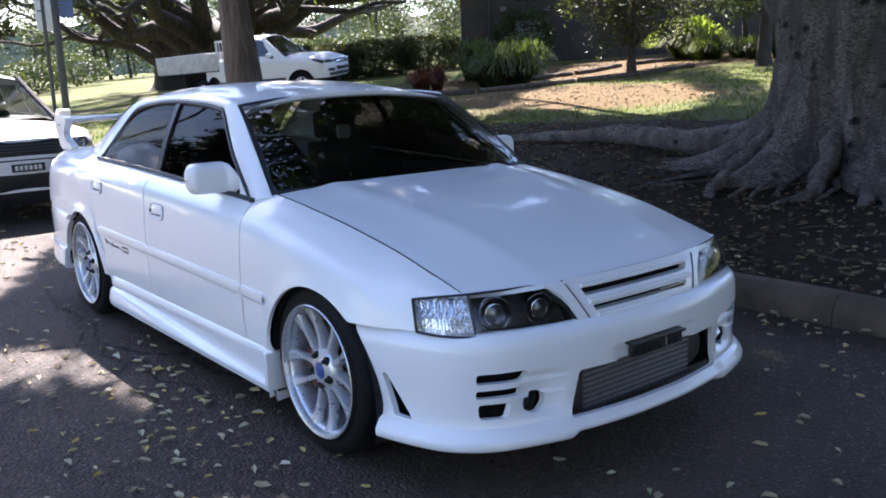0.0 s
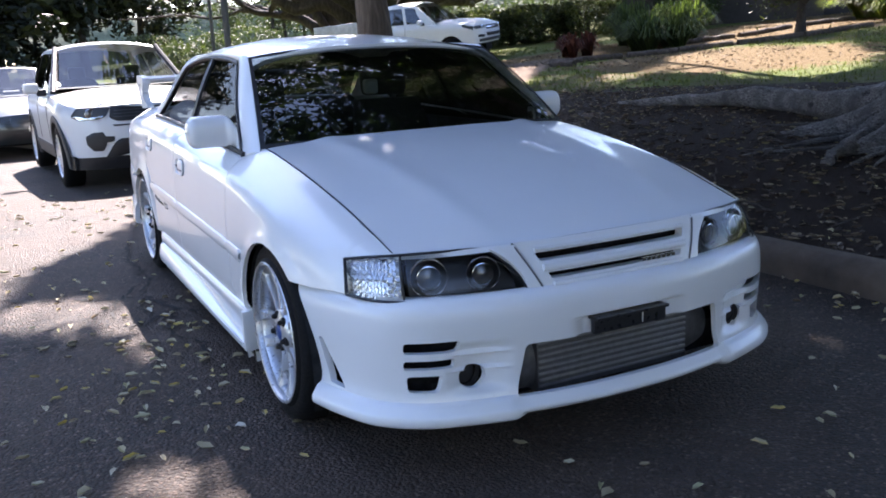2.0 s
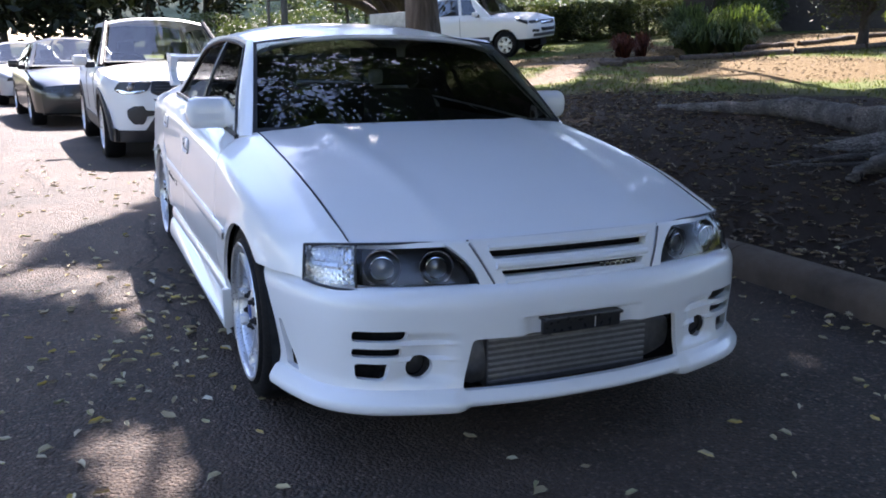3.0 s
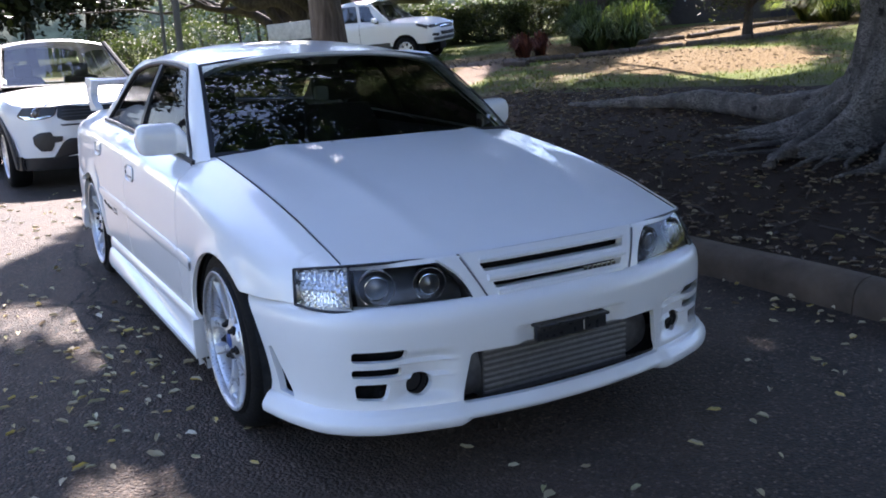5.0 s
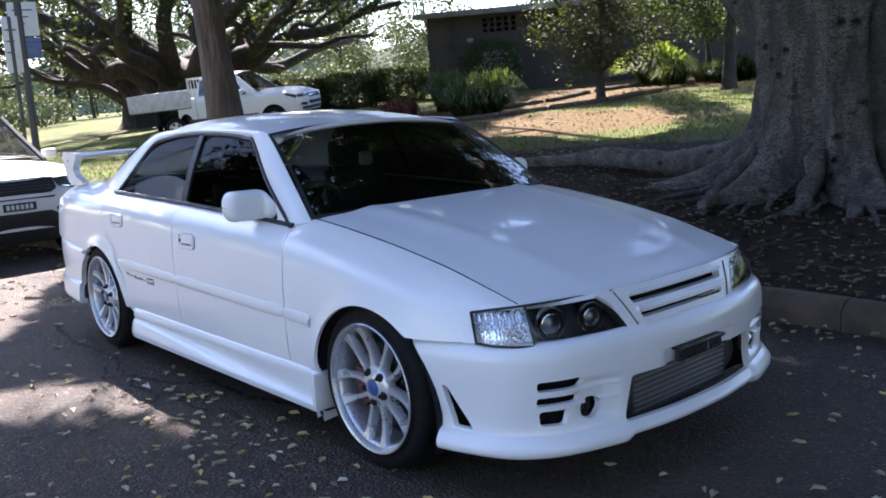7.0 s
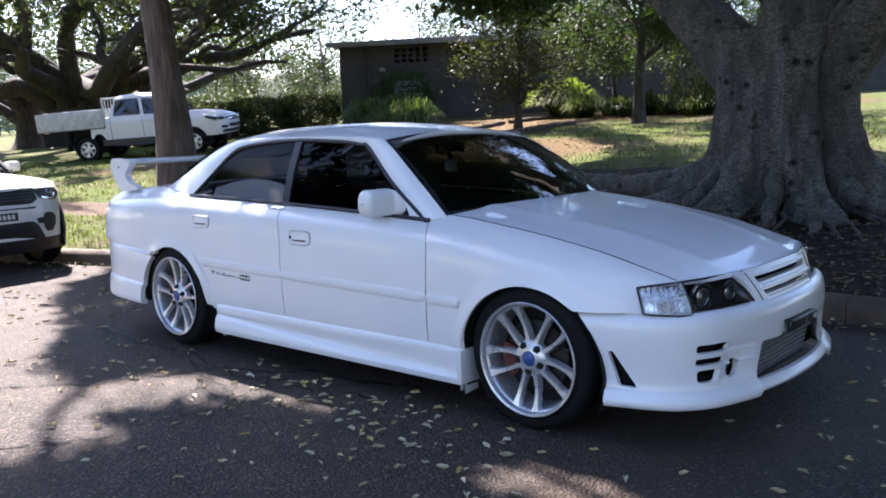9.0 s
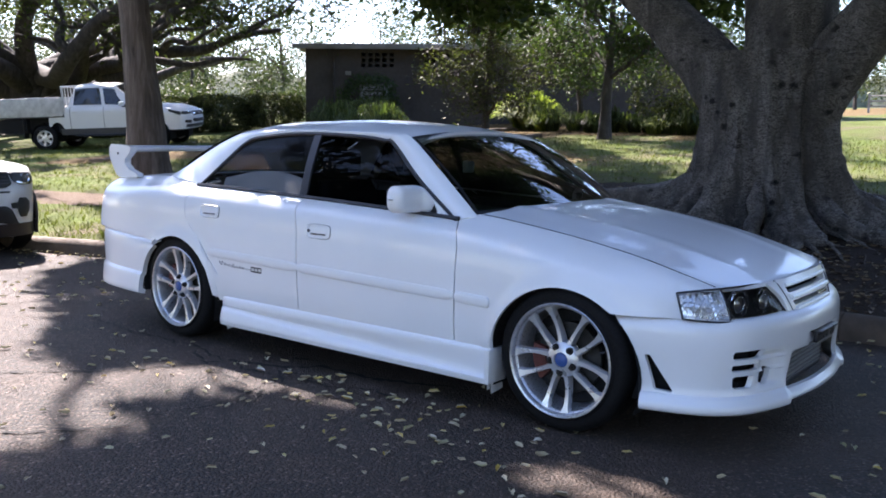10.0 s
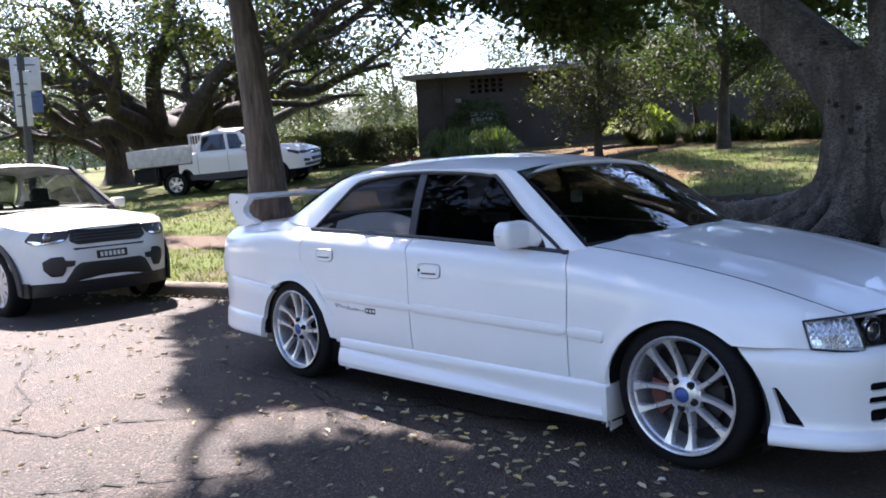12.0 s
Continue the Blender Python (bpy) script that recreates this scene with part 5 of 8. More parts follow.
def leaf_mesh(name, centres, size, rng, aspect=0.42, droop=0.3, spread=0.0):
    """Many small folded leaves about the given points, as one mesh."""
    n = len(centres)
    c = np.array([tuple(p) for p in centres])
    if spread:
        c = c + rng.normal(0, spread, c.shape)
    d = rng.normal(0, 1, (n, 3))
    d[:, 2] = d[:, 2] * 0.6 - droop
    d /= np.linalg.norm(d, axis=1)[:, None]
    u = np.cross(d, rng.normal(0, 1, (n, 3)))
    u /= np.linalg.norm(u, axis=1)[:, None] + 1e-9
    s = size * rng.uniform(0.6, 1.3, n)[:, None]
    w = s * aspect
    nn = np.cross(d, u)
    v = np.empty((n, 4, 3))
    v[:, 0] = c
    v[:, 1] = c + d * s * 0.5 + u * w * 0.5 + nn * s * 0.08
    v[:, 2] = c + d * s
    v[:, 3] = c + d * s * 0.5 - u * w * 0.5 + nn * s * 0.08
    me = bpy.data.meshes.new(name)
    me.vertices.add(4 * n)
    me.vertices.foreach_set("co", v.reshape(-1))
    me.loops.add(4 * n)
    me.loops.foreach_set("vertex_index", np.arange(4 * n, dtype=np.int32))
    me.polygons.add(n)
    me.polygons.foreach_set("loop_start", np.arange(0, 4 * n, 4, dtype=np.int32))
    me.update(calc_edges=True)
    me.validate()
    return me


def limb(p0, d0, length, r0, r1, rng, bend=0.25, n=7, sag=0.0):
    """Points and radii of one bending branch."""
    pts, rad = [Vector(p0)], [r0]
    d = Vector(d0).normalized()
    for k in range(1, n + 1):
        d = (d + Vector((rng.uniform(-1, 1), rng.uniform(-1, 1), rng.uniform(-0.6, 0.8) + sag)) * bend).normalized()
        pts.append(pts[-1] + d * length / n)
        rad.append(r0 + (r1 - r0) * (k / n) ** 0.8)
    return pts, rad, d


def tree_limbs(starts, rng, depth, tips, out, ratio=0.62, bend=0.22, fan=0.8, kids=3, sag=0.0):
    """Recursive boughs. starts: (point, direction, length, radius)."""
    for p, d, L, r in starts:
        pts, rad, dd = limb(p, d, L, r, r * 0.55, rng, bend, 7 if depth > 0 else 5, sag)
        out.append(tube(pts, rad, 9 if r > 0.08 else 6 if r > 0.03 else 4, False))
        if depth <= 0:
            tips += pts[1:]
            continue
        if depth <= 1:
            tips += pts[3:]
        nxt = []
        for k in range(kids):
            f = rng.uniform(0.45, 1.0) if k else 1.0
            i = min(int(f * (len(pts) - 1)), len(pts) - 1)
            nd = (dd + Vector((rng.uniform(-1, 1), rng.uniform(-1, 1), rng.uniform(-0.5, 0.7))) * fan).normalized()
            nxt.append((pts[i], nd, L * ratio * rng.uniform(0.75, 1.2), rad[i] * 0.62))
        tree_limbs(nxt, rng, depth - 1, tips, out, ratio, bend, fan, kids, sag)


def scatter(tips, n, rng, spread):
    return [tips[k] + Vector(rng.normal(0, spread, 3)) for k in rng.integers(0, len(tips), n)]


# the great fig beside the car
FIG = Vector((0.10, 5.55, 0.0))
FIG.z = ground_z(FIG.x, FIG.y)
fig = thing("fig_tree", "huge grey fig tree with spreading roots and heavy limbs", "tree")


def ridge(v):
    return 1 - 2 * abs(noise.noise(v))


def fig_trunk(u, w):
    """u up the bole, w round it: fluted columns that flare into roots at the foot."""
    a = TAU * w
    c, s = math.cos(a), math.sin(a)
    z = -0.15 + 1.95 * u
    up = max(z, 0)
    flare = 0.28 * math.exp(-up / 0.20) + 0.055 * math.exp(-up / 0.8)
    top = 0.16 * max(0, (z - 1.1) / 0.7) ** 1.6
    col = 0.5 * math.cos(7 * a + 0.6 + 0.5 * z) + 0.35 * math.cos(11 * a + 2.0 - 0.7 * z) + 0.3 * math.cos(4 * a)
    r = 0.65 + flare * (1 + 0.7 * math.cos(7 * a + 0.6)) * (1 + 0.9 * c * c) + 0.21 * (0.10 + 0.34 * math.exp(-up / 0.35)) * col + top * (abs(c) ** 1.5)
    r += 0.11 * (ridge(Vector((c * 2.3, s * 2.3, z * 0.5))) - 0.5) * math.exp(-up / 1.6) + 0.05 * ridge(Vector((c * 4.6, s * 4.6, z * 0.9)))
    r += 0.03 * noise.noise(Vector((c * 2.2, s * 2.2, z * 1.6))) + 0.022 * noise.noise(Vector((c * 6, s * 6, z * 5))) + 0.012 * noise.noise(Vector((c * 15, s * 15, z * 13)))
    return FIG + Vector((r * c, r * s * 0.95, z))


part("trunk", grid(fig_trunk, lin(0, 1, 90), lin(0, 1, 201)), M_FIGBARK, fig)
rg = random.Random(11)


def root(points, r0, r1):
    """A tapering, winding root that sinks into the ground at its end."""
    pts = [Vector(p) for p in points]
    fine = [spline(pts, t) for t in lin(0, 1, 30)]
    wob = 0.35 * r0 + 0.02
    fine = [p + Vector((noise.noise(Vector((k * 0.33, r0 * 90, 1.0))), noise.noise(Vector((k * 0.33, r0 * 90, 5.0))), 0)) * wob * min(1, k / 6) for k, p in enumerate(fine)]
    fine = [Vector((p.x, p.y, ground_z(p.x, p.y) + p.z)) for p in fine]
    rr = [(r0 + (r1 - r0) * (k / 29) ** 0.6) * (1 + 0.22 * noise.noise(Vector((k * 0.4, r0 * 50, 2.0)))) for k in range(30)]
    v, f = tube(fine, rr, 14)
    out = []
    for k, p in enumerate(v):
        c = fine[min(k // 14, 29)]
        d = p - c
        rise = 1 + 0.30 * noise.noise(p * 4.5) + 0.22 * noise.noise(p * 11)
        out.append(c + Vector((d.x * rise, d.y * rise, d.z * rise * (0.85 if d.z > 0 else 1.0))))
    return out, f


for pts, r0, r1 in (([(-0.35, 5.5, 0.55), (-1.0, 5.52, 0.24), (-2.0, 5.75, 0.12), (-3.0, 5.9, 0.12), (-3.9, 5.75, 0.05), (-5.0, 5.6, -0.02)], 0.27, 0.06),
                    ([(-0.3, 5.3, 0.6), (-0.55, 4.7, 0.12), (-0.42, 4.25, 0.06), (-0.28, 3.85, 0.03)], 0.125, 0.04),
                    ([(0.0, 5.25, 0.55), (-0.1, 4.6, 0.1), (-0.2, 4.35, 0.03), (-0.55, 4.3, 0.0)], 0.09, 0.025),
                    ([(0.2, 5.25, 0.65), (0.36, 4.55, 0.16), (0.42, 4.25, 0.05), (0.40, 4.0, 0.0)], 0.12, 0.035),
                    ([(0.4, 5.3, 0.6), (0.72, 4.65, 0.14), (0.85, 4.3, 0.03), (0.9, 4.05, -0.02)], 0.11, 0.03),
                    ([(0.5, 5.4, 0.55), (1.1, 5.0, 0.14), (1.7, 4.8, 0.04), (2.3, 4.75, -0.02)], 0.15, 0.04),
                    ([(0.5, 5.65, 0.55), (1.4, 5.8, 0.12), (2.3, 6.1, 0.05), (3.4, 6.2, -0.02)], 0.19, 0.05),
                    ([(-0.3, 5.4, 0.5), (-0.9, 5.0, 0.09), (-1.2, 4.85, 0.03), (-1.35, 4.6, -0.02)], 0.09, 0.025)):
    part("root", root(pts, r0, r1), M_FIGBARK, fig)
for k in range(34):
    a = radians(-205 + 245 * k / 33) + rg.uniform(-0.08, 0.08)
    L = rg.uniform(0.5, 1.5)
    c, s_ = math.cos(a), math.sin(a)
    bend = rg.uniform(-0.35, 0.35)
    pts = [(FIG.x + (0.62 + L * t) * c - bend * t * t * s_ * L, FIG.y + (0.62 + L * t) * s_ * 0.95 + bend * t * t * c * L, h) for t, h in ((-0.10, 0.62), (0.06, 0.30), (0.22, 0.13), (0.5, 0.05), (0.8, 0.015), (1.15, -0.03))]
    part("root", root(pts, rg.uniform(0.045, 0.085), 0.012), M_FIGBARK, fig)
rg = random.Random(4)
main = [([(0.0, 5.55, 1.25), (-0.40, 5.55, 1.92), (-1.08, 5.6, 2.62), (-2.0, 5.65, 3.5), (-3.4, 5.3, 4.6), (-5.0, 4.4, 5.6), (-6.3, 3.2, 6.3)], 0.46, 0.13),
        ([(0.15, 5.6, 1.1), (0.25, 5.65, 2.2), (0.32, 5.8, 3.4), (0.1, 6.2, 4.8), (-0.4, 6.4, 6.8)], 0.66, 0.2),
        ([(0.25, 5.55, 1.25), (0.72, 5.5, 2.0), (1.35, 5.45, 2.75), (2.2, 5.3, 3.6), (3.4, 4.9, 4.6), (4.6, 4.4, 5.4)], 0.46, 0.13),
        ([(0.1, 5.5, 3.2), (-0.2, 4.7, 4.2), (-0.9, 3.5, 5.2), (-1.9, 2.3, 6.0), (-3.2, 1.2, 6.5)], 0.24, 0.10),
        ([(0.0, 5.9, 2.2), (-0.5, 6.8, 3.4), (-1.4, 8.2, 4.4), (-2.6, 9.6, 5.1), (-4.5, 10.4, 5.4)], 0.3, 0.10),
        # two long limbs added to carry the unseen clumps that shade the lawn
        ([(-0.4, 6.4, 5.4), (-2.5, 7.4, 6.6), (-6.0, 8.6, 7.6), (-10.5, 10.4, 8.4), (-15.0, 12.2, 9.0), (-19.5, 13.6, 9.4)], 0.24, 0.07),
        ([(-2.5, 7.4, 6.6), (-4.2, 9.4, 7.3), (-7.4, 12.6, 8.2), (-11.5, 15.6, 8.9), (-15.5, 17.6, 9.4)], 0.18, 0.06)]
limb_pts = []
for rest, r0, r1 in main:
    pts = [Vector(q) for q in rest]
    fine = [spline(pts, t) for t in lin(0, 1, 24)]
    rr = [r0 + (r1 - r0) * t ** 0.6 for t in lin(0, 1, 24)]
    v, f = tube(fine, rr, 20, False)
    part("limb", ([p + Vector((1, 1, 1)) * 0.03 * noise.noise(p * 3) for p in v], f), M_FIGBARK, fig)
    limb_pts += list(zip(fine, rr))[8:]


def falls(x, y, z):
    """Where the shadow of a place in the crown meets the road's level."""
    k = z / SUN_FROM.z
    return x - SUN_FROM.x * k, y - SUN_FROM.y * k


def inside(x, y, poly):
    """Whether a place lies within a polygon of the plan."""
    hit = False
    for (x0, y0), (x1, y1) in zip(poly, poly[1:] + poly[:1]):
        if (y0 > y) != (y1 > y) and x < x0 + (x1 - x0) * (y - y0) / (y1 - y0):
            hit = not hit
    return hit


# open sun on the road, and chinks beside and ahead of the car
OPEN_ROAD = [(-9.0, 2.6), (-6.5, 2.0), (-4.9, 0.45), (-4.6, -0.1), (-3.4, -0.72), (-2.5, -1.05), (-1.84, -1.5), (-1.15, -1.75), (-0.85, -1.40), (-0.6, -1.05), (-0.25, -1.03), (0.6, -1.07), (0.60, -1.16), (0.2, -1.28), (-0.06, -1.36), (-0.25, -1.54), (-0.46, -1.85), (-0.08, -2.05), (-0.15, -2.55), (0.3, -3.1), (2.0, -3.7), (5.0, -4.8), (9.0, -7.0), (9.0, -20.0), (-40.0, -20.0), (-40.0, 2.6)]
CHINKS = [[(1.18, -1.09), (1.36, -1.09), (1.34, -1.12), (1.30, -1.22)], [(1.50, -1.095), (2.15, -1.08), (2.10, -1.30), (1.96, -1.46), (1.73, -1.50), (1.52, -1.48), (1.44, -1.2)]]
# sunlit pieces of the verge lawn
OPEN_LAWN = [[(-9.6, 10.4), (-7.2, 8.8), (-5.5, 8.3), (-4.1, 8.5), (-4.4, 9.4), (-5.4, 11.2), (-8.3, 13.4), (-10.5, 13.0)],
             [(-9.6, 15.2), (-5.6, 13.4), (-4.6, 12.0), (-2.9, 11.4), (-1.4, 10.6), (3.0, 9.5), (14.0, 9.0), (14.0, 26.0), (-4.0, 26.0), (-9.0, 19.5)],
             [(-15.5, 20.0), (-11.0, 19.5), (-8.6, 21.5), (-9.0, 25.0), (-14.0, 24.0)], [(-12.6, 12.8), (-10.6, 14.3), (-11.2, 18.6), (-14.2, 17.4)], [(-13.0, 9.6), (-10.0, 7.6), (-9.0, 6.4), (-11.0, 6.6), (-14.0, 8.6)], [(-8.6, 8.3), (-7.8, 7.6), (-7.2, 7.9), (-8.0, 8.7)],
             [(-17.5, 8.2), (-13.0, 4.0), (-8.2, 2.2), (-8.2, 3.4), (-12.5, 6.6), (-16.0, 9.8)]]


def on_lawn(sx, sy):
    """The place on the rising verge whose shadow line meets the road's level at (sx, sy)."""
    x, y = sx, sy
    for _ in range(4):
        h = max(0.0, 0.078 * (y - kerb_y(max(min(x, 60), -60))))
        x, y = sx + SUN_FROM.x / SUN_FROM.z * h, sy + SUN_FROM.y / SUN_FROM.z * h
    return x, y


def open_sun(sx, sy, ragged=0.11):
    """Where the sun reaches the ground, its border ragged as leaves make it."""
    jx = ragged * (noise.noise(Vector((sx * 2.6, sy * 2.6, 1.0))) + 0.6 * noise.noise(Vector((sx * 6, sy * 6, 4.0))))
    jy = ragged * (noise.noise(Vector((sx * 2.6, sy * 2.6, 7.0))) + 0.6 * noise.noise(Vector((sx * 6, sy * 6, 9.0))))
    if sy < 2.7:
        return inside(sx + jx, sy + jy, OPEN_ROAD)
    x, y = on_lawn(sx + 2.5 * jx, sy + 2.5 * jy)
    return any(inside(x, y, q) for q in OPEN_LAWN)


GAP_CELLS = {}


def sun_gap(p):
    """Chinks left in the crowns wherever sun is meant to fall on road, car or lawn."""
    sx, sy = falls(*p)
    key = (int(sx * 14 + 5000), int(sy * 14 + 5000))
    if key not in GAP_CELLS:
        GAP_CELLS[key] = gap_at(sx, sy)
    return GAP_CELLS[key]


def gap_at(sx, sy):
    for ox, oy in ((0.0, 0.0), (0.09, 0.0), (-0.09, 0.0), (0.0, 0.09)):
        if open_sun(sx + ox, sy + oy) or any(inside(sx + ox, sy + oy, q) for q in CHINKS):
            return True
    # flecks over the bonnet and roof
    if 1.75 < sx < 3.0 and -0.85 < sy < 0.35 and noise.noise(Vector((sx * 4.2, sy * 5.5, 3.0))) > 0.22:
        return True
    if -0.1 < sx < 1.5 and -0.98 < sy < 0.1 and noise.noise(Vector((sx * 2.2, sy * 3.0, 8.0))) > -0.02:
        return True
    for x, y, a, b in ((1.9, 1.27, 0.22, 0.08), (2.4, 1.02, 0.15, 0.07), (2.9, 1.1, 0.12, 0.07), (1.75, -0.62, 0.16, 0.05), (1.95, -0.75, 0.14, 0.045), (2.15, -0.55, 0.10, 0.05), (2.3, -0.35, 0.16, 0.05)):
        u, v = (sx - x) * 0.94 - (sy - y) * 0.34, (sx - x) * 0.34 + (sy - y) * 0.94
        if (u / a / 1.1) ** 2 + (v / b / 1.35) ** 2 < 1:
            return True
    return False


def clump_tree(parent, clumps, limbs_, rng_, nrng, leaf, n_leaf, size, bark, twig=0.018, gaps=None):
    """Leaf clumps joined to the nearest limb by a bough, each with twigs and many leaves."""
    wood, spots = [], []
    for c, r in clumps:
        near = min(limbs_, key=lambda q: (q[0] - c).length)
        mid = (near[0] + c) / 2 + Vector((rng_.uniform(-0.3, 0.3), rng_.uniform(-0.3, 0.3), rng_.uniform(0, 0.4)))
        b = [spline([near[0], mid, c], t) for t in lin(0, 1, 7)]
        rb = min(near[1] * 0.5, 0.02 + 0.022 * (near[0] - c).length)
        wood.append(tube(b, [rb + (twig * 0.8 - rb) * t for t in lin(0, 1, 7)], 7, False))
        ends = []
        for _ in range(9):
            d = Vector((rng_.gauss(0, 1), rng_.gauss(0, 1), rng_.gauss(0, 0.6))).normalized() * r * rng_.uniform(0.6, 1.1)
            e = c + d
            m = c + d * 0.5 + Vector((0, 0, 0.1 * r))
            wood.append(tube([c, m, e], [twig, twig * 0.6, twig * 0.25], 4, False))
            ends += [m, e, c + d * 0.75]
        k = int(n_leaf * r * r)
        for i in nrng.integers(0, len(ends), k):
            q = ends[i] + Vector(nrng.normal(0, 0.26 * r, 3))
            if gaps is None or not gaps(q):
                spots.append(q)
    part("bough", join(*wood), bark, parent)["kind"] = "stuff"
    part("crown", leaf_mesh("crown", spots, size, nrng), leaf, parent)


def in_shade(c, r):
    sx, sy = falls(*c)
    return not open_sun(sx, sy, 0.0)


# overhead clumps, out of view, set along the sun's path to cast the wanted shade
clumps = []
for layer in (5.4, 6.4):
    for i in range(10):
        for j in range(14):
            sx, sy = -5.4 + 1.2 * i + rg.uniform(-0.4, 0.4), -3.6 + 1.2 * j + rg.uniform(-0.4, 0.4)
            z = layer + rg.uniform(-0.3, 0.3)
            for _ in range(8):
                c = Vector((sx + SUN_FROM.x * z / SUN_FROM.z, sy + SUN_FROM.y * z / SUN_FROM.z, z))
                if z > 1.3 + 0.42 * math.hypot(c.x - 3.2, c.y + 4.0):
                    break
                z += 0.4
            r = rg.uniform(0.8, 1.15)
            if sx > 3.4 and rg.random() < 0.6:
                continue
            if in_shade(c, r * 0.8) and (c - FIG).length > 2.5 and z > 1.2 + 0.42 * math.hypot(c.x - 3.2, c.y + 4.0):
                clumps.append((c, r))
for _ in range(480):
    c = Vector((rg.uniform(-5.0, 0.7), rg.uniform(0.2, 10.0), rg.uniform(5.2, 8.0)))
    r = rg.uniform(0.8, 1.15)
    near = min((c - q).length for q, _ in clumps)
    if near > 1.35 and in_shade(c, r * 0.8) and c.z > 1.3 + 0.5 * math.hypot(c.x - 3.4, c.y + 3.4):
        clumps.append((c, r))
for _ in range(62):
    c = Vector((rg.uniform(-11.5, -0.8), rg.uniform(7.6, 10.5), 0))
    c.z = rg.uniform(3.35, 5.4) + 0.13 * max(0.0, -c.x - 6.5) + 0.12 * (c.y - 7.6)
    if c.z > 3.0:
        clumps.append((c, rg.uniform(0.5, 0.8)))
# dense lower storey ahead of the car, added unseen to dim road and reflections
for k in range(1100):
    c = Vector((rg.uniform(-0.5, 3.5), rg.uniform(3.0, 9.5), rg.uniform(4.6, 7.6))) if k < 350 else Vector((rg.uniform(2.6, 10.0), rg.uniform(-0.6, 8.5), rg.uniform(4.2, 7.0)))
    if min((c - q).length for q, _ in clumps) > 0.95 and in_shade(c, 1) and c.z > 1.3 + 0.5 * math.hypot(c.x - 3.4, c.y + 3.4) and (c - FIG).length > 2.5:
        clumps.append((c, rg.uniform(0.8, 1.1)))
# far side of the crown, unseen clumps added high up to shade the lawn
for i in range(10):
    for j in range(10):
        c = Vector((-16.5 + 1.35 * i + rg.uniform(-0.5, 0.5), 5.8 + 1.3 * j + rg.uniform(-0.5, 0.5), 0))
        z = 8.6 + rg.uniform(-0.3, 0.3)
        h = ground_z(c.x, c.y)
        for _ in range(4):
            q = Vector((c.x + SUN_FROM.x * (z - h) / SUN_FROM.z, c.y + SUN_FROM.y * (z - h) / SUN_FROM.z, z))
            z = max(z, 1.6 + 0.25 * math.hypot(q.x - 3.4, q.y + 4.0))
        if not any(inside(c.x, c.y, p) for p in OPEN_LAWN):
            clumps.append((q, rg.uniform(0.85, 1.15)))
nr = np.random.default_rng(3)
clump_tree(fig, clumps, limb_pts, rg, nr, M_FIGLEAF, 1000, 0.215, M_FIGBARK, gaps=sun_gap)


# street gum by the kerb
def make_tree(name, label, base, height, r0, bark, leaf, seed, clumps_n, spread, clump_r, n_leaf, size, lean=(0, 0), fork=0.55, limbs_n=6, low=0.45, category="tree", trunk_name="trunk", flat=0.6, group="", keep=None, extra=(), gaps=None):
    rng_ = random.Random(seed)
    nrng = np.random.default_rng(seed)
    b = Vector((base[0], base[1], ground_z(base[0], base[1]) - 0.08))
    t_ = thing(name, label, category, group=group)
    pts = [b, b + Vector((lean[0] * 0.3, lean[1] * 0.3, height * fork * 0.5)), b + Vector((lean[0], lean[1], height * fork)), b + Vector((lean[0] * 1.6, lean[1] * 1.6, height * 0.85))]
    fine = [spline(pts, t) for t in lin(0, 1, 26)]
    rr = [r0 * (1 + 0.55 * math.exp(-t * 14)) * (1 - 0.72 * t) for t in lin(0, 1, 26)]
    v, f = tube(fine, rr, 22, False)
    part(trunk_name, ([p + (p - b).normalized() * 0 + Vector((1, 1, 0)) * r0 * 0.10 * noise.noise(Vector((p.x * 4, p.y * 4, p.z * 0.9))) for p in v], f), bark, t_)
    ls = list(zip(fine, rr))[14:]
    for k in range(limbs_n):
        i = int(26 * (low + (0.95 - low) * k / limbs_n))
        a = TAU * k * 0.382 + rng_.uniform(-0.4, 0.4)
        L = spread * rng_.uniform(0.7, 1.05)
        e = fine[i] + Vector((math.cos(a) * L, math.sin(a) * L, height * rng_.uniform(0.05, 0.28)))
        m1 = fine[i] + (e - fine[i]) * 0.35 + Vector((0, 0, rng_.uniform(-0.1, 0.3) * L * 0.3))
        m2 = fine[i] + (e - fine[i]) * 0.7 + Vector((rng_.uniform(-0.4, 0.4), rng_.uniform(-0.4, 0.4), 0.1 * L))
        q = [spline([fine[i], m1, m2, e], t) for t in lin(0, 1, 12)]
        r_ = [rr[i] * 0.62 * (1 - 0.75 * t) for t in lin(0, 1, 12)]
        part("limb", tube(q, r_, 10, False), bark, t_)
        ls += list(zip(q, r_))[4:]
    cl = []
    top = b + Vector((lean[0], lean[1], height * (fork + 1) / 2))
    for _ in range(clumps_n):
        q = rng_.choice(ls)[0] + Vector((rng_.gauss(0, 1), rng_.gauss(0, 1), rng_.gauss(0, flat))) * clump_r * 1.1
        if keep is None or keep(q, clump_r):
            cl.append((q, clump_r * rng_.uniform(0.7, 1.2)))
    cl += list(extra)
    clump_tree(t_, cl, ls, rng_, nrng, leaf, n_leaf, size, bark, 0.012 + 0.01 * r0, gaps)
    return t_


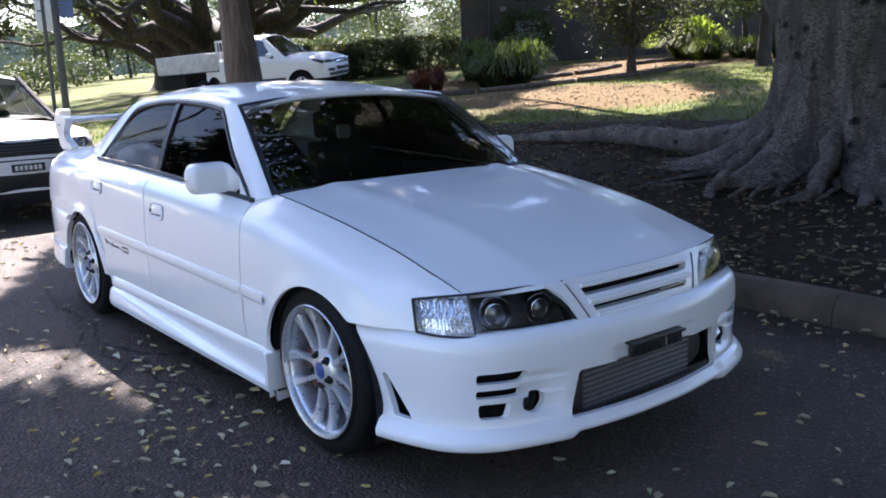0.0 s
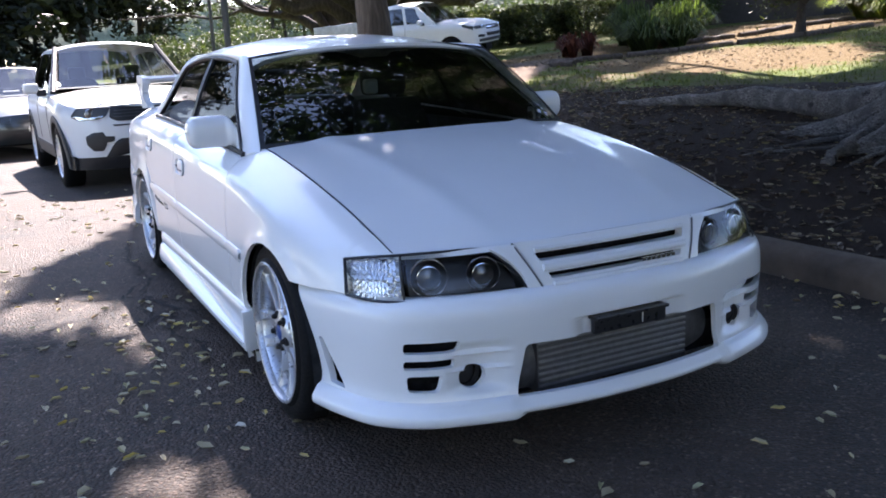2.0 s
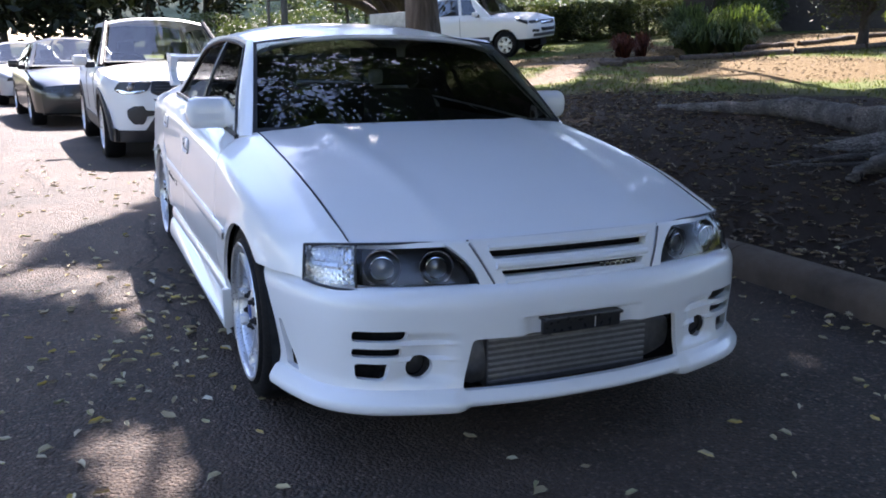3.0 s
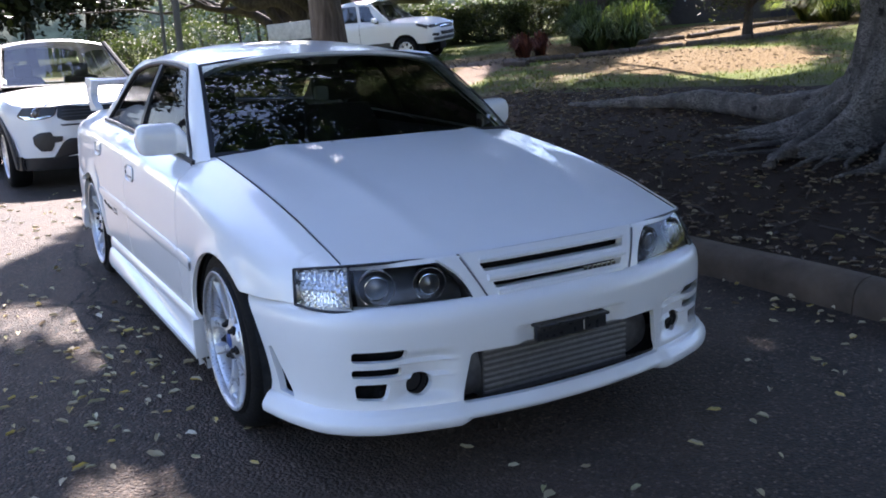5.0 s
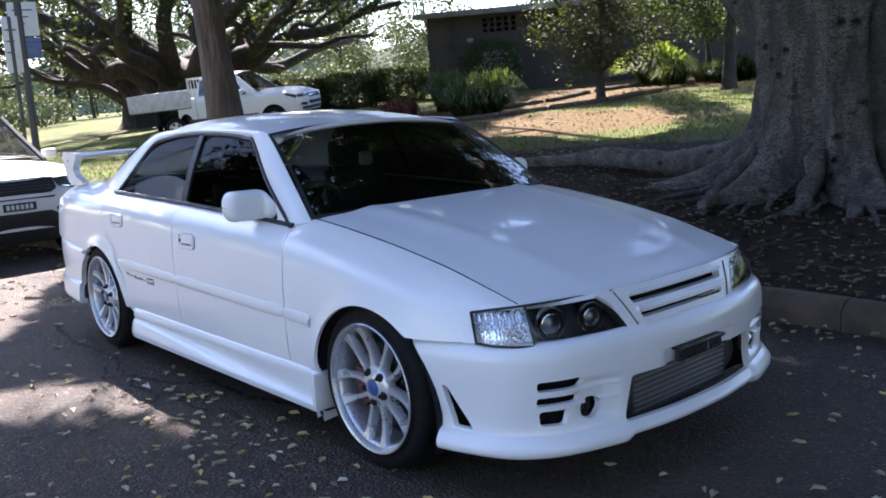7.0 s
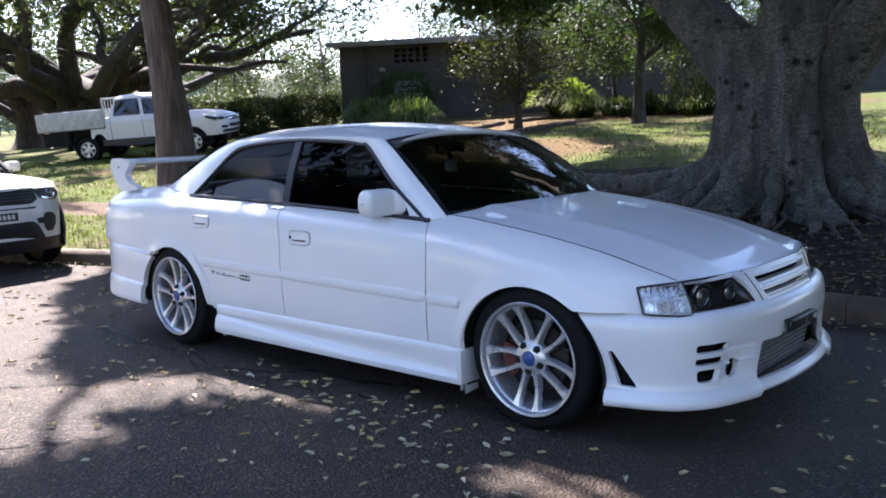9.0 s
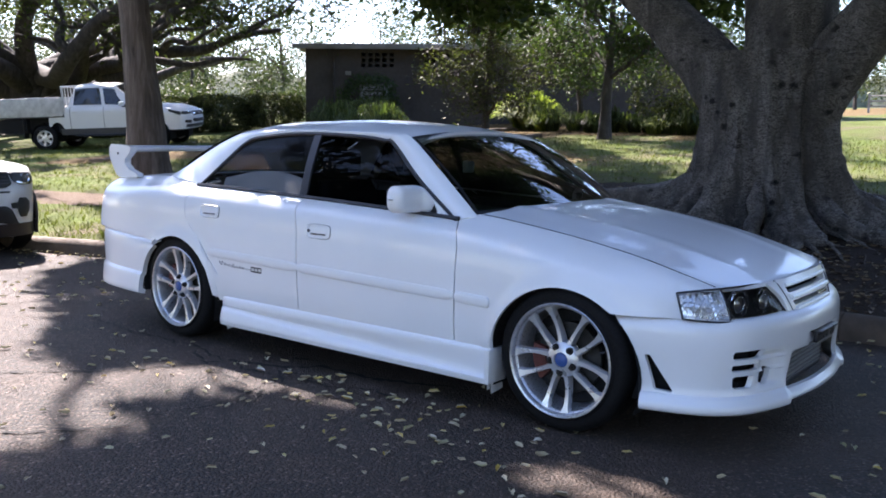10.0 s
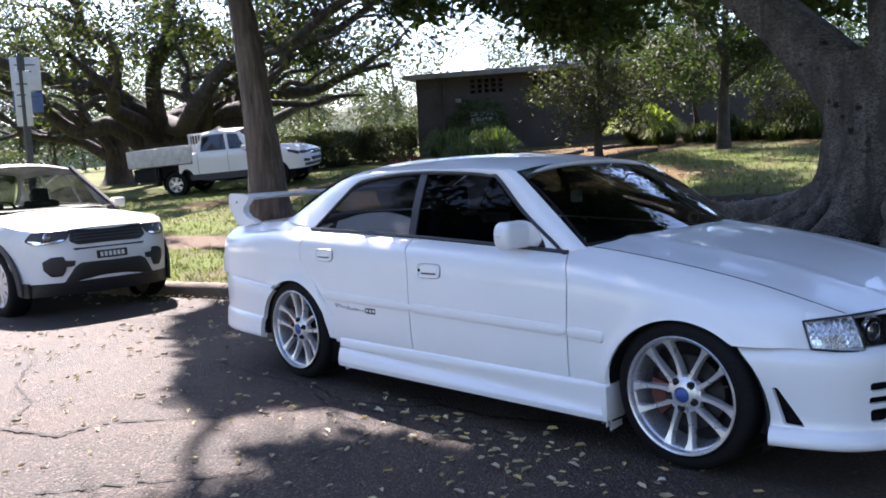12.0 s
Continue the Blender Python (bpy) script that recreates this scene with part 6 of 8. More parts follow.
# the extra clumps are added above the view to shade the verge
make_tree("gum_tree", "tall gum tree with stringy grey-brown bark on the verge", (-9.13, 4.08), 13, 0.285, M_GUMBARK, M_GUMLEAF, 21, 70, 3.7, 1.0, 900, 0.16, (-0.55, -0.55), 0.5, 9, 0.55, gaps=sun_gap, keep=in_shade, extra=[(Vector((-12.6 - 0.42 * k, 5.2 + 3.6 * ((k * 0.618) % 1), 9.3 + 1.6 * ((k * 0.382) % 1))), 1.15) for k in range(22)])


# broad old tree behind the utility truck
def old_tree(base, seed, r0, lims, clump_n, zc, spread):
    rng_ = random.Random(seed)
    nrng = np.random.default_rng(seed)
    b = Vector((base[0], base[1], ground_z(base[0], base[1]) - 0.1))
    t_ = thing("old_park_tree", "broad old park tree with dark low spreading limbs", "tree")
    pts = [b, b + Vector((0.05, 0, 1.3)), b + Vector((0.2, 0, 2.6))]
    fine = [spline(pts, t) for t in lin(0, 1, 14)]
    rr = [r0 * (1 + 0.7 * math.exp(-t * 9)) * (1 - 0.12 * t) for t in lin(0, 1, 14)]
    part("trunk", tube(fine, rr, 20, False), M_DARKBARK, t_)
    ls = []
    def winding(p0, p1, amp, n, rg_):
        """A crooked line from p0 to p1."""
        d = p1 - p0
        sd = Vector((-d.y, d.x, 0)).normalized()
        ctl = [p0]
        for i in range(1, n):
            f = i / n
            ctl.append(p0 + d * f + (sd * rg_.uniform(-1, 1) + Vector((0, 0, rg_.uniform(-0.9, 0.7)))) * amp * math.sin(math.pi * min(f + 0.15, 1)))
        return ctl + [p1]

    for k, (a, up, L) in enumerate(lims):
        a = radians(a)
        d = Vector((math.cos(a), math.sin(a), 0))
        z0 = 1.1 + 1.2 * (k % 3) / 2
        p0 = b + Vector((0, 0, z0)) + d * r0 * 0.4
        p3 = p0 + d * L + Vector((rng_.uniform(-1, 1), rng_.uniform(-1, 1), up))
        ctl = winding(p0, p3, 0.10 * L, 6, rng_)
        q = [spline(ctl, t) for t in lin(0, 1, 26)]
        r_ = [r0 * 0.46 * (1 - 0.80 * t ** 0.8) * (1 + 0.06 * math.sin(11 * t + k)) for t in lin(0, 1, 26)]
        part("limb", tube(q, r_, 12, False), M_DARKBARK, t_)
        ls += list(zip(q, r_))[9:]
        for _ in range(5):
            i = rng_.randint(7, 23)
            e = q[i] + d * rng_.uniform(0.2, 2.4) + Vector((rng_.uniform(-2.6, 2.6), rng_.uniform(-2.6, 2.6), rng_.uniform(-0.5, 2.6)))
            c2 = winding(q[i], e, 0.35, 4, rng_)
            q2 = [spline(c2, t) for t in lin(0, 1, 11)]
            r2 = [r_[i] * 0.62 * (1 - 0.72 * t) for t in lin(0, 1, 11)]
            part("branch", tube(q2, r2, 8, False), M_DARKBARK, t_)
            ls += list(zip(q2, r2))[3:]
    cl = []
    while len(cl) < clump_n:
        q = rng_.choice(ls)[0] + Vector((rng_.gauss(0, 1.1), rng_.gauss(0, 1.1), rng_.gauss(0.5, 0.8)))
        if q.z > b.z + zc:
            cl.append((q, rng_.uniform(0.8, 1.4)))
    clump_tree(t_, cl, ls, rng_, nrng, M_OLDLEAF, 190, 0.2, M_DARKBARK, 0.02)


old_tree((-29.9, 12.7), 7, 0.95, ((10, 4.5, 8), (-35, 2.2, 9), (50, 5, 7.5), (95, 2.6, 9), (140, 4.5, 8), (-80, 3.2, 9), (-120, 5, 8), (-10, 6.5, 6), (30, 1.6, 10), (75, 6.5, 6), (-55, 6, 7), (-2, 3.0, 13), (6, 4.4, 12)), 125, 3.6, 8)
old_tree((-31.6, 11.5), 9, 0.5, ((-100, 3, 6), (-150, 4, 6), (-70, 2.2, 7), (-40, 4.5, 5)), 26, 3.2, 6)

make_tree("small_tree", "small multi-stemmed tree with thin olive foliage by the building", (-10.7, 15.5), 4.2, 0.12, M_DARKBARK, M_OLIVELEAF, 31, 80, 1.6, 0.45, 520, 0.10, (0.0, 0.1), 0.42, 8, 0.3)
make_tree("dark_tree", "dark leafy tree standing before the building wall", (-7.6, 16.5), 6.0, 0.16, M_DARKBARK, M_FIGLEAF, 33, 95, 2.3, 0.6, 520, 0.12, (0.1, 0.0), 0.45, 7, 0.4)
make_tree("dark_tree", "slim shaded tree with olive leaves near the wall", (-9.9, 19.4), 5.2, 0.10, M_DARKBARK, M_GUMLEAF, 35, 80, 2.2, 0.55, 480, 0.11, (-0.3, 0.0), 0.4, 7, 0.35)

# far trees round the park, one joined mass of many
def far_woods():
    rng_ = random.Random(77)
    nrng = np.random.default_rng(77)
    wood, spots, sizes = [], [], []
    n = 0
    places = []
    for k in range(64):
        a = radians(rng_.uniform(76, 167))
        R = rng_.uniform(66, 118)
        places.append((3 + R * math.cos(a), -3 + R * math.sin(a)))
    for x, y in places:
        if y < kerb_y(max(x, -60)) and y > kerb_y(max(x, -60)) - ROAD_W - 1:
            continue
        z = ground_z(max(min(x, 60), -60), y)
        h = rng_.uniform(6, 12)
        b = Vector((x, y, z))
        top = b + Vector((rng_.uniform(-0.8, 0.8), rng_.uniform(-0.8, 0.8), h * 0.75))
        wood.append(tube([b, (b + top) / 2 + Vector((rng_.uniform(-0.4, 0.4), 0, 0)), top], [0.15, 0.11, 0.05], 6, False))
        for _ in range(15):
            c = b + Vector((rng_.gauss(0, h * 0.2), rng_.gauss(0, h * 0.2), h * rng_.uniform(0.18, 1.0)))
            wood.append(tube([(b + top) / 2, c], [0.05, 0.02], 4, False))
            r = h * rng_.uniform(0.08, 0.14)
            spots += [c + Vector(nrng.normal(0, r, 3)) for _ in range(300)]
    tw = thing("far_woods", "mixed park trees along the far edge of the lawns", "trees", kind="stuff")
    part("trunks", join(*wood), M_DARKBARK, tw)
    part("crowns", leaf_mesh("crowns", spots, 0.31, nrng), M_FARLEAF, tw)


far_woods()


def tree_line(u, w):
    """A long ridge of distant crowns, lumpy along its top."""
    a = radians(70 + 108 * u)
    R = 165 + 14 * math.sin(9 * u) + 9 * math.sin(math.pi * w)
    x, y = 3 + R * math.cos(a), -3 + R * math.sin(a)
    h = 8.5 + 3.5 * noise.noise(Vector((x * 0.05, y * 0.05, 3))) + 2.2 * noise.noise(Vector((x * 0.16, y * 0.16, 5)))
    bump_ = 1.3 * noise.noise(Vector((x * 0.45, y * 0.45, w * 6)))
    return Vector((x + bump_ * math.cos(a), y + bump_ * math.sin(a), ground_z(max(min(x, 60), -60), y) - 1 + (h + 1) * math.sin(math.pi * min(w, 0.999)) ** 0.7 + bump_ * 0.5))


tagged(part("backdrop", grid(tree_line, lin(0, 1, 420), lin(0, 1, 13)), plain("distant_foliage", (0.12, 0.135, 0.085), 0.95, vary=0.5, scale=0.5, grain=0.6)), "distant hazy line of olive trees", "trees", kind="structure")
# the six at x > 0 are unseen, added to dim light on nose and road
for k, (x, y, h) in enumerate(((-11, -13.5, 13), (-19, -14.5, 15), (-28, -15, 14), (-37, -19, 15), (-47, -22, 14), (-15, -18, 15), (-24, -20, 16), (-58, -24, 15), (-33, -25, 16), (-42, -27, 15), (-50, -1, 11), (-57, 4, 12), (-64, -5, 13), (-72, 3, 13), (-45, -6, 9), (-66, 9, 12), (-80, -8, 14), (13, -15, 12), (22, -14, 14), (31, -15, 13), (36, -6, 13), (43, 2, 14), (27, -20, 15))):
    make_tree("street_tree", "tall dark tree by the road, those ahead added unseen", (x, y), h, 0.3, M_DARKBARK, M_STREETLEAF, 400 + k, 46, 3.6, 1.5, 110, 0.62, (0.2, 0.1), 0.5, 8, 0.3, group="trees across the road")


# unseen trees added to block sky light from ahead of the car
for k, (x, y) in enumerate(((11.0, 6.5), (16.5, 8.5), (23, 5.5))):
    make_tree("street_tree", "broad dark tree added out of view to cut front light", (x, y), 11, 0.35, M_DARKBARK, M_STREETLEAF, 440 + k, 46, 4.2, 1.5, 90, 0.60, (0.2, 0.1), 0.45, 9, 0.22, group="trees along the verge")


# ---- shrubs, hedge, tussocks ----
def tussock(name, label, base, n, height, spread, mat, seed, width=0.02, up=1.0):
    rng_ = random.Random(seed)
    b = Vector((base[0], base[1], ground_z(base[0], base[1])))
    verts, faces = [], []
    for _ in range(n):
        a = rng_.uniform(0, TAU)
        r0 = spread * 0.35 * math.sqrt(rng_.random())
        out = rng_.uniform(0.15, 1.0)
        h = height * rng_.uniform(0.6, 1.05) * (1.05 - 0.45 * out)
        d = Vector((math.cos(a), math.sin(a), 0))
        s = Vector((-d.y, d.x, 0)) * width * rng_.uniform(0.6, 1.2)
        p0 = b + Vector((math.cos(a + 1) * r0, math.sin(a + 1) * r0, 0))
        p1 = p0 + d * spread * out * 0.4 + Vector((0, 0, h * 0.75 * up))
        p2 = p0 + d * spread * out * 0.8 + Vector((0, 0, h * up))
        p3 = p0 + d * spread * out * 1.15 + Vector((0, 0, h * (0.95 - 0.45 * out) * up))
        k = len(verts)
        verts += [p0 - s * 0.7, p0 + s * 0.7, p1 - s, p1 + s, p2 - s * 0.7, p2 + s * 0.7, p3]
        faces += [(k, k + 1, k + 3, k + 2), (k + 2, k + 3, k + 5, k + 4), (k + 4, k + 5, k + 6)]
    t_ = thing(name, label, "plant")
    part("foliage", (verts, faces), mat, t_)["kind"] = "stuff"
    return t_


tussock("grass_tussock", "large bright strappy tussock in bark mulch", (-12.1, 19.8), 1500, 1.25, 1.15, M_GRASSBLADE, 41, 0.022)
for k, (x, y, h, s) in enumerate(((-14.6, 13.6, 1.2, 0.8), (-13.2, 13.9, 1.1, 0.75), (-15.4, 14.4, 1.2, 0.8), (-14.0, 15.0, 1.1, 0.8), (-12.5, 12.3, 0.85, 0.75), (-13.2, 12.9, 0.95, 0.7), (-12.1, 12.9, 0.8, 0.7))):
    tussock("strap_plant", "dark green strap-leaved clump beside the timber edging", (x, y), 420, h, s, M_DARKBLADE, 50 + k, 0.02)
for k, (x, y) in enumerate(((-13.6, 11.0), (-13.9, 11.7), (-14.3, 11.4))):
    tussock("red_cordyline", "small dark red spiky plant in mulch", (x, y), 220, 0.62, 0.36, M_REDLEAF, 60 + k, 0.018)
for k in range(16):
    rr_ = random.Random(90 + k)
    x = -10.9 + k * 0.42 + rr_.uniform(-0.2, 0.2)
    y = 19.3 - 0.05 * k + rr_.uniform(-0.5, 0.5)
    tussock("border_plant", "low strap-leaved border plant against the wall", (x, y), 170, rr_.uniform(0.45, 0.8), 0.5, M_DARKBLADE if k % 3 else M_GRASSBLADE, 100 + k, 0.02)


def bush(name, label, base, rx, ry, h, n, size, mat, seed, category="shrub", square=2.0):
    nrng = np.random.default_rng(seed)
    rng_ = random.Random(seed)
    b = Vector((base[0], base[1], ground_z(base[0], base[1])))
    t_ = thing(name, label, category)
    wood, spots = [], []
    for _ in range(14):
        e = b + Vector((rng_.uniform(-rx, rx) * 0.7, rng_.uniform(-ry, ry) * 0.7, h * rng_.uniform(0.5, 0.9)))
        wood.append(tube([b, (b + e) / 2 + Vector((0, 0, 0.1)), e], [0.03, 0.02, 0.008], 5, False))
    q = nrng.normal(0, 1, (n, 3))
    q /= (np.abs(q) ** square).sum(1)[:, None] ** (1 / square)
    q *= nrng.uniform(0.55, 1.0, n)[:, None] ** 0.5
    for v in q:
        w = 1 + 0.22 * noise.noise(Vector((v[0] * 2.2 + seed, v[1] * 2.2, v[2] * 2.2)))
        spots.append(b + Vector((v[0] * rx * w, v[1] * ry * w, h * 0.52 + v[2] * h * 0.5 * w)))
    part("stem", join(*wood), M_DARKBARK, t_)["kind"] = "stuff"
    part("foliage", leaf_mesh("foliage", spots, size, nrng, 0.45, 0.0), mat, t_)
    return t_


bush("dark_shrub", "dark leafy shrub against the building wall", (-18.3, 19.0), 1.2, 1.0, 1.9, 4500, 0.11, M_FIGLEAF, 201)
bush("dark_shrub", "dark leafy shrub at the corner of the bed", (-16.9, 17.6), 1.1, 0.9, 1.1, 3000, 0.10, M_GUMLEAF, 202)
bush("garden_shrub", "sunlit green shrub near the wall", (-7.6, 20.0), 1.0, 0.9, 1.7, 3000, 0.10, M_OLIVELEAF, 203)
bush("garden_shrub", "rounded green shrub near the wall", (-6.2, 19.2), 1.2, 0.9, 1.2, 3000, 0.10, M_OLIVELEAF, 204)
hx = [(-21.6, 17.4), (-22.2, 15.6), (-22.8, 13.9), (-23.5, 12.2)]
for k, (x, y) in enumerate(hx):
    bush("hedge", "clipped green hedge lit from above", (x, y), 0.8, 1.2, 1.2, 12000, 0.10, M_OLIVELEAF, 210 + k, "hedge", 5.0)
for k, (x, y, r) in enumerate(((-42, 9, 1.6), (-46, 12, 1.8), (-38, 6.5, 1.3), (-50, 7, 2.0), (-34, 20, 1.6), (-36, 24, 1.8), (-30, 27, 1.6))):
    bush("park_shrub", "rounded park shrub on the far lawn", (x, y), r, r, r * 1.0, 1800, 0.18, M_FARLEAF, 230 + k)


# ---- building, signs, edging ----
M_WALL = plain("dark_painted_brick", (0.062, 0.053, 0.046), 0.85, vary=0.25, scale=1.2, grain=0.4)
M_FASCIA = plain("weathered_fascia", (0.23, 0.22, 0.20), 0.8, vary=0.3, scale=2.0, grain=0.3)
M_DOOR = plain("dark_door", (0.028, 0.028, 0.034), 0.6, vary=0.2, scale=4)
M_BOARD = plain("pale_notice", (0.42, 0.43, 0.44), 0.5, vary=0.2, scale=8)
M_LOG = bark_mat("edging_timber", (0.03, 0.022, 0.018), (0.09, 0.07, 0.055), (0.19, 0.155, 0.13), 16, (0.2, 1, 1))
wall_dir = Vector((0.845, 0.535, 0))
BM = Matrix.Translation((-20.8, 18.3, 1.50)) @ Matrix.Rotation(math.atan2(wall_dir.y, wall_dir.x), 4, "Z")
bld = thing("amenities_block", "low dark flat-roofed amenities building behind the trees", "building", BM)
LEN, HGT = 19.0, 2.95


def holes_wall():
    cut = []
    for x0 in (2.05, 4.35):
        for i in range(5):
            for j in range(3):
                cut.append(prism([(x0 + i * 0.26, 2.30 + j * 0.19), (x0 + i * 0.26 + 0.17, 2.30 + j * 0.19), (x0 + i * 0.26 + 0.17, 2.43 + j * 0.19), (x0 + i * 0.26, 2.43 + j * 0.19)], 1, -0.2, 0.4))
    cut.append(prism([(6.45, -0.01), (7.65, -0.01), (7.65, 2.05), (6.45, 2.05)], 1, -0.2, 0.4))
    return carved(box(0, LEN, 0, 0.23, -0.5, HGT), cut, "front_wall")


part("front_wall", holes_wall(), M_WALL, bld)
part("end_wall", box(0, 0.23, 0.232, 7, -0.5, HGT), M_WALL, bld)
part("end_wall", box(LEN - 0.23, LEN, 0.232, 7, -0.5, HGT), M_WALL, bld)
part("back_wall", box(0.232, LEN - 0.232, 6.77, 7, -0.5, HGT), M_WALL, bld)
part("inner_dark", box(0.3, LEN - 0.3, 0.6, 0.7, -0.4, HGT - 0.1), M_DARK, bld)
rf_ = part("roof", box(-0.35, LEN + 0.3, -0.45, 7.3, HGT + 0.002, HGT + 0.12, 0.01), M_FASCIA, bld, "thin flat roof slab with a pale edge")
part("fascia", box(-0.38, LEN + 0.33, -0.48, -0.452, HGT - 0.05, HGT + 0.14, 0.005), M_FASCIA, rf_)
part("downpipe", tube([(1.05, -0.06, -0.4), (1.05, -0.06, HGT)], 0.045, 10), M_WALL, bld)
d_ = part("door", box(6.5, 7.6, 0.08, 0.12, 0, 2.02, 0.005), M_DOOR, bld, "dark closed door")
part("door_frame", join(box(6.45, 6.5, 0.02, 0.16, 0, 2.05), box(7.6, 7.65, 0.02, 0.16, 0, 2.05), box(6.5, 7.6, 0.02, 0.16, 2.02, 2.05)), M_WALL, bld)
part("door_step", box(6.2, 7.9, -0.7, -0.01, -0.12, -0.02, 0.01), M_KERB, bld)
bo = part("notice_board", box(2.05, 3.15, -0.07, -0.01, 0.55, 1.62, 0.01), M_BOARD, bld, "pale notice board on the wall")
part("board_frame", join(box(2.0, 2.06, -0.09, -0.005, 0.5, 1.67), box(3.14, 3.2, -0.09, -0.005, 0.5, 1.67), box(2.0, 3.2, -0.09, -0.005, 1.61, 1.68)), M_FASCIA, bo)
for k in range(4):
    part("notice_line", box(2.2, 3.0 - 0.12 * (k % 2), -0.078, -0.0705, 1.42 - k * 0.18, 1.47 - k * 0.18), M_WALL, bo)
part("wall_lamp", box(1.5, 1.7, -0.16, -0.01, 2.0, 2.14, 0.02), M_FASCIA, bld)

# timber edging of the garden bed
def log(p, q, r=0.075):
    p, q = Vector((*p, 0)), Vector((*q, 0))
    pts = [p + (q - p) * t for t in lin(0, 1, 7)]
    pts = [Vector((v.x, v.y, ground_z(v.x, v.y) + r * 0.55 + 0.01 * math.sin(9 * k))) for k, v in enumerate(pts)]
    return tube(pts, [r * (1 + 0.08 * math.sin(3 * k + p.x)) for k in range(7)], 10)


edging = []
for k in range(6):
    xa, xb = -12.3 + 0.48 * k, -12.3 + 0.48 * (k + 1) - 0.03
    edging.append(((xa, bed_edge(xa)), (xb, bed_edge(xb) + 0.06 * (-1) ** k)))
edging += [((-12.8, 9.9), (-11.9, 9.5)), ((-11.9, 9.3), (-11.1, 9.3)), ((-12.5, 13.3), (-12.3, 15.0)), ((-12.3, 15.2), (-12.5, 17.2)), ((-12.4, 17.4), (-12.0, 19.0))]
for a, b in edging:
    lg = tagged(part("edging_log", log(a, b), M_LOG), "weathered round timber edging the mulch bed", "log", "edging logs")


# sign posts on the verge
def sign_post(x, y, h, r, plates, label):
    b = Vector((x, y, ground_z(x, y)))
    t_ = thing("sign_post", label, "sign")
    part("post", tube([b - Vector((0, 0, 0.1)), b + Vector((0, 0, h))], r, 12), M_GREYPLASTIC, t_)
    for w, z0, z1, off, mat, lab in plates:
        p = box(b.x - 0.012, b.x + 0.012, b.y + off - w / 2, b.y + off + w / 2, b.z + z0, b.z + z1, 0.006)
        q = part("sign_plate", moved(p, Matrix.Translation(b) @ Matrix.Rotation(radians(-25), 4, "Z") @ Matrix.Translation(-b)), mat, t_, lab)
        for k in range(3):
            zz = z1 - (z1 - z0) * (0.25 + 0.2 * k)
            bar = box(b.x + 0.0125, b.x + 0.0145, b.y + off - w * 0.35, b.y + off + w * (0.35 - 0.15 * k), b.z + zz, b.z + zz + 0.035)
            part("sign_mark", moved(bar, Matrix.Translation(b) @ Matrix.Rotation(radians(-25), 4, "Z") @ Matrix.Translation(-b)), M_GREYPLASTIC, q)


M_BLUESIGN = plain("blue_sign", (0.06, 0.11, 0.25), 0.4, vary=0.15)
M_WHITESIGN = plain("white_sign", (0.6, 0.62, 0.64), 0.4, vary=0.1)
sign_post(-22.0, 4.75, 4.3, 0.10, ((0.75, 2.75, 3.3, 0.1, M_BLUESIGN, "blue plate"), (0.75, 3.35, 4.25, 0.1, M_WHITESIGN, "pale plate")), "dark round post with pale and blue sign plates")
sign_post(-18.6, 3.55, 3.6, 0.045, ((0.36, 2.3, 3.6, 0.0, M_WHITESIGN, "tall white plate"),), "thin post with a tall white sign plate")
part("lamp_pole", tube([(-17.5, -5.2, -0.2), (-17.6, -5.25, 5.0), (-17.9, -5.4, 9.0)], [0.11, 0.09, 0.06], 12), plain("pale_pole", (0.32, 0.31, 0.29), 0.8, vary=0.2))
tagged(bpy.data.objects["lamp_pole"], "leaning pale grey pole beside the road", "pole")

# low rail fence on the lawn behind the fig
fence = thing("rail_fence", "pale low post-and-rail fence across the far lawn", "fence")
for k in range(26):
    x, y = -8 + k * 1.6, 47.0 - k * 0.35
    z = ground_z(x, y)
    part("post", box(x - 0.05, x + 0.05, y - 0.05, y + 0.05, z - 0.1, z + 1.0), M_FASCIA, fence)
    if k:
        z0 = ground_z(x - 1.6, y + 0.35)
        for h in (0.35, 0.62, 0.9):
            part("rail", tube([(x - 1.6, y + 0.35, z0 + h), (x, y, z + h)], 0.035, 6), M_FASCIA, fence)


# ---- the other vehicles ----


def road_wheel(parent, R, rim_r, mat, spokes=5, width=0.22):
    w = part("wheel", lathe([(rim_r, -0.005), (rim_r + 0.01, -0.012), (R - 0.04, -0.012), (R - 0.012, 0.006), (R, 0.04), (R, width - 0.04), (R - 0.02, width)], 40), M_RUBBER, parent, "black tyre")
    part("rim", lathe([(rim_r + 0.004, -0.006), (rim_r - 0.012, -0.010), (rim_r - 0.02, 0.01), (rim_r - 0.03, 0.10)], 40), mat, w)
    part("hub", lathe([(0.0, 0.0), (0.05, 0.0), (0.07, 0.012), (0.07, 0.05)], 20), mat, w)
    for k in range(spokes):
        a = TAU * k / spokes
        c, s = math.cos(a), math.sin(a)
        pts = []
        for r, h, y in ((0.05, 0.040, 0.004), (rim_r * 0.55, 0.032, 0.012), (rim_r - 0.012, 0.046, 0.004)):
            pts.append((Vector((r * c - h * s, y, r * s + h * c)), Vector((r * c + h * s, y, r * s - h * c))))
        vv = [p for q in pts for p in q] + [p + Vector((0, 0.04, 0)) for q in pts for p in q]
        ff = [(0, 1, 3, 2), (2, 3, 5, 4), (6, 8, 9, 7), (8, 10, 11, 9), (0, 2, 8, 6), (2, 4, 10, 8), (1, 7, 9, 3), (3, 9, 11, 5)]
        part("spoke", (vv, ff), mat, w)
    # near-black disc that paints the shade behind the spokes
    part("brake", lathe([(0.0, 0.09), (rim_r - 0.02, 0.09)], 28), M_DARK, w)
    return w


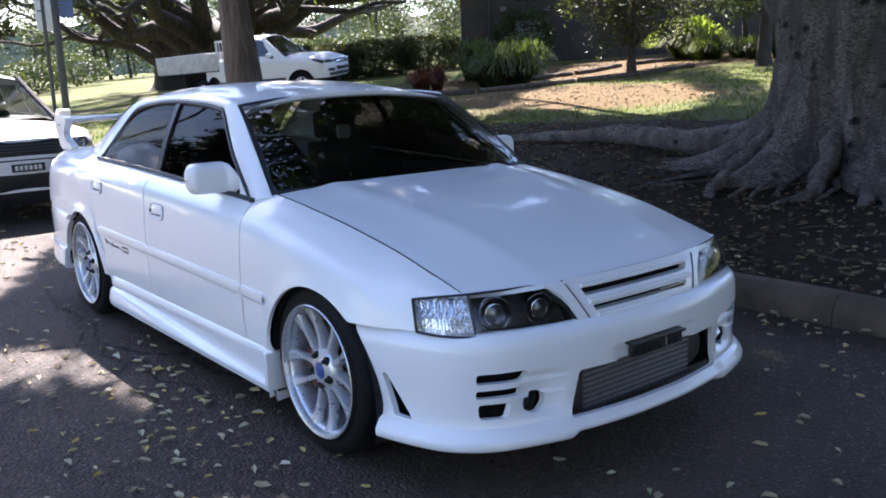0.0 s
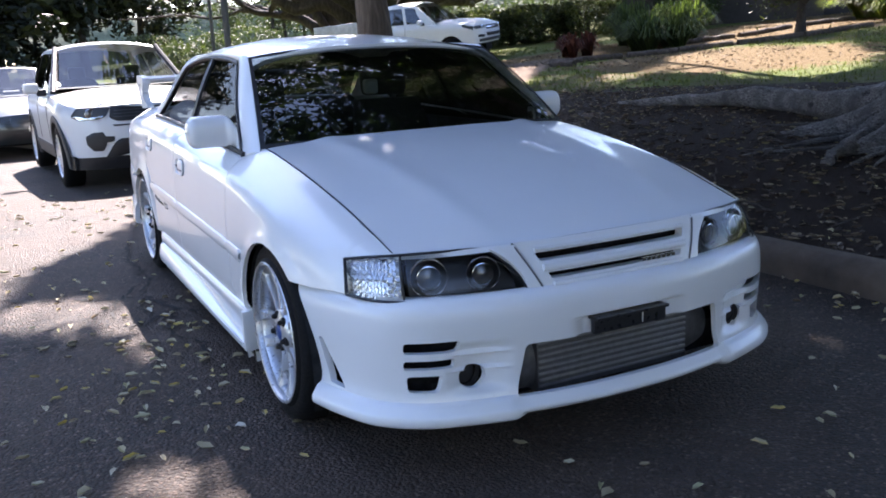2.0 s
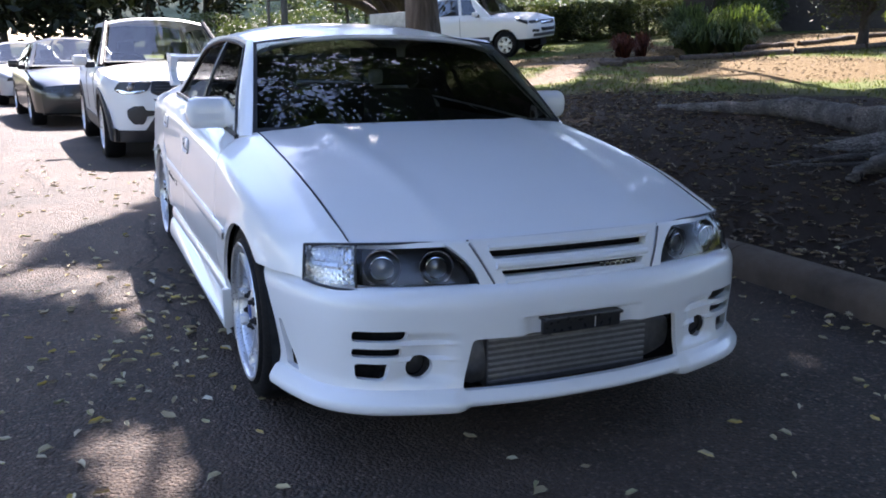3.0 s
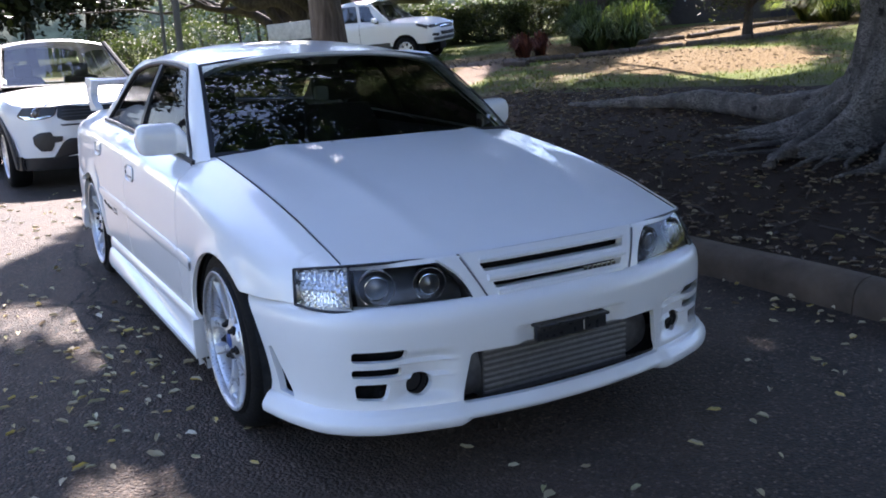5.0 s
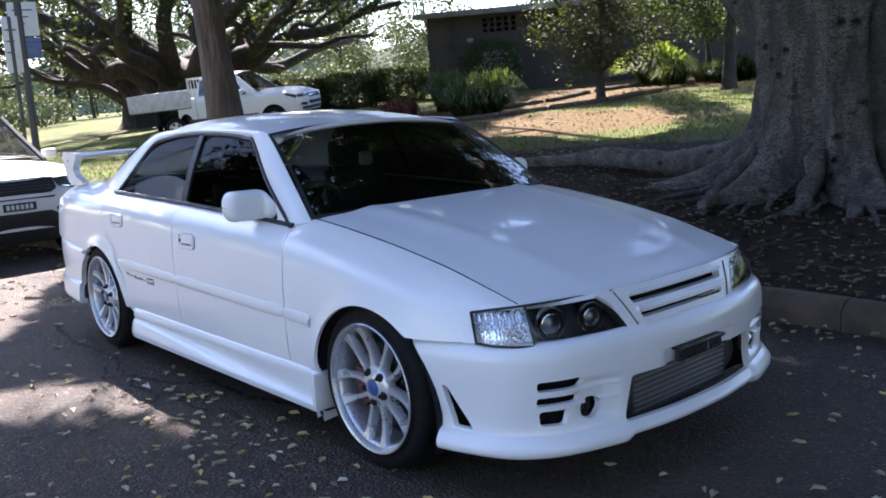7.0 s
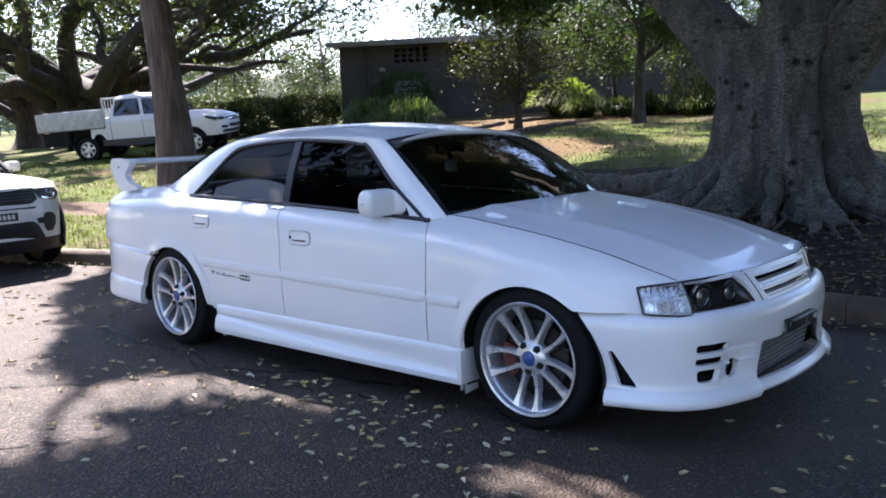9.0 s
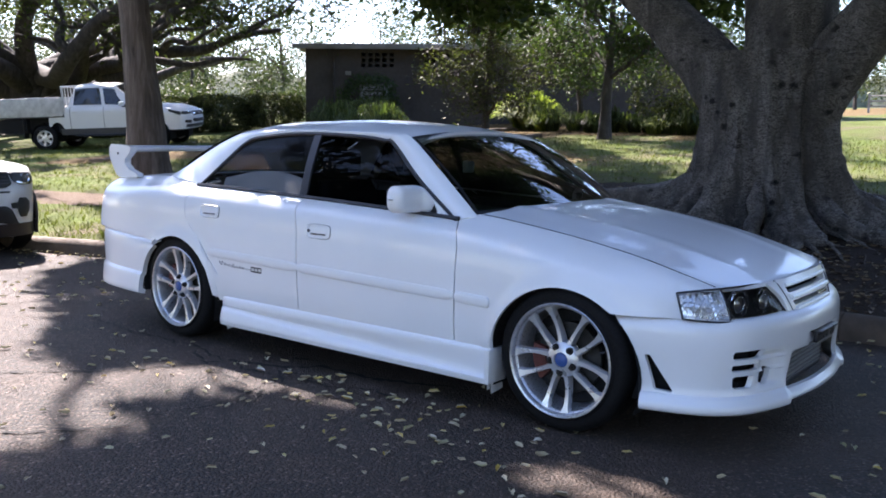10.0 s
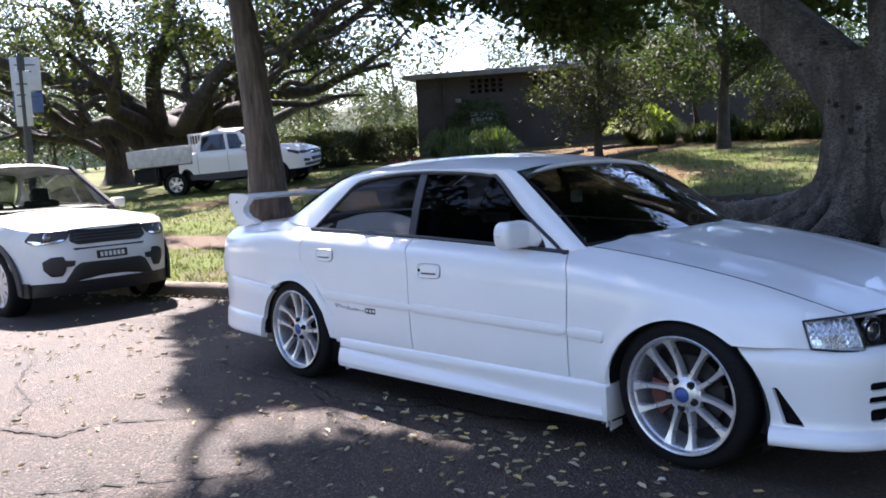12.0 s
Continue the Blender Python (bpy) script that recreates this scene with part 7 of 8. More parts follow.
class Body:
    """Lines of a vehicle: x from the front axle, y half widths, z heights."""

    def __init__(self, width, sill, belt, deck, nose, tail, wheelbase, wr, arch_r, gh):
        self.width, self.sill, self.belt, self.deck, self.nose, self.tail = width, sill, belt, deck, nose, tail
        self.wb, self.wr, self.arch_r = wheelbase, wr, arch_r
        self.chin, self.round = 0.0, 0.16
        self.base_f, self.top_f, self.top_r, self.base_r, self.roof, self.rail_in = gh

    def low(self, x):
        z = self.sill
        for c in (0.0, -self.wb):
            d = self.arch_r ** 2 - (x - c) ** 2
            if d > 0:
                z = max(z, self.wr + math.sqrt(d))
        return z

    def side(self, x, t):
        """t 0..1 from the sill or arch to the belt, 1..2 over to the centre line."""
        w, b = self.width(x), self.belt(x)
        if t <= 1:
            lo = self.low(x)
            z = lo + (b - lo) * t
            k = (z - self.sill) / (b - self.sill)
            y = w * (0.975 + 0.075 * k - 0.05 * k * k) - 0.055 * max(0, (k - 0.75) / 0.25) ** 2
            return Vector((x, -y, z))
        k = t - 1
        p0, p1 = Vector((0, -(w * 1.0 - 0.055), b)), Vector((0, 0, self.deck(x)))
        y = p0.y * (1 - k)
        z = b + (self.deck(x) - b) * (1 - (1 - min(1, k * 1.15)) ** 2.2 if k < 0.87 else 1)
        return Vector((x, y, z))

    def house(self, x, t):
        """The glasshouse: t 0..1 up its side, 1..2 over the roof to the centre line."""
        b = self.belt(min(max(x, self.base_r), self.base_f))
        if x > self.top_f:
            k = (self.base_f - x) / (self.base_f - self.top_f)
        elif x < self.top_r:
            k = (x - self.base_r) / (self.top_r - self.base_r)
        else:
            k = 1.0
        k = min(max(k, 0.0), 1.0)
        top = self.roof(x)
        rail = b + (top - 0.07 - b) * k
        crown = b + (top - b) * k + 0.01
        w0 = self.width(x) - 0.075
        w1 = w0 - self.rail_in * k
        if t <= 1:
            return Vector((x, -(w0 + (w1 - w0) * t), b + (rail - b) * t))
        q = t - 1
        return Vector((x, -w1 * (1 - q), rail + (crown - rail) * (1 - (1 - q) ** 2.4)))


def vehicle(name, label, body, m, paint_mat, rim_r, rim_mat, cladding=None, group="", window_cuts=(), pickup=None, spokes=5):
    t_ = thing(name, label, "car", m, group)
    x0, x1 = body.tail, body.nose
    wb, r = body.wb, body.arch_r
    cols = sorted(set([round(v, 4) for v in lin(x0, x1, 40)] + [round(c + r * math.cos(a), 4) for c in (0, -wb) for a in lin(0, math.pi, 21)] + [round(c + s * (r + 0.002), 4) for c in (0, -wb) for s in (-1, 1)]))

    def ends(x, y):
        k = abs(y) / max(body.width(x), 0.1)
        e = 0.0
        if x > x1 - 0.7:
            e -= body.round * k ** 3 * (1 - (x1 - x) / 0.7) ** 1.5
        if x < x0 + 0.6:
            e += 0.12 * k ** 3 * (1 - (x - x0) / 0.6) ** 1.5
        return e

    def shellf(x, t):
        p = body.side(x, t)
        return Vector((p.x + ends(x, p.y), p.y, p.z))

    us = lin(0, 1, 12) + lin(1, 2, 12)[1:]
    half = grid(shellf, cols, us)
    part("body", join(half, flip(half)), paint_mat, t_)

    # nose and tail faces
    def face(end, sgn):
        def f(u, w):
            wz = body.width(end)
            top = body.side(end, 2 - abs(w)) if abs(w) < 1 else body.side(end, 1)
            y = w * (wz - 0.055)
            zt = top.z
            zb = body.sill - (body.chin if sgn > 0 else 0.0)
            z = zt + (zb - zt) * u
            swell = (0.10 if sgn > 0 else 0.06) * math.sin(math.pi * min(1, u * 0.9 + 0.05)) ** 0.7
            ub = min(max((body.belt(end) - z) / (body.belt(end) - body.sill), 0.0), 1.0)
            yy = w * abs(body.side(end, 1 - ub).y)
            return Vector((end + ends(end, yy) + sgn * swell * (1 - abs(w) ** 5), yy, z))
        return f
    nose_f = face(x1, 1)
    part("front_face", grid(nose_f, lin(0, 1, 18), lin(-1, 1, 41)), paint_mat, t_)
    tail_f = face(x0, -1)
    part("rear_face", grid(tail_f, lin(0, 1, 10), lin(-1, 1, 21)), paint_mat, t_)

    # glasshouse: pillars and roof, open where the glass sits
    hx = sorted(set([round(v, 3) for v in lin(body.base_r, body.base_f, 84)] + [body.top_f, body.top_r]))
    ts = lin(0, 1, 15) + lin(1, 2, 15)[1:]
    hv, hf = grid(body.house, hx, ts)
    kept = []
    for q in hf:
        a_, b_ = divmod(q[0], len(ts))
        xm, tm = (hx[a_] + hx[a_ + 1]) / 2, (ts[b_] + ts[b_ + 1]) / 2
        glazed = (xm > body.top_f + 0.02 or (xm < body.top_r - 0.02 and pickup is None)) and tm > 1.1
        if 0.12 < tm < 0.88:
            glazed = glazed or any(a + la * tm < xm < b + lb * tm for a, b, la, lb in window_cuts)
        if not glazed:
            kept.append(q)
    part("cabin", join((hv, kept), flip((hv, kept))), paint_mat, t_)
    zf = body.belt(body.base_f - 0.6)
    part("parcel_deck", grid(lambda x, y: Vector((x, y * (body.width(x) - 0.10), max(body.deck(x), body.belt(x)) + 0.012)), lin(body.base_r + 0.06, body.base_f - 0.05, 12), lin(-1, 1, 5)), M_CABIN, t_)
    for sx_ in (-1, 1):
        xs_seat = body.top_f - 0.28
        seat_ = part("front_seat", box(xs_seat - 0.12, xs_seat + 0.02, sx_ * 0.36 - 0.22, sx_ * 0.36 + 0.22, zf - 0.05, zf + 0.16, 0.05, 3), M_CABIN, t_)
        part("headrest", box(xs_seat - 0.13, xs_seat - 0.04, sx_ * 0.36 - 0.11, sx_ * 0.36 + 0.11, zf + 0.15, zf + 0.32, 0.035, 3), M_CABIN, seat_)
    part("steering_wheel", moved(tube([(0.17 * math.cos(a), 0.17 * math.sin(a), 0) for a in lin(0, TAU, 25)], 0.014, 6, False), Matrix.Translation((body.base_f - 0.62, -0.36, zf + 0.02)) @ Matrix.Rotation(radians(-62), 4, "Y")), M_CABIN, t_)

    def on_house(x, t, off):
        p = body.house(x, t)
        return p + (Vector((0, -off, off * 0.4)) if t <= 1 else Vector((0, 0, off)))

    def pane_front(u, w):
        x = body.base_f - 0.05 + (body.top_f + 0.03 - body.base_f + 0.05) * u
        t = 1.10 + 0.90 * (1 - abs(w))
        p = body.house(x, t)
        return Vector((p.x + 0.012, p.y if w < 0 else -p.y, p.z + 0.012))
    g = part("windscreen", grid(pane_front, lin(0, 1, 12), lin(-1, 1, 25)), M_SCREENFAR, t_, "windscreen reflecting sky and trees")
    g.visible_shadow = False

    def pane_rear(u, w):
        x = body.base_r + 0.05 + (body.top_r - 0.03 - body.base_r - 0.05) * u
        t = 1.10 + 0.90 * (1 - abs(w))
        p = body.house(x, t)
        return Vector((p.x - 0.012, p.y if w < 0 else -p.y, p.z + 0.012))
    if pickup is None:
        part("rear_screen", grid(pane_rear, lin(0, 1, 8), lin(-1, 1, 17)), M_TINTFAR, t_).visible_shadow = False
    for a, b, la, lb in window_cuts:
        def pane(u, w):
            xb, xt = a + (b - a) * u, a + la + (b + lb - a - la) * u
            t = 0.10 + 0.80 * w
            x = xb + (xt - xb) * w
            return on_house(x, t, 0.008)
        pv = rolled(pane, lin(0, 1, 10), lin(0, 1, 6), (0, -1, 0.3), 0.006, 0.0)
        for q in (pv, flip(pv)):
            part("side_window", q, M_TINTFAR, t_).visible_shadow = False
    for c in (0.0, -wb):
        for s in (-1, 1):
            well = [(c + (r - 0.01) * math.cos(a), body.wr + (r - 0.01) * math.sin(a)) for a in lin(-0.3, math.pi + 0.3, 20)]
            part("wheel_well", join(grid(lambda p, y: Vector((p[0], s * y, p[1])), well, lin(0.5, body.width(c) - 0.03, 3)), ([Vector((p[0], s * 0.5, p[1])) for p in well], [tuple(range(len(well)))])), M_DARK, t_)
    if cladding:
        for c in (() if pickup else (0.0, -wb)):
            def lip(a, w):
                rr = r - 0.012 + 0.075 * w
                x, z = c + rr * math.cos(a), body.wr + rr * math.sin(a)
                k = (z - body.sill) / (body.belt(x) - body.sill)
                y = body.width(x) * (0.975 + 0.075 * k - 0.05 * k * k) + 0.012
                return Vector((x, -y, z))
            lv = rolled(lip, lin(-0.25, math.pi + 0.25, 26), lin(0, 1, 3), (0, -1, 0), 0.03, 0.0)
            for q in (lv, flip(lv)):
                part("arch_trim", q, cladding, t_)

        def sillf(x, w):
            return Vector((x, -(body.width(x) * 0.985 + 0.012 - 0.03 * (1 - w)), body.sill - 0.06 + 0.16 * w))
        sv = rolled(sillf, lin(-wb + r + 0.05, -r - 0.05, 8), lin(0, 1, 4), (0, -1, 0), 0.04, 0.0)
        for q in (sv, flip(sv)):
            part("sill_trim", q, cladding, t_)
    part("underbody", box(x0 + 0.2, x1 - 0.25, -0.72, 0.72, body.sill - 0.05, body.sill + 0.3, 0.03), M_DARK, t_)
    wh_ = road_wheel(t_, body.wr + 0.01, rim_r, rim_mat, spokes)
    yw = body.width(0) * 0.985
    wh_.matrix_basis = Matrix.Translation((0, -yw, body.wr)) @ Matrix.Rotation(0.2, 4, "Y")
    copy_thing(wh_, Matrix.Translation((-wb, -yw, body.wr)) @ Matrix.Rotation(0.7, 4, "Y"))
    copy_thing(wh_, Matrix.Translation((0, yw, body.wr)) @ Matrix.Rotation(math.pi, 4, "Z"))
    copy_thing(wh_, Matrix.Translation((-wb, yw, body.wr)) @ Matrix.Rotation(math.pi, 4, "Z"))
    for fn in (lambda q: q, flip):
        mx = body.base_f - 0.42
        yb = body.width(mx) - 0.03
        zb = body.belt(mx)
        mir = part("door_mirror", fn(box(mx - 0.05, mx + 0.07, -yb - 0.23, -yb - 0.05, zb + 0.02, zb + 0.15, 0.045, 4)), paint_mat, t_)
        part("mirror_base", fn(box(mx - 0.02, mx + 0.06, -yb - 0.08, -yb + 0.04, zb - 0.01, zb + 0.07, 0.015)), M_TRIM, mir)
    return t_, nose_f


def on_face(f, u0, u1, w0, w1, off, nu=6, nw=14):
    """A raised patch of a front face between two heights and two widths."""
    return rolled(lambda a, b: f(u0 + (u1 - u0) * a, w0 + (w1 - w0) * b) + Vector((off, 0, 0)), lin(0, 1, nu), lin(0, 1, nw), (1, 0, 0), 0.02, 0.0)


M_SCREENFAR = glass("far_windscreen", (0.62, 0.68, 0.66), 0.0, 2.2)
M_TINTFAR = glass("far_side_glass", (0.20, 0.21, 0.22), 0.0, 1.2)

# white off-road wagon parked behind
K = 0.95
suv_body = Body(keyed((-3.55, 0.80), (-3.2, 0.90), (-2.6, 0.925), (0, 0.93), (0.45, 0.90), (0.72, 0.82)), 0.36,
                keyed((-3.55, 1.10), (-2.7, 1.10), (-0.6, 1.05), (0.0, 1.015), (0.45, 0.975), (0.72, 0.92)),
                keyed((-3.55, 1.12), (-0.9, 1.13), (-0.6, 1.12), (0.0, 1.08), (0.45, 1.03), (0.66, 0.985), (0.72, 0.95)),
                0.72, -3.55, 2.74, 0.36, 0.42,
                (-0.58, -1.42, -3.05, -3.5, keyed((-3.5, 1.60), (-3.0, 1.66), (-2.2, 1.705), (-1.6, 1.70), (-1.3, 1.68)), 0.20))
suv_body.chin, suv_body.round = 0.13, 0.22
SUV = Matrix.Translation((-6.55, -0.18, -0.047)) @ Matrix.Rotation(radians(3.2), 4, "Z") @ Matrix.Diagonal((K, K, K, 1))
suv, nf = vehicle("off_road_wagon", "white four-wheel-drive wagon with dark lower cladding, parked", suv_body, SUV, M_WHITE2, 0.255, M_ALLOY, M_GREYPLASTIC, "", ((-1.55, -0.95, -0.10, -0.38), (-2.45, -1.62, 0.02, -0.10), (-3.25, -2.52, 0.18, 0.02)), None, 10)


def face_patch(f, poly, off, r=0.03, deep=0.03):
    """A raised patch on a front face over a rounded outline of (across, down) pairs."""
    ring = rounded(poly, r, 4)
    n = len(ring)
    cx, cy = sum(p[0] for p in ring) / n, sum(p[1] for p in ring) / n
    verts, faces = [], []
    for sc, o in ((1.0, off - deep), (1.0, off - 0.004), (0.97, off), (0.7, off), (0.4, off)):
        verts += [f(cy + (p[1] - cy) * sc, cx + (p[0] - cx) * sc) + Vector((o, 0, 0)) for p in ring]
    for i in range(4):
        faces += [(i * n + k, i * n + (k + 1) % n, (i + 1) * n + (k + 1) % n, (i + 1) * n + k) for k in range(n)]
    faces.append(tuple(4 * n + k for k in range(n)))
    return verts, faces


def both(s, poly):
    return [(s * a, b) for a, b in poly]


for s in (-1, 1):
    hl = part("headlamp", face_patch(nf, both(s, [(0.53, 0.02), (0.80, 0.0), (0.985, -0.01), (0.995, 0.13), (0.90, 0.20), (0.68, 0.20), (0.57, 0.16)]), 0.016, 0.03), M_LAMPBLACK, suv, "slim dark headlamp wrapping the corner")
    c = nf(0.10, s * 0.78) + Vector((0.022, 0, 0))
    part("lamp_ring", moved(lathe([(0.045, 0.0), (0.052, -0.008), (0.058, 0.0), (0.056, 0.012)], 22), Matrix.Translation(c) @ Matrix.Rotation(math.pi / 2, 4, "Z")), M_CHROME, hl)
    part("projector", moved(lathe([(0.0, -0.012), (0.025, -0.008), (0.042, 0.004)], 18), Matrix.Translation(c) @ Matrix.Rotation(math.pi / 2, 4, "Z")), M_STEEL, hl)
    part("lamp_strip", face_patch(nf, both(s, [(0.60, 0.165), (0.72, 0.19), (0.90, 0.19), (0.975, 0.13), (0.975, 0.115), (0.89, 0.17), (0.73, 0.17), (0.61, 0.145)]), 0.022, 0.006), M_REFLECT, hl)
    part("fog_pocket", face_patch(nf, both(s, [(0.63, 0.40), (0.76, 0.40), (0.85, 0.46), (0.85, 0.59), (0.78, 0.70), (0.66, 0.70), (0.61, 0.61), (0.61, 0.57), (0.51, 0.56), (0.49, 0.48), (0.61, 0.47)]), 0.012, 0.02), M_TRIM, suv, "dark fog lamp pocket with a side vane")
    part("screen_pillar", tube([(p.x + 0.01, s * abs(p.y), p.z + 0.012) for p in (suv_body.house(x, 1.02) for x in lin(-0.62, -1.42, 10))], 0.034, 8), M_TRIM, suv, "black windscreen pillar")
    part("chin_side", rolled(lambda x, w: Vector((x, s * (suv_body.width(x) * 0.955), 0.235 + 0.15 * w)), lin(0.43, 0.56, 6), lin(0, 1, 4), (0, s, 0), 0.03, 0.0), M_TRIM, suv)
part("grille", face_patch(nf, [(-0.535, 0.01), (0.535, 0.01), (0.53, 0.19), (0.43, 0.25), (-0.43, 0.25), (-0.53, 0.19)], 0.014, 0.03), M_TRIM, suv, "dark mesh grille")
for k in range(3):
    part("grille_bar", on_face(nf, 0.075 + 0.048 * k, 0.087 + 0.048 * k, -0.48, 0.48, 0.020), M_GREYPLASTIC, suv)
part("bumper_line", face_patch(nf, [(-0.50, 0.295), (0.50, 0.295), (0.48, 0.325), (-0.48, 0.325)], 0.008, 0.01), M_TRIM, suv)
part("lower_grille", face_patch(nf, [(-0.42, 0.52), (0.42, 0.52), (0.50, 0.57), (0.66, 0.83), (-0.66, 0.83), (-0.50, 0.57)], 0.012, 0.03), M_TRIM, suv, "dark trapezoid lower grille")
part("skid_plate", on_face(nf, 0.80, 1.0, -1.0, 1.0, 0.014, 6, 40), M_TRIM, suv, "dark bumper underside")
plv = part("number_plate", on_face(nf, 0.365, 0.485, -0.21, 0.21, 0.022), M_PLATE, suv, "black number plate")
for k in range(6):
    part("plate_bar", on_face(nf, 0.39, 0.46, -0.175 + 0.06 * k, -0.135 + 0.06 * k, 0.026, 3, 3), M_PLATEW, plv)
for k in range(9):
    y = -0.48 + 0.12 * k
    part("bonnet_mark", box(0.60, 0.612, y - 0.035, y + 0.035, 0.992 - 0.02 * abs(y), 1.002 - 0.02 * abs(y)), M_GREYPLASTIC, suv)
for s in (-1, 1):
    part("door_seam", tube([suv_body.side(x, t) + Vector((0, -0.001, 0)) for x, t in [(-0.62, v) for v in lin(0.25, 1, 8)]] if s < 0 else [Vector((p.x, -p.y, p.z)) for p in (suv_body.side(-0.62, v) for v in lin(0.25, 1, 8))], 0.005, 5), M_TRIM, suv)
    part("door_seam", tube([Vector((p.x, p.y if s < 0 else -p.y, p.z)) for p in (suv_body.side(-1.6, v) for v in lin(0.2, 1, 8))], 0.005, 5), M_TRIM, suv)

# dark sedan and a silver one further back
sedan_body = Body(keyed((-3.6, 0.74), (-3.2, 0.85), (-2.6, 0.875), (0, 0.875), (0.5, 0.84), (0.85, 0.74)), 0.24,
                  keyed((-3.6, 0.95), (-2.6, 0.94), (-0.6, 0.90), (0.0, 0.83), (0.5, 0.74), (0.85, 0.66)),
                  keyed((-3.6, 0.99), (-2.6, 1.0), (-0.6, 0.95), (0.0, 0.89), (0.5, 0.80), (0.85, 0.70)),
                  0.85, -3.6, 2.65, 0.31, 0.36,
                  (-0.45, -1.25, -2.35, -3.15, keyed((-3.1, 1.36), (-2.3, 1.42), (-1.6, 1.44), (-1.1, 1.41)), 0.22))
for label, m, pm in (("dark green older sedan parked along the kerb", Matrix.Translation((-12.0, -1.12, road_z(-12))) @ Matrix.Rotation(radians(7), 4, "Z"), M_BLACKCAR),
                     ("silver sedan parked further along the kerb", Matrix.Translation((-18.9, -2.05, road_z(-19))) @ Matrix.Rotation(radians(11), 4, "Z"), M_SILVER),
                     ("pale sedan parked at the far end of the row", Matrix.Translation((-25.6, -3.6, road_z(-25))) @ Matrix.Rotation(radians(13), 4, "Z"), M_WHITE2)):
    v_, f_ = vehicle("parked_sedan", label, sedan_body, m, pm, 0.20, M_ALLOY, None, "cars parked along the kerb", ((-1.55, -0.85, -0.05, -0.42), (-2.55, -1.65, 0.32, -0.06)))
    for s in (-1, 1):
        hl = part("headlamp", on_face(f_, 0.06, 0.24, s * 0.60, s * 0.97, 0.012), M_LAMPBLACK, v_, "clear headlamp")
        part("lamp_lens", on_face(f_, 0.07, 0.23, s * 0.61, s * 0.96, 0.02), M_LENS, hl)
    part("grille", on_face(f_, 0.06, 0.27, -0.36, 0.36, 0.014), M_TRIM, v_)
    part("lower_grille", on_face(f_, 0.62, 0.85, -0.55, 0.55, 0.012), M_TRIM, v_)
    part("number_plate", on_face(f_, 0.42, 0.58, -0.25, 0.25, 0.018), M_PLATEW, v_, "pale number plate")

# white crew-cab utility truck with a tray
ute_body = Body(keyed((-2.42, 0.90), (-1.6, 0.915), (0, 0.92), (0.5, 0.88), (0.82, 0.80)), 0.48,
                keyed((-2.42, 1.16), (-1.0, 1.14), (-0.5, 1.10), (0.3, 1.06), (0.82, 0.96)),
                keyed((-2.42, 1.17), (-0.9, 1.18), (-0.4, 1.19), (0.3, 1.15), (0.70, 1.05), (0.82, 0.99)),
                0.82, -2.42, 3.10, 0.345, 0.42,
                (-0.42, -1.12, -2.25, -2.41, keyed((-2.4, 1.74), (-1.8, 1.78), (-1.1, 1.75)), 0.20))


def on_slope(x, y, turn, back, half):
    """A vehicle's pose on uneven ground, from its front axle's middle and its heading."""
    f = Vector((math.cos(radians(turn)), math.sin(radians(turn)), 0))
    l = Vector((-f.y, f.x, 0))
    at = lambda p: Vector((p.x, p.y, ground_z(p.x, p.y)))
    o = Vector((x, y, 0))
    front, rear = at(o), at(o - f * back)
    fx = (front - rear).normalized()
    ly = (at(o - f * back / 2 + l * half) - at(o - f * back / 2 - l * half)).normalized()
    up = fx.cross(ly).normalized()
    ly = up.cross(fx)
    m = Matrix((fx, ly, up)).transposed().to_4x4()
    m.translation = front + up * -0.02
    return m


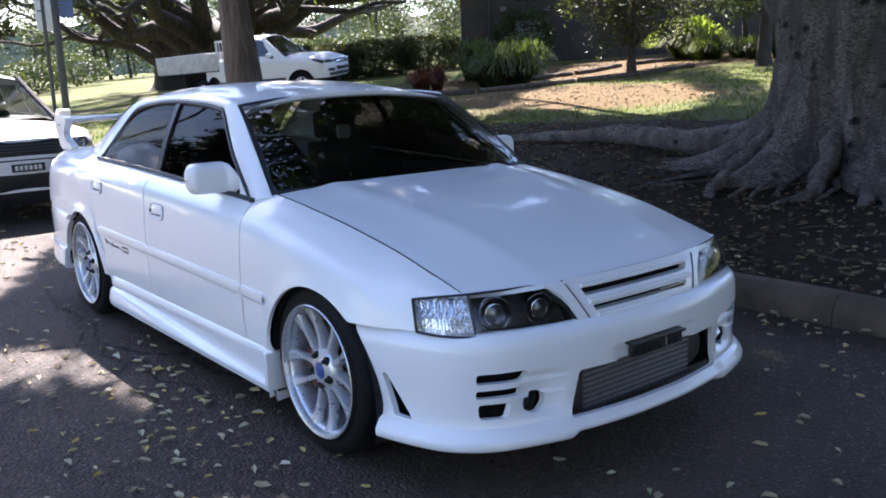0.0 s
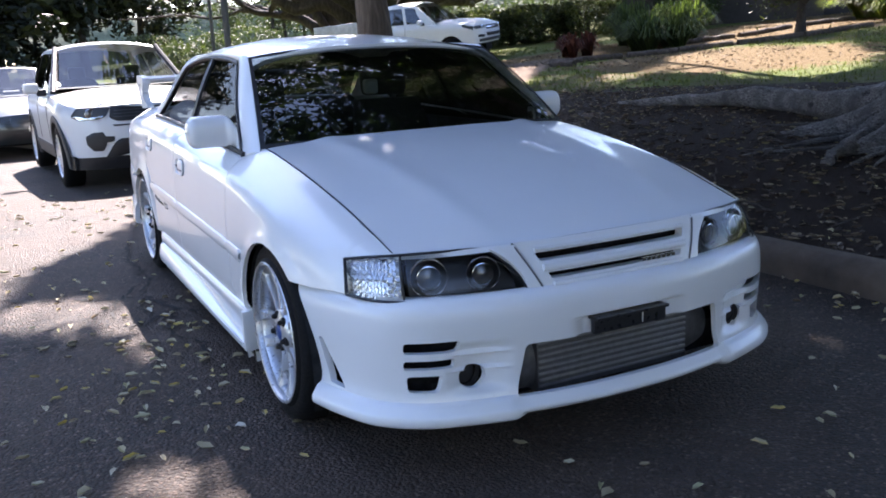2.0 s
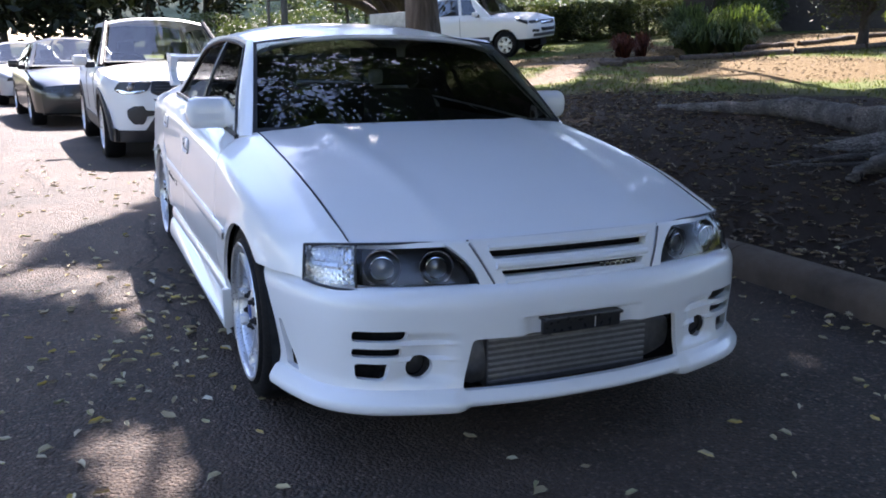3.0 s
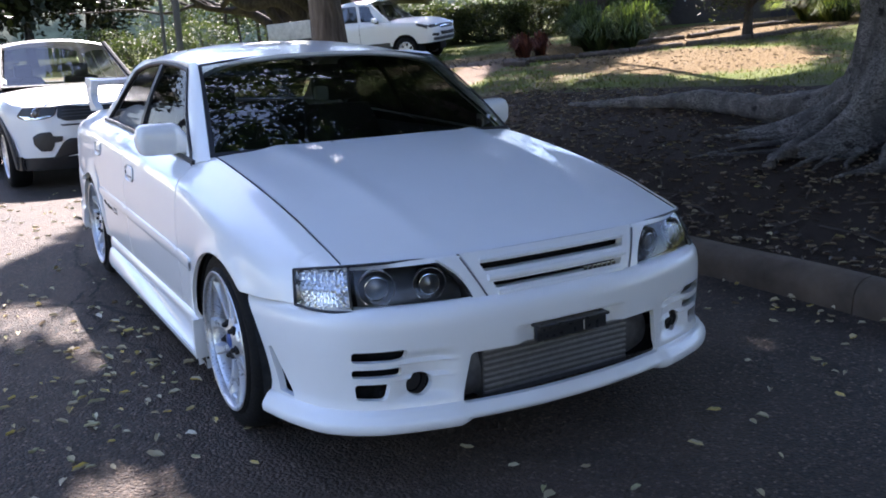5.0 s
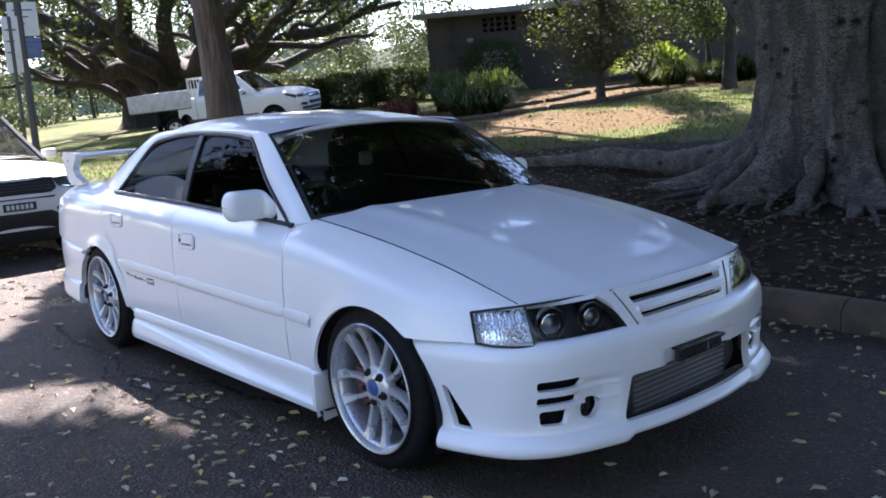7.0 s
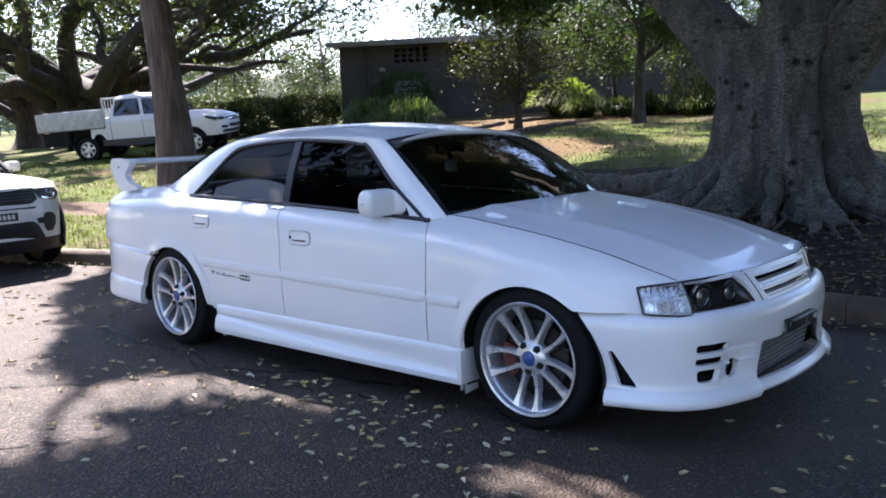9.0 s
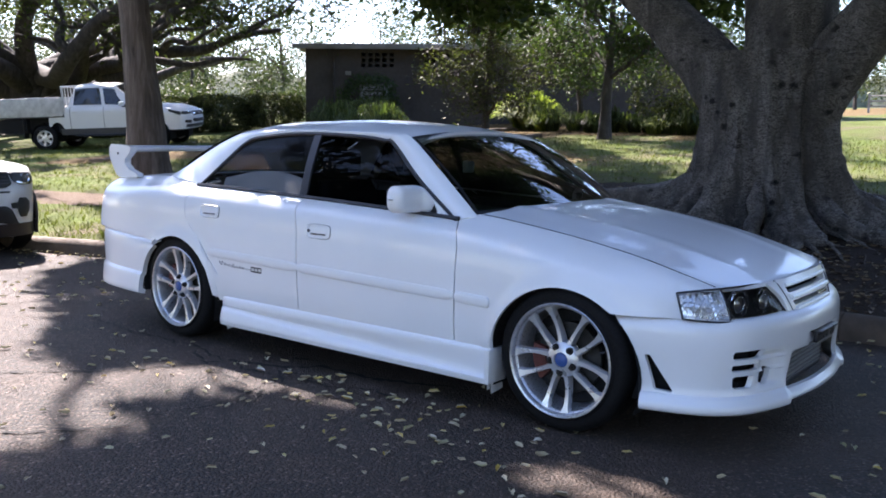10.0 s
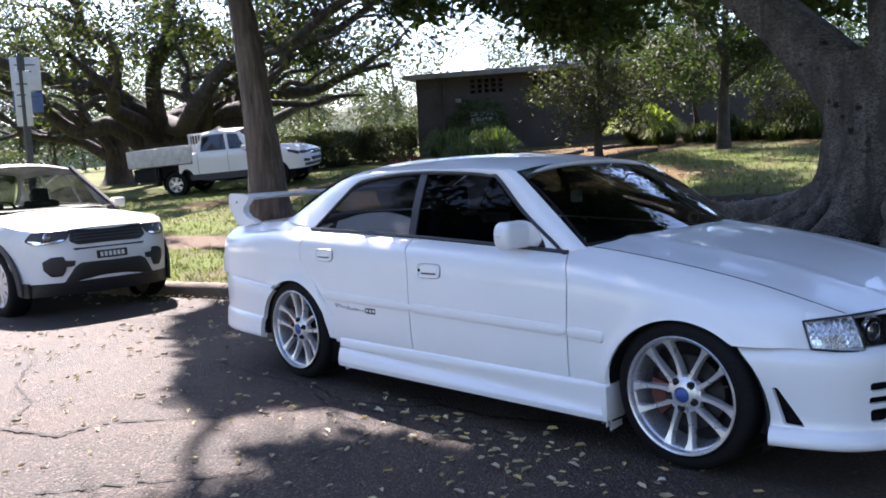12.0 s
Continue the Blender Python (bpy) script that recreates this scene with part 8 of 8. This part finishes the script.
UTE = on_slope(-18.1, 10.6, 35, 3.1, 0.9)
ute, uf = vehicle("utility_truck", "white crew-cab utility truck with a steel tray on grass", ute_body, UTE, M_WHITE2, 0.215, M_ALLOY, M_GREYPLASTIC, "", ((-1.36, -0.78, -0.10, -0.42), (-2.26, -1.46, 0.03, -0.10)), True, 6)
for s in (-1, 1):
    hl = part("headlamp", face_patch(uf, both(s, [(0.50, 0.075), (0.80, 0.03), (0.985, 0.0), (0.99, 0.13), (0.90, 0.20), (0.56, 0.19)]), 0.016, 0.02), M_LAMPBLACK, ute, "dark swept-back headlamp")
    part("lamp_wing", rolled(lambda x, w: Vector((x - 0.16 * 0.86 * max(0.0, 1 - (0.82 - x) / 0.7) ** 1.5, s * (abs(ute_body.side(x, 0.80 + 0.17 * w).y) + 0.008), ute_body.side(x, 0.78 + 0.19 * w + 0.25 * (0.82 - x) * (1 - w)).z)), lin(0.42, 0.81, 8), lin(0, 1, 5), (0, s, 0), 0.02, 0.0), M_LAMPBLACK, ute, "dark lamp glass on the wing")
    c = uf(0.11, s * 0.72) + Vector((0.02, 0, 0))
    part("projector", moved(lathe([(0.0, -0.012), (0.03, -0.008), (0.05, 0.004)], 18), Matrix.Translation(c) @ Matrix.Rotation(math.pi / 2, 4, "Z")), M_REFLECT, hl)
    part("fog_pocket", face_patch(uf, both(s, [(0.62, 0.56), (0.86, 0.50), (0.90, 0.64), (0.66, 0.70)]), 0.014, 0.02), M_TRIM, ute)
    part("step_bar", tube([(-2.2, s * 0.97, 0.42), (-1.9, s * 1.0, 0.40), (-0.75, s * 1.0, 0.40), (-0.55, s * 0.95, 0.42)], 0.035, 8), M_TRIM, ute, "black side step")
    for x0 in (-1.40, -2.34):
        part("door_seam", tube([(p.x, s * (abs(p.y) + 0.001), p.z) for p in (ute_body.side(x0, v) for v in lin(0.1, 1, 8))], 0.006, 5), M_TRIM, ute)
        q = ute_body.side(x0 + 0.16, 0.82)
        part("door_handle", box(q.x - 0.08, q.x + 0.08, s * abs(q.y) - 0.02, s * abs(q.y) + 0.03, q.z - 0.015, q.z + 0.02, 0.01), M_WHITE2, ute)
part("grille", face_patch(uf, [(-0.50, 0.06), (0.50, 0.06), (0.52, 0.17), (0.48, 0.30), (-0.48, 0.30), (-0.52, 0.17)], 0.018, 0.03), M_TRIM, ute, "black split grille")
part("grille_bar", on_face(uf, 0.165, 0.20, -0.54, 0.54, 0.030), M_CHROME, ute)
part("grille_emblem", on_face(uf, 0.15, 0.215, -0.09, 0.09, 0.036, 3, 4), M_STEEL, ute)
part("lower_grille", face_patch(uf, [(-0.56, 0.46), (0.56, 0.46), (0.48, 0.66), (-0.48, 0.66)], 0.018, 0.02), M_TRIM, ute, "black lower intake")
part("bumper_trim", on_face(uf, 0.76, 0.92, -0.85, 0.85, 0.016), M_GREYPLASTIC, ute)
tray = part("tray", box(-4.50, -2.50, -0.92, 0.92, 0.90, 0.98, 0.01), M_GREYPLASTIC, ute, "steel tray floor")
M_TRAY = plain("worn_white_steel", (0.55, 0.55, 0.53), 0.6, vary=0.25, scale=7, grain=0.15)
for s in (-1, 1):
    part("tray_side", box(-4.48, -2.52, s * 0.905 - 0.02, s * 0.905 + 0.02, 0.93, 1.42, 0.008), M_TRAY, tray, "worn drop side of the tray")
part("tray_tail", box(-4.515, -4.482, -0.90, 0.90, 0.93, 1.42, 0.008), M_TRAY, tray)
hb = part("headboard", join(box(-2.53, -2.48, -0.90, -0.84, 0.98, 1.74, 0.008), box(-2.53, -2.48, 0.84, 0.90, 0.98, 1.74, 0.008), box(-2.53, -2.48, -0.84, 0.84, 1.68, 1.74, 0.008), *[box(-2.515, -2.495, y - 0.012, y + 0.012, 1.0, 1.68) for y in lin(-0.7, 0.7, 9)]), M_TRAY, tray, "open bar headboard")
# rails, with near-black blocks filling the dark space under the tray
part("chassis", join(box(-4.6, -2.2, -0.45, -0.35, 0.55, 0.72), box(-4.6, -2.2, 0.35, 0.45, 0.55, 0.72), box(-4.4, -3.6, -0.85, 0.85, 0.50, 0.88, 0.02), box(-3.62, -2.42, -0.66, 0.66, 0.45, 0.89, 0.02), box(-2.72, -2.42, -0.84, 0.84, 0.48, 0.89, 0.02)), M_DARK, ute)
for s in (-1, 1):
    part("mud_flap", box(-3.68, -3.66, s * 0.80 - 0.12, s * 0.80 + 0.12, 0.35, 0.90), M_TRIM, ute)


# ---- cracks, fallen leaves, litter, grass ----
def crack(points, wide, seed):
    """A ragged dark crack: a ribbon of uneven width lying in the road's surface."""
    rng_ = random.Random(seed)
    pts = []
    for a, b in zip(points[:-1], points[1:]):
        n = max(2, int(math.hypot(b[0] - a[0], b[1] - a[1]) / 0.035))
        for k in range(n):
            t = k / n
            pts.append((a[0] + (b[0] - a[0]) * t + rng_.gauss(0, 0.012), a[1] + (b[1] - a[1]) * t + rng_.gauss(0, 0.012)))
    verts, faces = [], []
    for k, (x, y) in enumerate(pts):
        w = wide * 1.4 * (0.25 + rng_.random()) * min(1, k / 6 + 0.1) * min(1, (len(pts) - k) / 6)
        verts += [Vector((x, y - w, road_z(x) + 0.0055)), Vector((x, y + w, road_z(x) + 0.0055))]
    for k in range(len(pts) - 1):
        faces.append((2 * k, 2 * k + 2, 2 * k + 3, 2 * k + 1))
    return verts, faces


M_CRACK = plain("crack_dirt", (0.012, 0.011, 0.010), 0.95, vary=0.3, scale=30)
cracks = [([(-4.6, -3.9), (-3.4, -3.3), (-2.6, -2.9), (-1.81, -2.54), (-1.64, -2.45), (-1.42, -2.38), (-1.46, -2.13), (-1.27, -1.92), (-1.16, -1.78), (-0.97, -1.65), (-0.85, -1.43), (-0.73, -1.21), (-0.65, -1.04), (-0.34, -0.96), (-0.15, -0.8), (0.25, -0.78), (0.7, -0.6)], 0.013),
          ([(-0.7, -2.9), (-0.45, -2.5), (-0.11, -2.06), (-0.12, -1.85), (-0.05, -1.65), (-0.08, -1.41), (-0.16, -1.12), (-0.16, -1.0), (-0.34, -0.96)], 0.011),
          ([(-1.05, -0.95), (-0.93, -1.07), (-0.68, -1.17), (-0.5, -1.3), (-0.35, -1.44)], 0.008), ([(-0.36, -0.95), (-0.13, -1.11), (0.0, -1.41), (0.15, -1.6)], 0.008),
          ([(-0.65, -1.04), (-0.45, -1.12), (-0.3, -1.08), (-0.16, -1.12)], 0.008), ([(-0.58, -1.06), (-0.42, -0.8), (-0.2, -0.62)], 0.009), ([(-0.73, -1.21), (-0.5, -1.22), (-0.25, -1.28), (-0.08, -1.41)], 0.006),
          ([(-0.6, -1.1), (-1.1, -0.95), (-1.7, -1.0), (-2.4, -0.9)], 0.007), ([(-0.16, -1.0), (0.1, -1.05), (0.35, -0.95), (0.7, -1.0)], 0.006),
          ([(-1.82, -2.52), (-2.3, -2.2), (-2.9, -2.1), (-3.9, -1.6)], 0.006), ([(1.9, -3.2), (0.9, -2.9), (0.2, -3.2), (-0.7, -2.9)], 0.005), ([(-5.5, -1.9), (-4.6, -1.7), (-3.9, -1.6)], 0.006)]
cr = part("crack", join(*[crack(p, w, 300 + k) for k, (p, w) in enumerate(cracks)]), M_CRACK, road)
cr["kind"] = "stuff"


def fallen(name, label, spots, size, mat, seed, lift=0.006):
    """Fallen leaves lying about, each a curled blade."""
    rng_ = random.Random(seed)
    verts, faces = [], []
    for x, y, z in spots:
        a = rng_.uniform(0, TAU)
        L = size * rng_.uniform(0.6, 1.25)
        w = L * rng_.uniform(0.16, 0.26)
        curl = rng_.uniform(-0.1, 0.35) * L
        d, s = Vector((math.cos(a), math.sin(a), rng_.uniform(-0.08, 0.12))), Vector((-math.sin(a), math.cos(a), rng_.uniform(-0.25, 0.25)))
        o = Vector((x, y, z + lift))
        k = len(verts)
        for t, ww, h in ((-0.5, 0.0, curl * 0.5), (-0.2, 0.85, 0.05 * L), (0.12, 1.0, 0.0), (0.36, 0.55, curl * 0.25), (0.5, 0.0, curl * 0.6)):
            c = o + d * t * L + Vector((0, 0, h))
            if ww:
                verts += [c - s * w * ww + Vector((0, 0, 0.012 * L / 0.06)), c, c + s * w * ww + Vector((0, 0, 0.012 * L / 0.06))]
            else:
                verts.append(c)
        faces += [(k, k + 1, k + 2), (k, k + 2, k + 3), (k + 1, k + 4, k + 5, k + 2), (k + 2, k + 5, k + 6, k + 3), (k + 4, k + 7, k + 8, k + 5), (k + 5, k + 8, k + 9, k + 6), (k + 7, k + 10, k + 8), (k + 8, k + 10, k + 9)]
    ob = part(name, (verts, faces), mat)
    return tagged(ob, label, "leaves", kind="stuff")


def litter_mat(name, stops):
    m, nt, b = node_mat(name)
    geo = nt.nodes.new("ShaderNodeNewGeometry")
    nt.links.new(ramp(nt, geo.outputs["Random Per Island"], stops), b.inputs["Base Color"])
    b.inputs["Roughness"].default_value = 0.6
    return m


M_FALLEN = litter_mat("fallen_leaf", [(0.0, (0.16, 0.11, 0.06)), (0.2, (0.40, 0.33, 0.19)), (0.5, (0.56, 0.50, 0.34)), (0.72, (0.40, 0.38, 0.19)), (0.84, (0.58, 0.42, 0.08)), (1.0, (0.64, 0.59, 0.46))])
M_LITTER = litter_mat("leaf_litter", [(0.0, (0.03, 0.02, 0.014)), (0.45, (0.10, 0.065, 0.04)), (0.75, (0.24, 0.17, 0.10)), (0.93, (0.40, 0.32, 0.20)), (1.0, (0.42, 0.36, 0.14))])
rg = random.Random(8)
spots = []


def put(x, y):
    d = y - kerb_y(x)
    if d < -0.02:
        spots.append((x, y, road_z(x)))


for _ in range(420):
    put(rg.uniform(-5.5, 4.6), rg.uniform(-4.6, 2.05))
for cx, cy, r, n in ((0.8, -1.1, 0.42, 50), (0.3, -1.15, 0.5, 28), (1.0, -1.45, 0.4, 26), (-0.6, -1.4, 0.7, 50), (-3.2, -0.2, 0.9, 70), (-4.0, -1.5, 1.0, 60), (3.0, 1.3, 0.7, 30), (1.5, -2.4, 0.8, 45), (2.6, -0.9, 0.9, 22)):
    for _ in range(n):
        put(rg.gauss(cx, r), rg.gauss(cy, r * 0.6))
for _ in range(330):
    x = rg.uniform(-8, 5)
    put(x, kerb_y(x) - abs(rg.gauss(0, 0.28)) - 0.03)
for _ in range(70):
    put(rg.uniform(2.2, 4.3), rg.uniform(-1.6, 2.0))
spots = [s for s in spots if not (-2.2 < s[0] < 2.2 and -0.8 < s[1] < 0.9 and rg.random() < 0.8)]
fallen("fallen_leaves", "pale yellow and brown fallen leaves on the asphalt", spots, 0.05, M_FALLEN, 15)
spots = []
for _ in range(9000):
    x, d = rg.uniform(-7.5, 5.5), 0.2 + 6.2 * rg.random() ** 1.25
    y = kerb_y(x) + d
    if cover(x, y)[0] < 0.7 and math.hypot(x - FIG.x, y - FIG.y) > 0.75:
        spots.append((x, y, ground_z(x, y)))
fallen("leaf_litter", "brown leaf litter strewn over dark mulch", spots, 0.06, M_LITTER, 16, 0.008)
spots = []
for _ in range(3500):
    x, y = rg.uniform(-16, -4), rg.uniform(9, 22)
    if cover(x, y)[1] > 0.5:
        spots.append((x, y, ground_z(x, y)))
fallen("bark_litter", "reddish bark and leaf litter in the garden bed", spots, 0.06, M_LITTER, 17, 0.01)

# twigs on the mulch
tw = []
for _ in range(90):
    x, d = rg.uniform(-3, 4.5), rg.uniform(0.3, 3.2)
    y = kerb_y(x) + d
    a, L = rg.uniform(0, TAU), rg.uniform(0.15, 0.5)
    p = [(x + math.cos(a) * L * t, y + math.sin(a) * L * t + 0.03 * math.sin(5 * t), 0) for t in lin(0, 1, 4)]
    tw.append(tube([(q[0], q[1], ground_z(q[0], q[1]) + 0.012) for q in p], 0.006, 5))
tagged(part("twigs", join(*tw), M_LOG), "thin fallen twigs on the mulch", "twigs", kind="stuff")

# short grass on the nearer lawns
gv_, gf_ = [], []
rg = random.Random(12)
n_put = 0
while n_put < 42000:
    x = rg.uniform(-22, 6)
    y = kerb_y(x) + 0.2 + 16 * rg.random() ** 1.3
    n_put += 1
    c = cover(x, y)
    if c[0] < 0.55 + 0.3 * noise.noise(Vector((x, y, 0))) or c[1] > 0.5 or c[2] > 0.5:
        continue
    z = ground_z(x, y)
    a = rg.uniform(0, TAU)
    h = rg.uniform(0.03, 0.085)
    w = rg.uniform(0.006, 0.012)
    k = len(gv_)
    ox, oy = math.cos(a), math.sin(a)
    lx, ly = rg.gauss(0, 0.03), rg.gauss(0, 0.03)
    gv_ += [(x - oy * w, y + ox * w, z), (x + oy * w, y - ox * w, z), (x + lx, y + ly, z + h)]
    gf_.append((k, k + 1, k + 2))
tagged(part("lawn_grass", make_mesh("lawn_grass", gv_, gf_, 0), leaf_mat("lawn_blade", (0.042, 0.055, 0.012), (0.135, 0.15, 0.034), 0.3)), "short uneven grass of the verge lawn", "grass", kind="stuff")
